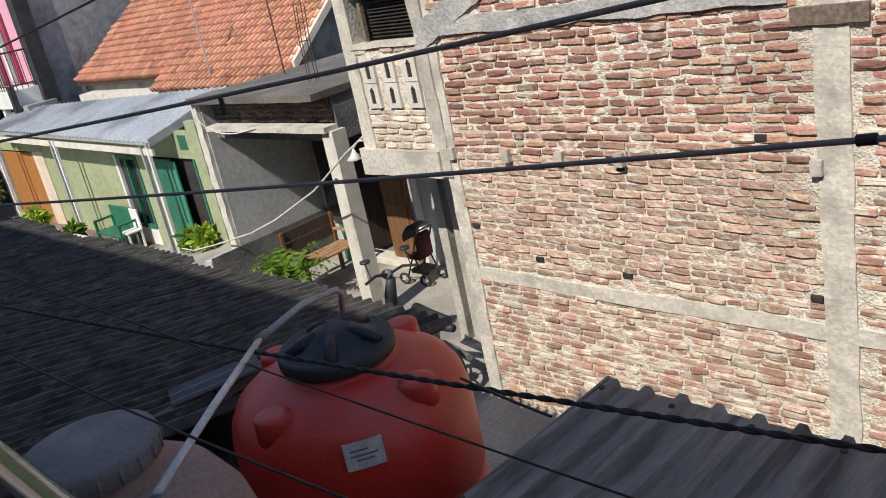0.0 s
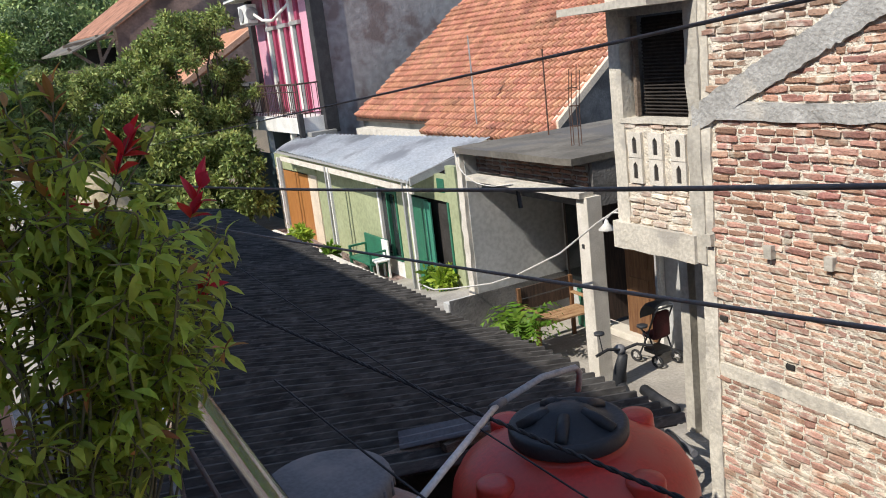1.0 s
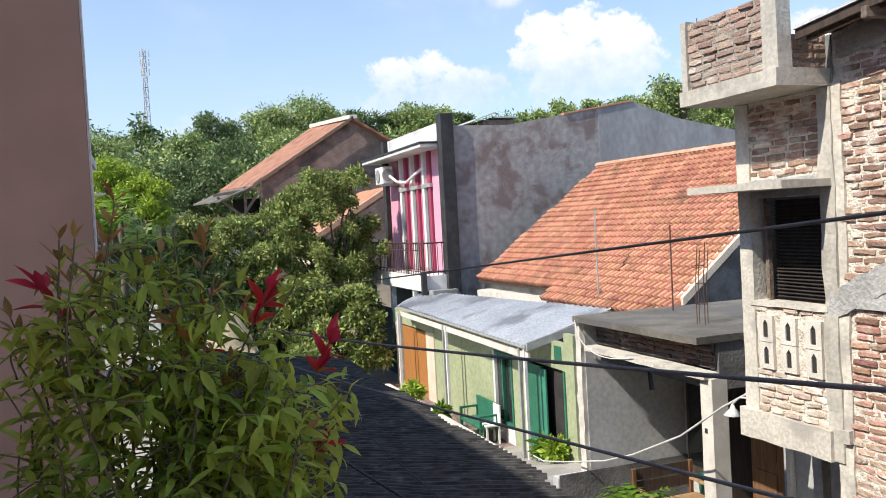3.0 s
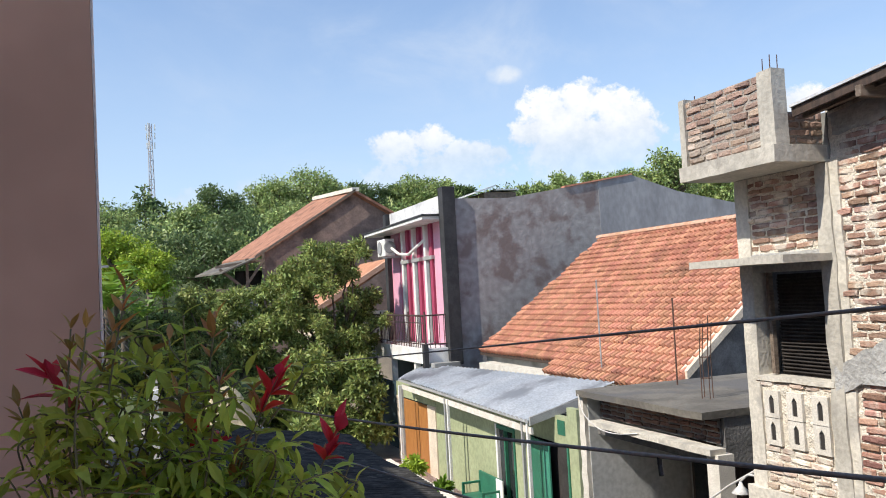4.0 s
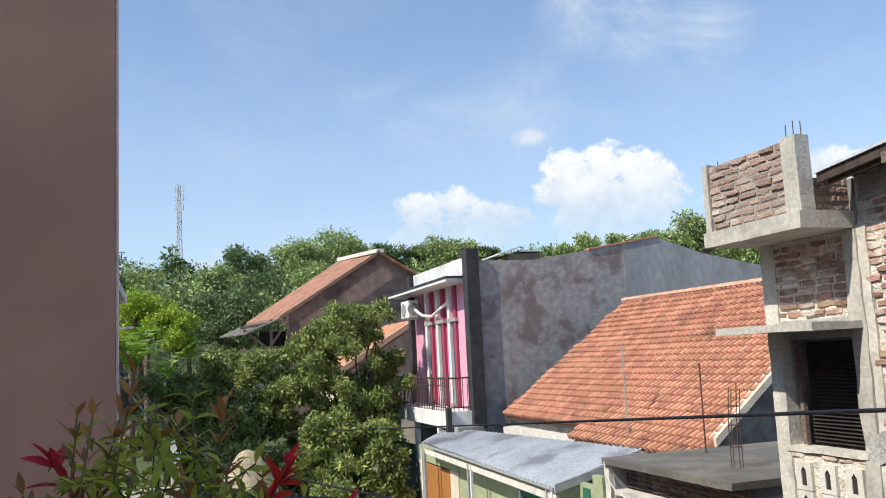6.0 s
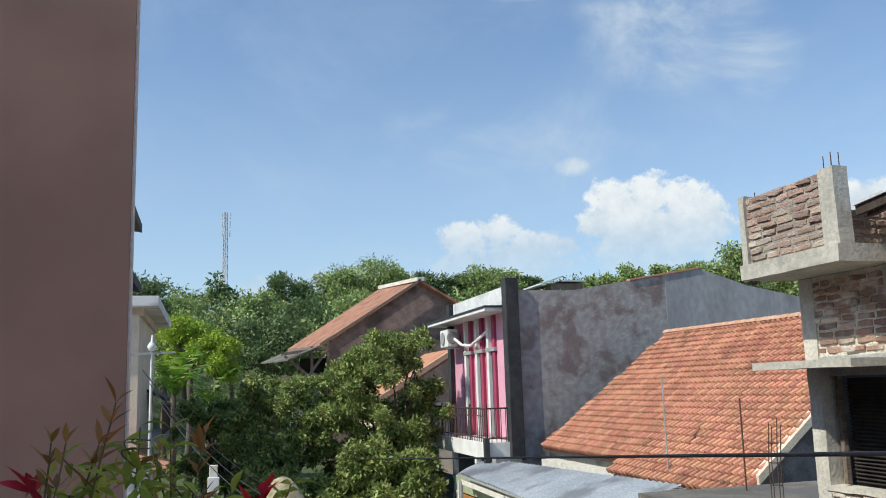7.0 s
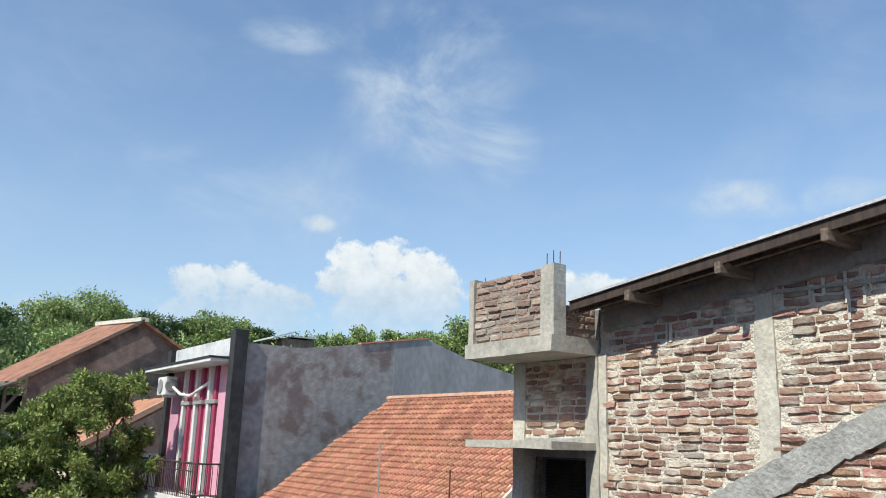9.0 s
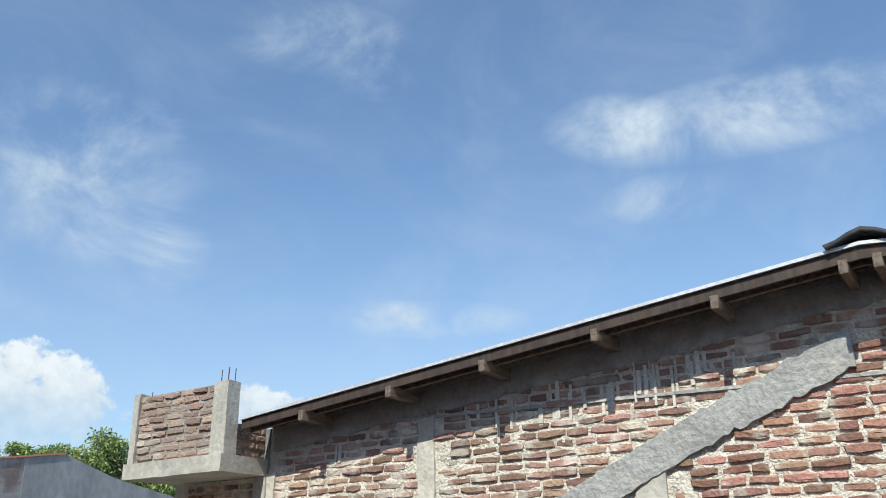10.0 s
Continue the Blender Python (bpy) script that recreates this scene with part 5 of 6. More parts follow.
def tile_mesh(seed):
    """A clay pan tile, waved across and lipped at its lower end, narrower than its pitch so dark slits stand in for
    trough shade; x across, y up the slope.
    """
    r = random.Random(seed)
    cols = [0.0, 0.05, 0.16, 0.34, 0.52, 0.64, 0.69]
    wave = [-0.09, -0.02, 0.045, 0.066, 0.045, -0.02, -0.09]
    verts, faces = [], []
    for y, lift, level in ((-0.004, 0.055, -0.045), (0.0, 0.06, 0.0), (TILE_L * 0.5, 0.034, 0.0), (TILE_L * 1.1, 0.0, 0.0)):
        verts += [(c * TILE_W * 1.04, y + r.uniform(-0.004, 0.004), w + lift + level) for c, w in zip(cols, wave)]
    n = len(cols)
    for row in range(3):
        faces += [(row * n + k, row * n + k + 1, row * n + n + k + 1, row * n + n + k) for k in range(n - 1)]
    return quads("tile", verts, faces, M_TILE)


tile_meshes = [tile_mesh(k) for k in range(6)]
slope_len = (RIDGE[0] - EAVE[0]).length
tile_parts, far_tiles = [], ([], [])
for j in range(-2, int(slope_len / TILE_L) + 1):
    up = j * TILE_L
    y_end = 23.1 - 0.8 * max(0.0, up) / slope_len
    for i in range(int((y_end - 13.12) / TILE_W)):
        y = 13.14 + i * TILE_W
        if j < 0 and y > 18.1:
            continue
        sag = 0.02 * noise.noise((y * 0.5, up * 0.6, 1.0))
        place = EAVE[0] + SLOPE_UP * up + NORMAL * (0.015 + sag) + Vector((0, y - 13.2, 0))
        turn = Matrix.Translation(place) @ Matrix(((0, SLOPE_UP.x, NORMAL.x, 0), (1, 0, 0, 0), (0, SLOPE_UP.z, NORMAL.z, 0), (0, 0, 0, 1))) @ Matrix.Rotation(rng.gauss(0, 0.02), 4, "Z") @ Matrix.Rotation(rng.gauss(0, 0.015), 4, "X")
        if len(tile_parts) < 300 and y < 17.5 and 0 <= j <= 15:
            tile_parts.append((turn, rng.randrange(6)))
        else:
            me = tile_meshes[rng.randrange(6)]
            n0 = len(far_tiles[0])
            far_tiles[0].extend(tuple(turn @ v.co) for v in me.vertices)
            far_tiles[1].extend(tuple(n0 + k for k in p.vertices) for p in me.polygons)
tagged(under(new("roof_tiles", quads("roof_tiles", far_tiles[0], far_tiles[1], M_TILE_JOINED)), tiled), "weathered orange clay roof tiles", kind="stuff")
b = bmesh.new()
for k in range(23):
    y0 = 13.1 + k * 0.4
    zc = 5.57 + 0.05 * k / 23
    rings = [[b.verts.new((13.1 + 0.15 * s * math.cos(a), y, zc + 0.02 + 0.1 * s * math.sin(a))) for a in (math.pi * q / 6 for q in range(7))] for y, s in ((y0, 1.05), (y0 + 0.42, 0.95))]
    for q in range(6):
        b.faces.new((rings[0][q], rings[0][q + 1], rings[1][q + 1], rings[1][q]))
part("ridge_tiles", b, M_TILE_PALE, tiled, "pale mortared ridge tiles")

# ---- pink house and its long side wall ----
pink = thing("pink_house", (9.5, 27, -0.8), "two-storey pink house with a bare grey side wall", "house")
SPLIT_X, SPLIT_Z = 14.15, 7.6
outline = [(9.05, 7.1), (10.9, 7.09), (12.6, 7.35), (SPLIT_X, SPLIT_Z), (SPLIT_X, -1), (9.05, -1)]
part("side_wall", prism([(x, 24.0, z) for x, z in outline], (0, 0.18, 0)), M_GREY_WALL, pink, "tall rough grey wall with brown weather stains")
outline = [(SPLIT_X, SPLIT_Z), (15.41, 7.8), (17.2, 7.24), (19.5, 6.82), (23, 5.9), (23, -1), (SPLIT_X, -1)]
part("side_wall", prism([(x, 23.99, z) for x, z in outline], (0, 0.18, 0)), M_GREY_WALL_NEW, pink, "smoother blue-grey cement rendered wall")
part("coping", slab([(12.9, 23.95, 7.45), (15.41, 23.95, 7.85), (15.41, 24.2, 7.85), (12.9, 24.2, 7.45)], 0.05), M_TILE, pink, "worn orange coping")
part("front_wall", box(8.97, 9.12, 24.2, 30.5, 2.3, 6.75), M_PINK, pink, "pink painted front wall")
part("pale_panel", box(8.94, 8.97, 24.25, 25.55, 2.6, 6.55), M_PINK_PALE, pink, "pale pink panel")
part("pale_panel", box(8.94, 8.97, 29.4, 30.3, 2.6, 6.55), M_PINK_PALE, pink)
part("parapet", box(8.95, 9.12, 24.2, 30.4, 6.75, 7.3, bevel=0.01), M_WHITE_STAINED, pink, "stained white parapet")
part("corner_pier", box(8.7, 9.1, 23.85, 24.25, 2.1, 7.45, bevel=0.01), M_BLACK, pink, "black stone-clad corner pier")
part("corner_pier", box(8.8, 9.1, 30.45, 30.8, 2.1, 7.3, bevel=0.01), M_BLACK, pink, "black stone-clad corner pier")
part("awning", box(8.15, 8.98, 24.25, 31.2, 6.5, 6.6, bevel=0.01), M_WHITE, pink, "white concrete awning")
part("awning_top", box(8.12, 8.98, 24.2, 31.25, 6.6, 6.66), M_BLACK, pink)
for y in (25.95, 27.2, 28.45):
    part("window", box(8.955, 8.975, y - 0.3, y + 0.3, 2.7, 5.35), M_GLASS, pink, "tall narrow window")
    part("fin", box(8.85, 8.97, y + 0.2, y + 0.4, 2.65, 6.5, bevel=0.01), M_WHITE, pink, "white vertical fin")
    part("fin", box(8.87, 8.97, y - 0.35, y - 0.12, 2.65, 6.5, bevel=0.01), M_MAGENTA, pink, "dark magenta vertical fin")
    part("window_head", box(8.83, 8.98, y - 0.45, y + 0.45, 5.35, 5.47), M_GREY_STEEL, pink)
part("balcony_slab", box(7.98, 8.95, 24.05, 31.0, 2.15, 2.62, bevel=0.01), M_WHITE, pink, "white balcony slab")
part("balcony_pier", box(7.9, 8.05, 23.95, 24.12, 2.05, 2.75, bevel=0.01), M_BLACK, pink)
part("step", box(8.1, 8.9, 23.6, 24.0, 2.0, 2.2, bevel=0.01), M_CEMENT_GREY, pink)
rail = part("balcony_rail", tube([(8.02, 24.1, 3.6), (8.02, 30.9, 3.6)], 0.03), M_IRON, pink, "dark red iron balcony rail")
part("rail_bar", tube([(8.02, 24.1, 3.38), (8.02, 30.9, 3.38)], 0.018, sides=6), M_IRON, rail)
part("rail_bar", tube([(8.02, 24.1, 2.74), (8.02, 30.9, 2.74)], 0.018, sides=6), M_IRON, rail)
part("rail_bar", tube([(8.02, 24.1, 3.6), (8.85, 24.1, 3.6)], 0.025, sides=6), M_IRON, rail)
part("rail_bar", tube([(8.02, 24.1, 2.74), (8.85, 24.1, 2.74)], 0.018, sides=6), M_IRON, rail)
for k in range(38):
    y = 24.1 + k * 0.18
    part("baluster", tube([(8.02, y, 2.62), (8.02, y, 3.6 if k % 9 else 3.72)], 0.012 if k % 9 else 0.03, sides=5), M_IRON, rail)
for k in range(1, 6):
    part("baluster", tube([(8.02 + k * 0.15, 24.1, 2.62), (8.02 + k * 0.15, 24.1, 3.6)], 0.012, sides=5), M_IRON, rail)
ac = part("air_conditioner", box(8.35, 8.72, 29.15, 30.15, 5.68, 6.3, bevel=0.03), M_WHITE, pink, "white outdoor air-conditioning unit")
part("fan_grille", turned([(0.22, 0.0), (0.24, 0.02), (0.2, 0.03), (0.03, 0.02)], (0, 0, 0), sides=24), M_PVC_DULL, ac).matrix_parent_inverse = Matrix.Translation((8.34, 29.75, 5.99)) @ Matrix.Rotation(radians(-90), 4, "Y")
part("fan_grille", turned([(0.2, 0.0), (0.22, 0.02), (0.18, 0.03), (0.03, 0.02)], (0, 0, 0), sides=24), M_PVC_DULL, ac).matrix_parent_inverse = Matrix.Translation((8.53, 29.14, 5.99)) @ Matrix.Rotation(radians(90), 4, "X")
part("bracket", box(8.3, 8.97, 29.2, 29.26, 5.6, 5.68), M_GREY_STEEL, ac)
part("refrigerant_hose", tube([(8.6, 29.15, 5.95), (8.7, 28.6, 5.7), (8.72, 27.6, 5.62), (8.75, 26.6, 5.85), (8.9, 26.2, 6.05)], 0.05, sides=8), M_WHITE, ac, "thick white insulated hose")
part("lower_wall", box(9.0, 9.15, 24.2, 30.6, -0.9, 2.2), M_TEAL, pink, "dark teal ground floor wall")
for y in (25.4, 27.9, 30.4):
    part("ground_post", box(8.05, 8.22, y - 0.08, y + 0.08, -0.85, 2.15, bevel=0.01), M_WHITE, pink)
part("gate_sheet", slab([(7.95, 24.6, -0.8), (7.99, 24.6, -0.8), (7.99, 30.2, -0.8), (7.95, 30.2, -0.8)], -2.2), M_TEAL, pink, "dark teal gate sheet under the balcony")
part("rear_wall", box(9.1, 23, 30.6, 30.8, -0.9, 6.8), M_GREY_WALL, pink)
part("house_top", slab([(9.1, 24.1, 6.7), (22.9, 24.1, 5.6), (22.9, 30.7, 5.6), (9.1, 30.7, 6.7)], 0.1), M_CEMENT_GREY, pink)

# ---- brown gabled house behind the street trees ----
far_house = thing("gabled_house", (10, 48, -0.8), "old brown brick house with a steep weathered tile roof", "house")
PEAK, LEFT, RIGHT = (11.29, 10.11), (5.78, 6.65), (16.6, 7.0)
FAR_PEAK, FAR_LEFT = (9.9, 48.5), (4.48, 48.5)
part("gable_wall", prism([(x, 45.0, z) for x, z in ((6.3, -0.8), (16, -0.8), (16, 7.1), (11.29, 9.98), (6.3, 6.85))], (0, 0.3, 0)), M_OLD_BRICK_FAR, far_house, "soot-brown brick gable wall")
part("roof", slab([(PEAK[0], 44.9, PEAK[1]), (*FAR_PEAK, PEAK[1]), (*FAR_LEFT, LEFT[1]), (LEFT[0], 44.9, LEFT[1])], 0.15), M_TILE_OLD, far_house, "weathered brown-orange tile slope")
part("roof", slab([(PEAK[0], 44.6, PEAK[1]), (*FAR_PEAK, PEAK[1]), (14.9, 48.5, RIGHT[1]), (RIGHT[0], 44.6, RIGHT[1])], 0.15), M_TILE_OLD, far_house)
part("verge_trim", slab([(PEAK[0], 44.5, PEAK[1] + 0.05), (PEAK[0], 44.75, PEAK[1] + 0.05), (LEFT[0], 44.75, LEFT[1] + 0.05), (LEFT[0], 44.5, LEFT[1] + 0.05)], 0.14), M_WOOD_OLD, far_house)
part("ridge_trim", slab([(11.09, 44.5, 10.22), (11.49, 44.5, 10.22), (10.1, 48.5, 10.22), (9.7, 48.5, 10.22)], 0.2), M_WHITEWASH, far_house, "pale mortared ridge")
part("lean_to", slab([(5.8, 44.4, 6.62), (4.5, 48.4, 6.55), (3.0, 48.4, 5.92), (4.1, 44.4, 5.92)], 0.08), M_CEMENT_ROOF, far_house, "grey sheet lean-to roof")
for a, c in (((3.8, 6.2), (6.3, 6.5)), ((4.0, 6.1), (5.3, 5.0)), ((6.2, 6.4), (5.2, 5.0)), ((3.8, 5.0), (6.3, 5.0)), ((5.4, 5.0), (5.4, 6.6)), ((6.25, 3.2), (6.25, 7.0))):
    part("truss_bar", tube([(a[0], 44.95, a[1]), (c[0], 44.95, c[1])], 0.1, sides=4), M_WOOD_OLD, far_house, "weathered timber truss")
# loft backing coloured near-black for the shade under the roof
part("loft_back", box(4.9, 6.3, 46.0, 46.2, 2.0, 6.0), M_HOLLOW_SHADE, far_house)
part("loft_boards", box(4.3, 5.9, 45.1, 45.2, 2.5, 4.9), M_CEMENT_GREY, far_house)
small = thing("low_tiled_house", (9.5, 40, -0.8), "low house with a bright orange tile roof", "house")
part("roof", slab([(7.0, 36.5, 3.6), (7.0, 43, 3.6), (11.0, 43, 6.0), (11.0, 36.5, 6.0)], 0.2), M_TILE, small, "bright orange tile roof")
part("ridge", slab([(6.9, 36.3, 3.75), (11, 36.3, 6.15), (11, 36.6, 6.15), (6.9, 36.6, 3.75)], 0.25), M_TILE_PALE, small)
part("wall", box(7.4, 11, 36.8, 43, -0.8, 3.6), M_CREAM, small)

# ---- wooded hill, single trees on it, radio mast ----


def at_angle(az, el, dist, eye=(0.0, 0.05, 4.25)):
    a, e = radians(az), radians(el)
    return Vector(eye) + Vector((math.sin(a), math.cos(a), math.tan(e))) * dist


CREST = (
    (-3.7, 7.75, 75, 3.2, 1), (-1.3, 6.9, 85, 3, 0), (5.4, 8.15, 92, 3.6, 1), (3.6, 6.9, 80, 2.6, 0), (10.4, 9.45, 96, 4.6, 0), (8.5, 8.3, 94, 3.4, 0), (12.5, 8.3, 96, 3, 0), (14.5, 8.05, 100, 3, 1),
    (16.3, 7.6, 100, 2.6, 1), (18.5, 8.35, 100, 3.2, 0), (20.1, 7.8, 104, 2.6, 0), (21.4, 7.3, 104, 2, 1), (26.4, 7.55, 96, 2.4, 0), (28.1, 7.9, 96, 2.8, 0), (30.2, 7.75, 96, 2.6, 0), (32, 7.7, 96, 2.6, 0),
)
SLOPE = (
    (35.4, 9.0, 46, 2.0, 0), (-0.9, 5.5, 52, 2.3, 2), (0.7, 4.1, 50, 1.6, 2), (4.3, 5.5, 66, 3.2, 1), (6.6, 6.6, 72, 3, 1), (1.6, 5.7, 80, 3, 0), (-2.5, 4.6, 60, 2.5, 0),
    (9.5, 7.2, 80, 3.2, 0), (-6, 8, 75, 4.5, 0), (-9, 8.5, 80, 6, 0), (38.2, 8.4, 50, 2.4, 0), (42, 7.3, 70, 4, 0), (48, 7, 75, 4, 0),
)
for k, (az, el, dist, rad, tone) in enumerate(CREST + SLOPE):
    top = at_angle(az, el, dist)
    c = top - Vector((0, 0, rad * 0.95))
    foot = Vector((c.x, c.y, ground_z(c.y) - 0.3))
    tree("hill_tree", tuple(foot), tuple(c - Vector((0, 0, rad * 0.5))), clumps(c, (rad * 0.8, rad * 0.8, rad * 0.62), 18, rad * 0.38, 100 + k), 7500, 0.1 + dist * 0.0023, (L_FAR, L_FAR_DARK, L_FAR_BRIGHT)[tone], ("tall rounded tree on the hillside", "dark dense tree on the hillside", "bright yellow-green tree on the hillside")[tone], 100 + k, 0.25, "trees on the hill")
r = random.Random(5)
blobs = []
for k in range(330):
    az, dist = r.uniform(-11, 46), r.uniform(66, 125)
    low = min(6.4, 1.0 + dist * 0.055) + r.uniform(-0.7, 0.7)
    blobs.append((tuple(at_angle(az, low, dist) - Vector((0, 0, 2.0))), r.uniform(1.8, 3.4), 0.85))
tagged(leaf_cloud("woods", blobs[:220], 100000, 0.38, L_FAR, seed=8), "green woods covering the hillside", "woods", kind="stuff")
tagged(leaf_cloud("woods", blobs[220:], 48000, 0.38, L_FAR_DARK, seed=9), "darker undergrowth of the wooded hillside", "woods", kind="stuff")
conifer = thing("conifer", tuple(at_angle(0.67, 5.0, 95)), "tiered dark conifer below the mast", "tree")
top = at_angle(0.67, 8.0, 95)
part("trunk", tube([top - Vector((0, 0, 9)), top], 0.25, sides=6, end_radius=0.04), M_BARK, conifer)
leaf_cloud("crown", [(tuple(top - Vector((0, 0, 0.5 + 0.75 * i)) + Vector((math.cos(i * 2.4) * 0.5 * i, 0, 0))), 0.5 + 0.34 * i, 0.3) for i in range(6)], 1800, 0.5, L_FAR_DARK, conifer, 77)

mast = thing("radio_mast", tuple(at_angle(1.12, 1.69, 300)), "red and white lattice radio mast with antennas", "mast")
foot, head = at_angle(1.12, 1.69, 300), at_angle(1.12, 11.8, 300)
corners = [Vector((math.cos(a), math.sin(a), 0)) * 0.9 for a in (0.4, 2.5, 4.6)]
for c in corners:
    part("leg", tube([foot + c * 1.6, head + c * 0.7], 0.14, sides=5), M_MAST, mast)
tall = head.z - foot.z
for k in range(17):
    t0, t1 = k / 17, (k + 1) / 17
    b = bmesh.new()
    for i in range(3):
        s0, s1 = 1.6 - 0.9 * t0, 1.6 - 0.9 * t1
        tube([foot.lerp(head, t0) + corners[i] * s0, foot.lerp(head, t1) + corners[(i + 1) % 3] * s1], 0.08, b, 4)
        tube([foot.lerp(head, t0) + corners[i] * s0, foot.lerp(head, t0) + corners[(i + 1) % 3] * s0], 0.08, b, 4)
    part("lattice", b, M_MAST, mast)
for z, s in ((-1.2, 1.7), (-4.2, 1.6), (-7.5, 1.5)):
    for a in (0.2, 2.3, 4.4):
        c = head + Vector((math.cos(a) * s, math.sin(a) * s, z))
        part("antenna", box(c.x - 0.18, c.x + 0.18, c.y - 0.15, c.y + 0.15, c.z - 1.1, c.z + 1.1, bevel=0.04), M_WHITE, mast)
shed = thing("hilltop_house", tuple(at_angle(24.6, 5, 90)), "pale hilltop house with a low roof", "house")
c = at_angle(24.0, 6.6, 88)
part("wall", box(c.x - 1.8, c.x + 1.8, c.y, c.y + 5, c.z - 4, c.z), M_OLD_BRICK_FAR, shed)
part("roof", slab([(c.x - 2.9, c.y - 0.4, c.z), (c.x - 0.6, c.y - 0.4, c.z + 0.75), (c.x - 0.6, c.y + 5, c.z + 0.75), (c.x - 2.9, c.y + 5, c.z)], 0.15), M_ZINC_PALE, shed)
part("roof", slab([(c.x - 0.6, c.y - 0.4, c.z + 0.3), (c.x + 2.0, c.y - 0.4, c.z + 0.3), (c.x + 2.0, c.y + 5, c.z + 0.3), (c.x - 0.6, c.y + 5, c.z + 0.3)], 0.15), M_ZINC_PALE, shed)

# ---- the house of the balcony: its pink-brown wall, and unseen walls and roof added against the sun ----
# its upper outline is out of view, sloped along the sun to shape shade
solid("wall_own", prism([(-0.12, 2.44, 0), (-0.12, 2.44, 5.75), (-1.9, 2.44, 7.45), (-4.2, 2.44, 7.5), (-4.2, 2.44, 0)], (0, 0.06, 0)), M_OUR_WALL, "pink-brown painted end wall in shade", "wall", kind="structure")
# added out of view: back wall and roof height set the shadow line
solid("wall_back", box(-2.4, -2.25, -5.0, 2.44, 2.8, 7.5), M_OUR_WALL, "unseen pink-brown wall added behind the balcony to block the sun", "wall", kind="structure")
# added out of view to enclose the balcony from the sky
solid("wall_south", box(-2.3, 0.3, -5.15, -5.0, 2.8, 5.6), M_OUR_WALL, "unseen pink-brown side wall added to close in the balcony", "wall", kind="structure")
solid("roof_own", box(-4.2, -1.95, -5.15, 2.6, 7.5, 7.65), M_CEMENT_GREY, "unseen flat roof added to shade the balcony and tanks", "roof", kind="structure")
solid("floor", box(-2.4, 0.3, -5.1, 2.5, 2.6, 2.78), M_GREY_TILES, "grey balcony floor", "floor", kind="structure")
solid("wall_below", box(-4.0, 0.16, -5.0, 2.66, -0.3, 2.6), M_OUR_WALL, "pink-brown lower wall of the balcony house", "wall", kind="structure")
# thin pale strip paints the sunlit edge of the end wall
solid("wall_edge_light", box(-0.119, -0.114, 2.441, 2.5, 2.8, 5.74), M_SUNLIT_EDGE, "pale strip painted as sunlight on the wall's corner edge", "wall", kind="structure")

handrail = thing("balcony_railing", (0.23, 0, 2.78), "polished stainless steel balcony railing", "railing")
part("top_rail", tube([(0.26, -4.9, 3.545), (0.26, -1.5, 3.545), (0.26, 2.42, 3.545)], 0.0215, sides=20), M_STEEL, handrail, "", True)
part("lower_rail", tube([(0.265, -4.9, 3.3), (0.265, 2.1, 3.3)], 0.006, sides=10), M_IRON, handrail, "", True)
part("lower_rail", tube([(0.265, -4.9, 3.05), (0.265, 2.1, 3.05)], 0.006, sides=10), M_IRON, handrail, "", True)
for y in (-4.5, -3.0, 2.38):
    part("rail_post", tube([(0.26, y, 2.78), (0.26, y, 3.54)], 0.02, sides=14), M_STEEL, handrail, "", True)

next_house = thing("neighbour_house", (-4, 9, 0), "neighbouring house with a dark projecting eave", "house")
# wall and near roof are unseen, added to keep sun off the shed
part("wall", box(-8, -1.9, 2.75, 12.8, -0.5, 6.9), M_OUR_WALL, next_house)
part("roof", slab([(-8.4, 2.7, 8.2), (-1.82, 2.7, 7.0), (-1.82, 9.5, 7.0), (-8.4, 9.5, 8.2)], 0.12), M_BLACK, next_house, "unseen dark sheet roof added to shade the shed")
part("roof", slab([(-8.4, 9.5, 8.2), (-0.85, 9.5, 6.77), (-0.85, 13.0, 6.77), (-8.4, 13.0, 8.2)], 0.12), M_BLACK, next_house, "unseen dark sheet roof added to shade the shed with projecting eave")
far_left = thing("cream_house", (-4, 28, -0.8), "cream two-storey house with a flat concrete eave", "house")
part("wall", box(-7, -1.8, 26, 34, -0.8, 6.6), M_CREAM, far_left)
part("eave", box(-7, -1.25, 25.6, 34.2, 6.82, 7.12, bevel=0.02), M_WHITE_STAINED, far_left, "white concrete eave")
part("upper_wall", box(-6.6, -1.7, 26.2, 34, 6.6, 6.82), M_CREAM, far_left)
part("upper_roof", slab([(-7, 25.4, 9.9), (-2.35, 25.4, 8.5), (-2.35, 34, 8.5), (-7, 34, 9.9)], 0.35), M_BLACK, far_left, "dark upper roof edge")
part("upper_storey", box(-7, -2.9, 26, 34, 7.12, 8.6), M_CREAM, far_left)
part("balcony", box(-2.6, -1.1, 27, 33, 2.9, 3.1), M_CEMENT_GREY, far_left)
for k in range(12):
    part("baluster", tube([(-1.15, 27.2 + k * 0.5, 3.1), (-1.15, 27.2 + k * 0.5, 4.0)], 0.02, sides=5), M_IRON, far_left)
part("rail_bar", tube([(-1.15, 27, 4.0), (-1.15, 33, 4.0)], 0.025, sides=6), M_IRON, far_left)
part("tiled_porch", slab([(-2.6, 30, 4.9), (-1.2, 30, 4.2), (-1.2, 34, 4.2), (-2.6, 34, 4.9)], 0.1), M_BLACK, far_left)
low_left = thing("roadside_stall", (-0.9, 24, -0.8), "small roadside stall with an orange tile roof", "house")
part("roof", slab([(-3.2, 24, 3.1), (-0.9, 24, 2.4), (-0.9, 27, 2.4), (-3.2, 27, 3.1)], 0.12), M_TILE, low_left, "small orange tile roof")
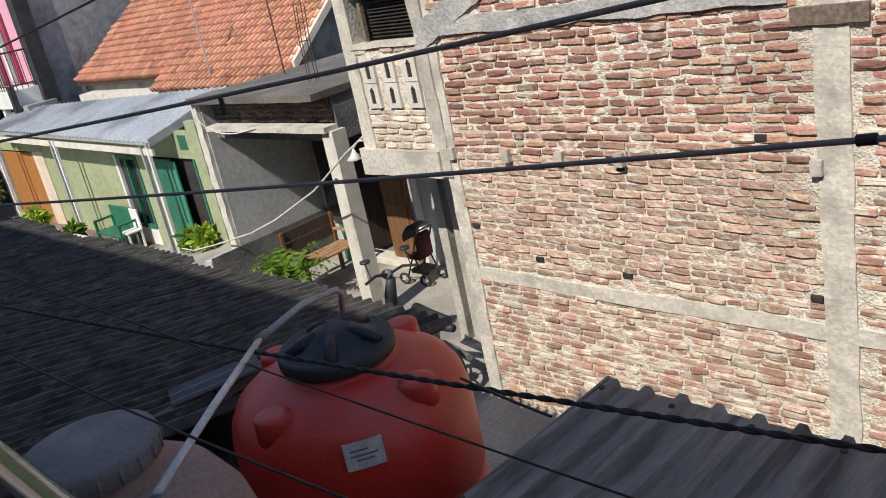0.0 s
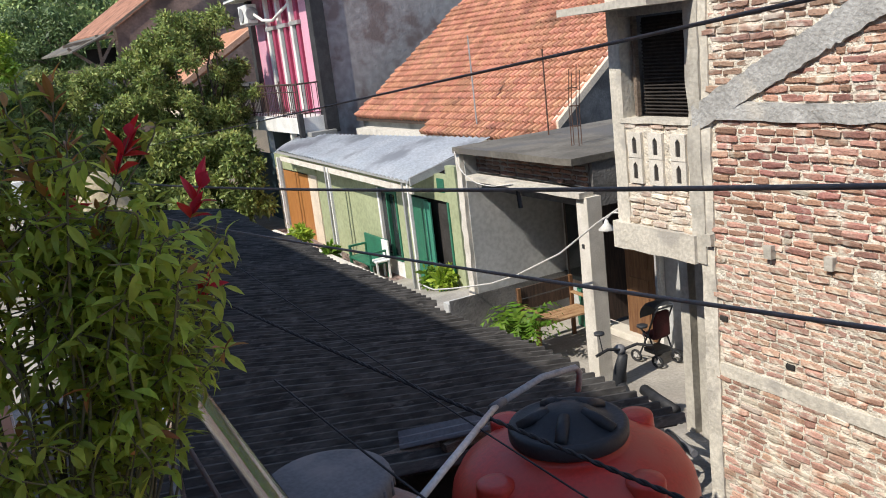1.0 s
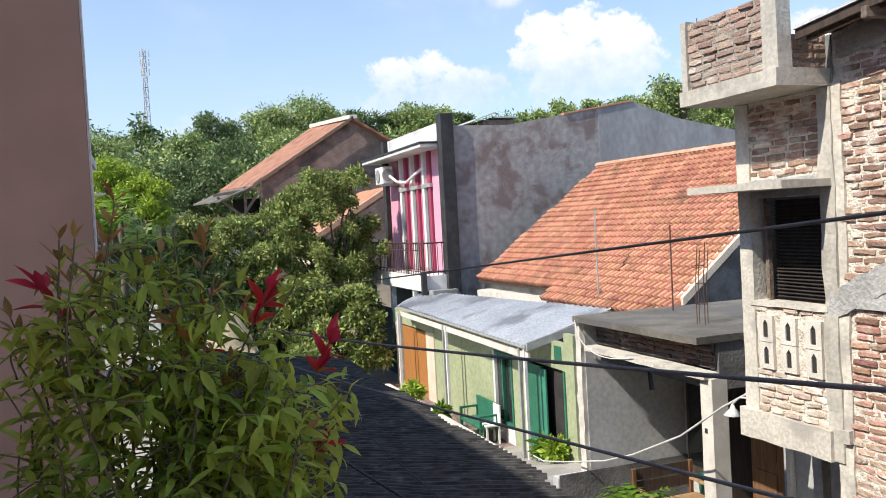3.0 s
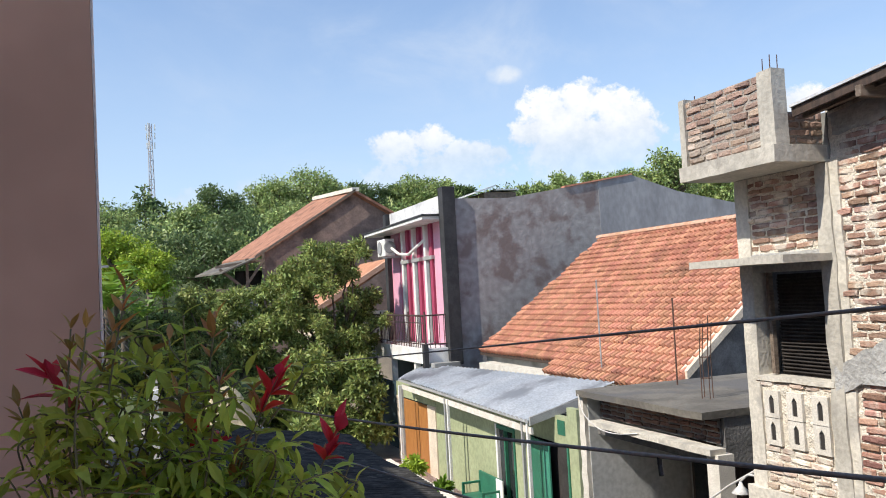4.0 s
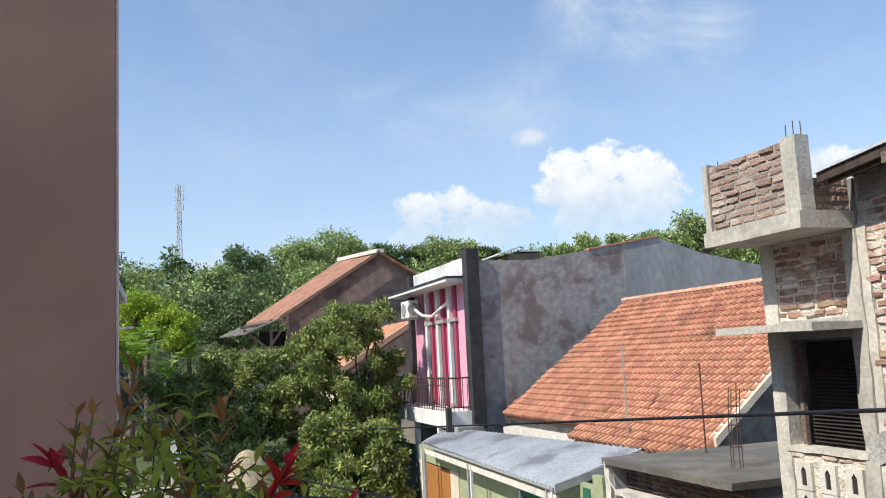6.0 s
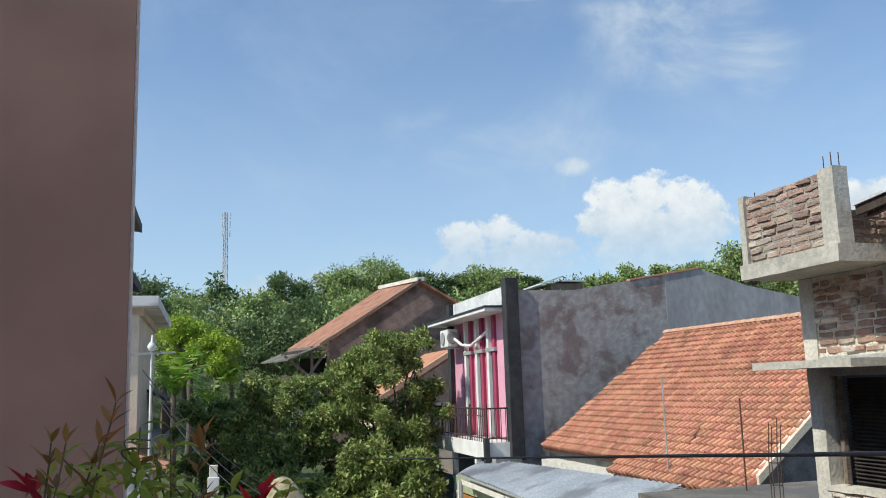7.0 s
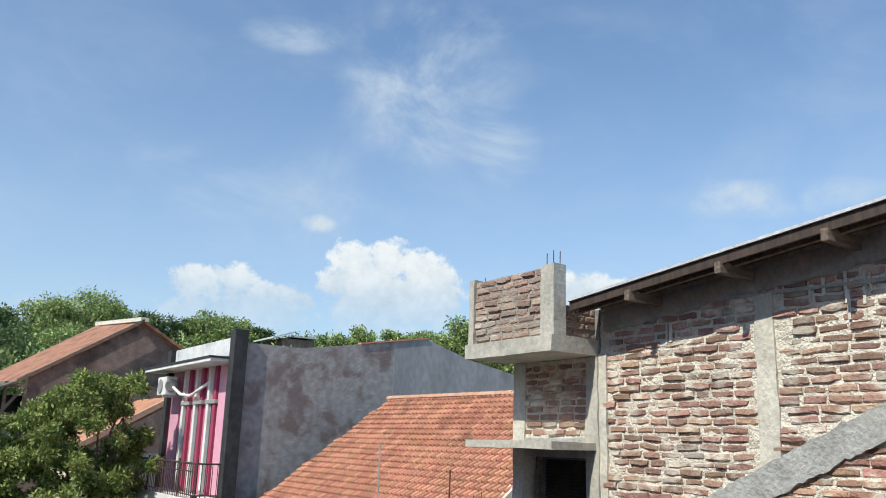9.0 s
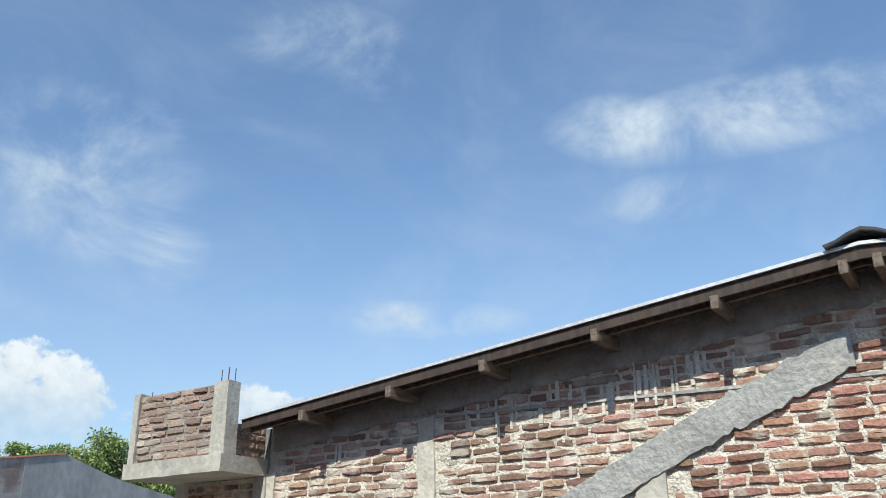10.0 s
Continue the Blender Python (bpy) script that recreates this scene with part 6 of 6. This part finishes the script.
part("wall", box(-3.0, -1.3, 24.2, 26.8, -0.8, 2.5), M_WHITE_STAINED, low_left)
pole = thing("street_lamp", (-1.45, 22.0, -0.8), "slim street lamp pole with a white globe", "street lamp")
part("pole", tube([(-1.45, 22.0, -0.8), (-1.45, 22.0, 5.35)], 0.05, sides=10, end_radius=0.035), M_GREY_STEEL, pole, "", True)
part("globe", turned([(0.03, 0.0), (0.08, 0.04), (0.11, 0.11), (0.08, 0.18), (0.03, 0.24), (0.012, 0.4)], (-1.45, 22.0, 5.35), sides=18), M_WHITE, pole, "white lamp globe", True)
part("arm", slab([(-2.1, 21.95, 5.3), (-0.9, 21.95, 5.35), (-0.9, 22.05, 5.35), (-2.1, 22.05, 5.3)], 0.05), M_GREY_STEEL, pole)
pole.location.x += 0.25
for k, (x, z) in enumerate(((-1.0, 4.9), (-0.85, 4.6), (-0.7, 4.3))):
    solid("service_wire", tube(sagging((x - 0.4, 22.0, z), (2.6 - 0.3 * k, 20.0 - k, 1.6), 0.5), 0.011, sides=6), M_RUBBER, "thin overhead service wire", "cable", "service wires")
post_utility = thing("concrete_post", (0.35, 24, -0.8), "pale concrete utility post", "post")
part("shaft", box(0.2, 0.42, 24, 24.2, -0.8, 2.4, bevel=0.02), M_WHITEWASH, post_utility)
part("meter_box", box(0.16, 0.46, 23.9, 24.0, 1.7, 2.1, bevel=0.02), M_WHITE, post_utility)

tent = thing("pale_canopy", (1.36, 15.0, ground_z(15.0)), "cream sheet parasol on a steel pole", "parasol")
top_at = Vector((1.36, 15.0, 2.86))
b = bmesh.new()
rings = []
for k in range(7):
    f = k / 6
    rings.append([b.verts.new(top_at + Vector((0.02 + 0.5 * f ** 0.8, 0, 0)).xyz @ Matrix.Rotation(2 * math.pi * q / 24, 3, "Z") - Vector((0, 0, 0.72 * f ** 1.5 + 0.03 * f * math.cos(q * math.pi / 2)))) for q in range(24)])
for r0, r1 in zip(rings, rings[1:]):
    for q in range(24):
        b.faces.new((r0[q], r0[(q + 1) % 24], r1[(q + 1) % 24], r1[q]))
bmesh.ops.solidify(b, geom=b.faces[:], thickness=0.006)
part("cover", b, M_TARP, tent, "cream plastic sheet draped over a pole", True)
part("pole", tube([(1.36, 15.0, ground_z(15.0)), (1.36, 15.0, 2.84)], 0.03, sides=8), M_GREY_STEEL, tent)

# ---- dark corrugated roof below the balcony ----
low_house = thing("low_shed", (1.6, 8, 0), "low shed with a soot-black corrugated fibre-cement roof", "shed")
EDGE_X, EDGE_Z, BACK_X, BACK_Z = 3.07, 2.0, 0.25, 2.49
part("wall", box(0.3, 2.75, 3.45, 12.6, -0.4, 1.9), M_CEMENT_DARK, low_house)
y = 3.3
k = 0
while y < 12.7:
    w = 1.02
    edge = EDGE_X + (0.05 * math.sin(k * 2.3))
    tilt = 0.005 * math.sin(k * 1.7)
    o = Vector((BACK_X, y, BACK_Z + 0.008 * (k % 2) + tilt))
    part("roof_sheet", sheet(o, (0, w + 0.06, 0), (edge - BACK_X, 0, EDGE_Z - BACK_Z - tilt), 0.1, 0.05, 10, 6, 0.007, 0.03), M_ASBESTOS, low_house, "soot-black corrugated roof sheet")
    y += w
    k += 1
part("broken_sheet", sheet((2.2, 12.6, 2.16), (0, 0.5, 0.0), (0.7, 0.1, -0.12), 0.105, 0.017, 4, 6, 0.007), M_ASBESTOS, low_house)
flash = solid("loose_gutter", sheet((1.4, 3.45, 2.35), (0.05, 0.12, 0.02), (0.42, -0.14, 0.015), 0.06, 0.012, 4, 6, 0.006), M_PVC_GREY, "loose bent grey metal flashing on the dark roof", "flashing")
for x0, y0, l in ((1.6, 3.36, 0.5), (1.3, 3.42, 0.6)):
    solid("timber_offcut", rough_box(x0, x0 + l, y0, y0 + 0.07, 2.29, 2.33, 0.1, 0.008, seed=x0), M_WOOD_OLD, "weathered timber offcut lying on the roof", "plank", "offcuts on the roof")

# ---- zinc roof below, beside the tanks ----
lean = thing("zinc_shelter", (1.4, -1, 0), "low shelter with a dusty ribbed zinc roof", "shelter")
RIB = 0.158
b = bmesh.new()
profile = []
for i in range(38):
    y0 = 1.9 - i * RIB
    profile += [(y0, 0.0), (y0 - 0.014, 0.034), (y0 - 0.044, 0.034), (y0 - 0.058, 0.0), (y0 - 0.1, 0.002)]
rows = []
for x, z in ((2.6, 2.285), (2.1, 2.3), (1.5, 2.325), (0.9, 2.35), (0.32, 2.375)):
    rows.append([b.verts.new((x + 0.012 * noise.noise((py * 3, x, 0)), py, z + pz + 0.004 * noise.noise((x * 3, py * 3, 0)))) for py, pz in profile])
for r0, r1 in zip(rows, rows[1:]):
    for q in range(len(profile) - 1):
        b.faces.new((r0[q], r0[q + 1], r1[q + 1], r1[q]))
bmesh.ops.solidify(b, geom=b.faces[:], thickness=0.004)
part("roof_sheet", b, M_ZINC_NEAR, lean, "dusty grey ribbed zinc sheet")
part("edge_trim", box(0.32, 2.6, 1.895, 1.91, 2.24, 2.32), M_PVC_GREY, lean)
part("wall", box(2.3, 2.42, -4.0, 1.85, -0.2, 2.25), M_CEMENT_GREY, lean)
lean.location += Vector((0, -0.045, -0.065))
for k in range(12):
    for x in (2.45, 1.6):
        part("screw", turned([(0.014, 0.0), (0.012, 0.008), (0.004, 0.012)], (x, 1.785 - k * RIB * 2, 2.293 + (2.5 - x) * 0.04), sides=8), M_RUST, lean)

# ---- water tanks ----
stand = solid("tank_platform", box(0.25, 2.5, 1.95, 3.25, -0.2, 1.3, bevel=0.02), M_CEMENT_DARK, "dark cement platform under the water tanks", "platform", kind="structure")


def knobs(c, ring, z, r, angles, mat, parent):
    for a in angles:
        at = (c[0] + ring * math.cos(radians(a)), c[1] + ring * math.sin(radians(a)), z)
        part("lifting_knob", turned([(r * 1.08, -0.11), (r, 0.0), (r * 0.93, 0.012), (r * 0.5, 0.014)], at, sides=24), mat, parent, "", True)


TANK = (1.84, 2.66)
tank = thing("water_tank", (*TANK, 1.3), "orange plastic water tank with black screw lid", "water tank")
body = [(0.49, 1.31), (0.52, 1.34), (0.522, 1.6), (0.512, 1.62), (0.522, 1.64), (0.524, 1.95), (0.514, 1.97), (0.524, 1.99), (0.524, 2.24), (0.52, 2.32), (0.505, 2.39), (0.47, 2.45), (0.41, 2.495), (0.33, 2.53), (0.26, 2.55), (0.235, 2.555), (0.232, 2.6), (0.2, 2.6)]
part("body", turned(body, (*TANK, 0), sides=64), M_TANK, tank, "", True)
knobs(TANK, 0.405, 2.512, 0.078, (8, 98, 188, 278), M_TANK, tank)
lid = part("lid", turned([(0.245, 2.575), (0.25, 2.585), (0.25, 2.625), (0.24, 2.638), (0.225, 2.638), (0.2, 2.632), (0.15, 2.65), (0.1, 2.685), (0.07, 2.7), (0.03, 2.704)], (*TANK, 0), sides=48), M_LID_BLACK, tank, "black ribbed screw lid", True)
for k in range(5):
    a = radians(k * 72 + 10)
    d = Vector((math.cos(a), math.sin(a), 0))
    c = Vector((*TANK, 0))
    part("rib", tube([c + d * 0.07 + Vector((0, 0, 2.678)), c + d * 0.14 + Vector((0, 0, 2.662)), c + d * 0.205 + Vector((0, 0, 2.632))], 0.03, sides=12, end_radius=0.026), M_LID_BLACK, lid, "", True)
# paper sticker wrapped on the drum, its print too faint to read
label_at = STICKER_ANGLE
b = bmesh.new()
cols = []
for i in range(9):
    a = label_at + (i - 4) * 0.036
    cols.append([b.verts.new((TANK[0] + 0.5265 * math.cos(a), TANK[1] + 0.5265 * math.sin(a), z)) for z in (STICKER_Z - 0.06, STICKER_Z + 0.06)])
for c0, c1 in zip(cols, cols[1:]):
    b.faces.new((c0[0], c1[0], c1[1], c0[1]))
sticker = part("sticker", b, M_PAPER, tank, "faded white paper sticker")
for z, a0, a1 in ((0.022, -3, 1), (0.0, -3, 3), (-0.02, -2, 2)):
    b = bmesh.new()
    pts = [[b.verts.new((TANK[0] + 0.5285 * math.cos(label_at + i * 0.033), TANK[1] + 0.5285 * math.sin(label_at + i * 0.033), STICKER_Z + z + h)) for h in (-0.004, 0.004)] for i in range(a0, a1 + 1)]
    for c0, c1 in zip(pts, pts[1:]):
        b.faces.new((c0[0], c1[0], c1[1], c0[1]))
    part("faint_line", b, M_LID_GREY, sticker)

OLD = (0.71, 2.385)
old_tank = thing("old_water_tank", (*OLD, 1.3), "sun-faded orange water tank with a dusty grey lid", "water tank")
part("body", turned([(0.42, 1.31), (0.44, 1.34), (0.445, 2.2), (0.44, 2.42), (0.41, 2.56), (0.34, 2.68), (0.25, 2.75), (0.19, 2.77), (0.175, 2.78), (0.172, 2.86), (0.1, 2.86)], (*OLD, 0), sides=56), M_TANK_DUSTY, old_tank, "", True)
knobs(OLD, 0.31, 2.74, 0.07, (62, 152, 242), M_TANK_DUSTY, old_tank)
lid = part("lid", turned([(0.195, 2.82), (0.208, 2.825), (0.21, 2.88), (0.204, 2.895), (0.18, 2.9), (0.05, 2.905)], (*OLD, 0), sides=48), M_LID_GREY, old_tank, "dusty grey plastic screw lid", True)
for k in range(20):
    a = radians(k * 18)
    c = Vector((OLD[0] + 0.21 * math.cos(a), OLD[1] + 0.21 * math.sin(a), 0))
    part("grip", tube([c + Vector((0, 0, 2.83)), c + Vector((0, 0, 2.878))], 0.006, sides=6), M_LID_GREY, lid, "", True)

pipe = thing("water_pipe", (0.9, 2.3, 2.5), "white plastic water pipe running up to the tank", "pipe")
part("pipe_run", tube(PIPE_WHITE, 0.0125, sides=14), M_PVC, pipe, "white plastic pipe", True)
part("pipe_run", tube(PIPE_GREY, 0.0145, sides=14), M_PVC_DULL, pipe, "dull grey plastic pipe", True)
part("elbow", tube([PIPE_WHITE[0], Vector(PIPE_WHITE[0]) + Vector((-0.03, -0.04, -0.06)), Vector(PIPE_WHITE[0]) + Vector((-0.03, -0.05, -0.4))], 0.0175, sides=14), M_PVC_GREY, pipe, "dark grey elbow", True)
part("coupling", tube([Vector(PIPE_GREY[0]) - (Vector(PIPE_GREY[1]) - Vector(PIPE_GREY[0])).normalized() * 0.04, Vector(PIPE_GREY[0]) + (Vector(PIPE_GREY[1]) - Vector(PIPE_GREY[0])).normalized() * 0.05], 0.0175, sides=14), M_PVC_GREY, pipe, "", True)

# ---- overhead cables ----

for end_a, end_b, sag, radius, mat, words in CABLES:
    solid("overhead_cable", tube(sagging(end_a, end_b, sag, 40), radius, sides=10), mat, words, "cable", "overhead cables", smooth=True)
a = sagging(*TWIST_ENDS, TWIST_SAG, 540)
for phase in (0.0, math.pi):
    pts = [p + Vector((math.cos(i * 0.7 + phase), 0, math.sin(i * 0.7 + phase))) * 0.0042 for i, p in enumerate(a)]
    solid("twisted_cable", tube(pts, 0.0055, sides=7), M_RUBBER, "black twisted power cable over the tank", "cable", "overhead cables", smooth=True)

strap = solid("cable_strap", tube([STRAP_AT, Vector(STRAP_AT) + Vector((0.002, 0.002, -0.016)), Vector(STRAP_AT) + Vector((0.0, -0.004, -0.036))], 0.005, sides=6), M_RUBBER, "loose black strap hanging from the cable", "strap")
clamp = solid("cable_clamp", tube([CLAMP_AT, CLAMP_END], 0.0072, sides=10), M_RUBBER, "black clamp gripping the overhead cable", "clamp")

# ---- red-tipped bush on the balcony ----
bush = thing("potted_bush", (BUSH[0], BUSH[1], 2.78), "bushy potted shrub with glossy green leaves and young red tips", "shrub")
part("pot", turned([(0.16, 0.0), (0.2, 0.05), (0.23, 0.36), (0.245, 0.38), (0.245, 0.42), (0.215, 0.42), (0.2, 0.36), (0.05, 0.35)], (BUSH[0], BUSH[1], 2.78), sides=32), M_POT, bush, "dark clay pot", True)
rb = random.Random(21)
green_v, green_f, bronze_v, bronze_f, red_v, red_f = [], [], [], [], [], []


def leaf_into(verts, faces, base, way, size, width, curl):
    """A pointed, folded, drooping leaf of eight faces."""
    d = way.normalized()
    side = d.cross(Vector((0, 0, 1)))
    side = side.normalized() if side.length > 0.1 else Vector((1, 0, 0))
    side = (Matrix.Rotation(rb.uniform(-0.7, 0.7), 3, d) @ side).normalized()
    up = side.cross(d)
    n = len(verts)
    p, ring = base.copy(), []
    for k, w in enumerate((0.05, 0.75, 1.0, 0.62, 0.0)):
        ring.append((p.copy(), w))
        bend = (Matrix.Rotation(-curl * 0.28, 3, side) @ d).normalized()
        d = bend
        p = p + d * size / 4
    for q, w in ring:
        verts.extend([tuple(q + side * w * width / 2 + up * w * width * 0.16), tuple(q), tuple(q - side * w * width / 2 + up * w * width * 0.16)])
    for k in range(4):
        i = n + k * 3
        faces.extend([(i, i + 1, i + 4, i + 3), (i + 1, i + 2, i + 5, i + 4)])


def shoot(a, c, r0, tip):
    """A stem with leaves in turning pairs, small and coloured at its tip."""
    a, c = Vector(a), Vector(c)
    mid = a.lerp(c, 0.5) + Vector((rb.uniform(-0.05, 0.05), rb.uniform(-0.05, 0.05), 0.02))
    pts = smooth_line([a, mid, c], 6)
    part("stem", tube(pts, r0, sides=6, end_radius=0.0012), M_STEM, bush, "", True)
    length = (c - a).length
    n = max(4, int(length / 0.0155))
    turn = rb.uniform(0, 6.28)
    for k in range(n + 1):
        t = 0.12 + 0.88 * k / n
        p = pts[min(len(pts) - 1, int(t * (len(pts) - 1)))]
        q = pts[max(0, int(t * (len(pts) - 1)) - 1)]
        axis = (p - q).normalized() if (p - q).length > 1e-4 else (c - a).normalized()
        for s in (0, math.pi):
            if rb.random() < 0.2:
                continue
            ang = turn + k * 1.9 + s
            side = axis.orthogonal().normalized()
            out = Matrix.Rotation(ang, 3, axis) @ side
            young = max(0.0, (t - 0.72) / 0.28)
            way = out * (1.0 - 0.25 * young) + axis * (0.35 + 0.4 * young) + Vector((0, 0, rb.uniform(-0.3, 0.25)))
            size = rb.uniform(0.032, 0.056) * (1 - 0.1 * young)
            if t > 0.88 and tip == 2:
                leaf_into(red_v, red_f, p, way, size * 1.15, size * 0.48, rb.uniform(0, 0.5))
                leaf_into(red_v, red_f, p, axis + Vector((rb.uniform(-0.5, 0.5), rb.uniform(-0.5, 0.5), 0.2)), size * 1.15, size * 0.46, rb.uniform(0, 0.4))
            elif t > 0.84 and tip >= 1:
                leaf_into(bronze_v, bronze_f, p, way + axis * 0.5, size * 0.95, size * 0.27, rb.uniform(0, 0.5))
            else:
                leaf_into(green_v, green_f, p, way, size, size * rb.uniform(0.25, 0.33), rb.uniform(0.2, 1.3))


base = Vector((BUSH[0], BUSH[1], 3.12))
shoots = [(Vector(q[:3]), q[3], 5 if q[2] > 4.0 else 3) for q in BUSH_TIPS]
for x, y, z, sx, sy, sz, many in BUSH_LOBES:
    for _ in range(many):
        shoots.append((Vector((x + rb.uniform(-sx, sx), y + rb.uniform(-sy, sy), z + rb.uniform(-sz, sz))), 1 if rb.random() < 0.12 else 0, 4 if x > 0.1 else 2))
for tip_at, kind, twigs in shoots:
    low = base + Vector((rb.uniform(-0.06, 0.06), rb.uniform(-0.06, 0.06), rb.uniform(0, 0.06)))
    knee = low.lerp(tip_at, 0.6) + Vector((rb.uniform(-0.03, 0.03), rb.uniform(-0.05, 0.05), 0.03))
    part("stem", tube(smooth_line([low, low.lerp(knee, 0.5) + Vector((rb.uniform(-0.02, 0.02), 0, 0)), knee], 5), 0.0034, sides=6, end_radius=0.0022), M_STEM, bush, "", True)
    shoot(knee, tip_at, 0.0026, kind)
    for _ in range(twigs):
        start = knee.lerp(tip_at, rb.uniform(0.2, 0.9))
        off = Vector((rb.uniform(-0.08, 0.08), rb.uniform(-0.08, 0.06), rb.uniform(-0.01, 0.08)))
        shoot(start, start + off, 0.0014, 1 if rb.random() < 0.2 else 0)
for nm, v, f, mat, words in (("leaves", green_v, green_f, L_BUSH, "glossy green leaves"), ("young_leaves", bronze_v, bronze_f, L_BUSH_BRONZE, "bronze young leaves"), ("red_leaves", red_v, red_f, L_BUSH_RED, "bright red young leaves")):
    tagged(under(new(nm, quads(nm, v, f, mat)), bush), words)

# ---- ferns and pots at the porches ----


def fern(name, at, reach, n, mat, label, seed):
    t = thing(name, at, label, "plant")
    r = random.Random(seed)
    verts, faces = [], []
    for k in range(n):
        a, lift = r.uniform(0, 6.28), r.uniform(0.7, 1.7)
        d = Vector((math.cos(a), math.sin(a), 0))
        l = reach * r.uniform(0.6, 1.1)
        spine = [Vector(at) + d * l * s + Vector((0, 0, l * lift * 1.4 * s * (1.25 - s))) for s in (i / 9 for i in range(10))]
        side = d.cross(Vector((0, 0, 1)))
        for i in range(1, 10):
            w = l * 0.2 * math.sin(math.pi * (0.12 + 0.86 * i / 9.5))
            for sgn in (-1, 1):
                m = len(verts)
                p, q = spine[i - 1], spine[i]
                tip = q + side * sgn * w + Vector((0, 0, -0.15 * w))
                verts.extend([tuple(p), tuple(p.lerp(q, 0.75)), tuple(tip), tuple(p.lerp(tip, 0.6))])
                faces.append((m, m + 1, m + 2, m + 3))
    under(new("fronds", quads("fronds", verts, faces, mat)), t)
    return t


for k, (x, y, z, reach) in enumerate(((-1.3, 40.0, 4.2, 2.3), (0.2, 41.0, 3.6, 2.1))):
    banana = fern("banana_plant", (x, y, z), reach, 16, L_FERN, "broad-leaved banana plant at the foot of the hill", 70 + k)
    part("trunk", limb((x, y, ground_z(y)), (x, y, z + 0.2), 0.2, 0.12, 0.05, 80 + k), M_BARK, banana, "", True)
fern("fern", (5.55, 9.0, 0.25), 0.6, 60, L_FERN, "bright green fern by the porch", 3)
pot = thing("flower_pot", (5.55, 9.0, 0), "clay pot holding the fern", "pot")
part("body", turned([(0.12, 0.0), (0.17, 0.26), (0.18, 0.28), (0.15, 0.28), (0.12, 0.25)], (5.55, 9.0, 0), sides=20), M_POT, pot, "", True)
for k, (x, y, z, s, mat, words) in enumerate(((6.6, 21.4, -0.4, 0.42, L_FAR_BRIGHT, "yellow-green shrub in a mint pot"), (6.6, 19.2, -0.5, 0.3, L_FERN, "leafy green pot plant on the porch"), (7.25, 15.0, -0.5, 0.36, L_FERN, "green pot plant by the awning post"), (7.3, 14.6, -0.45, 0.36, L_FAR_BRIGHT, "yellow-green pot plant under the awning"))):
    plant = thing("pot_plant", (x, y, z - 0.35), words, "plant", "pot plants by the green house")
    part("pot", turned([(0.11, 0.0), (0.15, 0.3), (0.16, 0.33), (0.13, 0.33), (0.1, 0.28)], (x, y, z - 0.35), sides=18), M_GREEN_LIGHT if k % 3 == 0 else M_WHITE, plant, "", True)
    leaf_cloud("leaves", [((x, y, z + s * 0.6), s * 0.55, 0.9), ((x + s * 0.3, y, z + s * 0.4), s * 0.4, 0.9), ((x - s * 0.2, y - s * 0.3, z + s * 0.45), s * 0.4, 0.9)], 260, 0.19, mat, plant, 40 + k, 0.3)
solid("shelf_planter", box(6.4, 6.62, 20.6, 21.8, -0.9, -0.62, bevel=0.02), M_GREEN_LIGHT, "mint green planter box before the low wall", "planter")

# ---- the nearest bricks and tiles, each a piece of its own ----
variants = []
for k in range(10):
    v, f = frustum(0.2, 0.05, 0.012, 0.0075, rng)
    variants.append(quads("brick", v, f, M_BRICK))
for u, z, l, h, turn, proud in near_stretch:
    o = new("brick", variants[rng.randrange(10)])
    o.matrix_basis = Matrix.Translation((WALL_X - proud + 0.012, u, z)) @ Matrix.Rotation(turn, 4, "X") @ Matrix(((0, 1, 0, 0), (1, 0, 0, 0), (0, 0, 1, 0), (0, 0, 0, 1))) @ Matrix.Diagonal((l / 0.2, 1, h / 0.05, 1))
    o.parent = wall_long
for turn, k in tile_parts:
    o = new("tile", tile_meshes[k])
    o.matrix_basis = turn
    under(o, tiled)
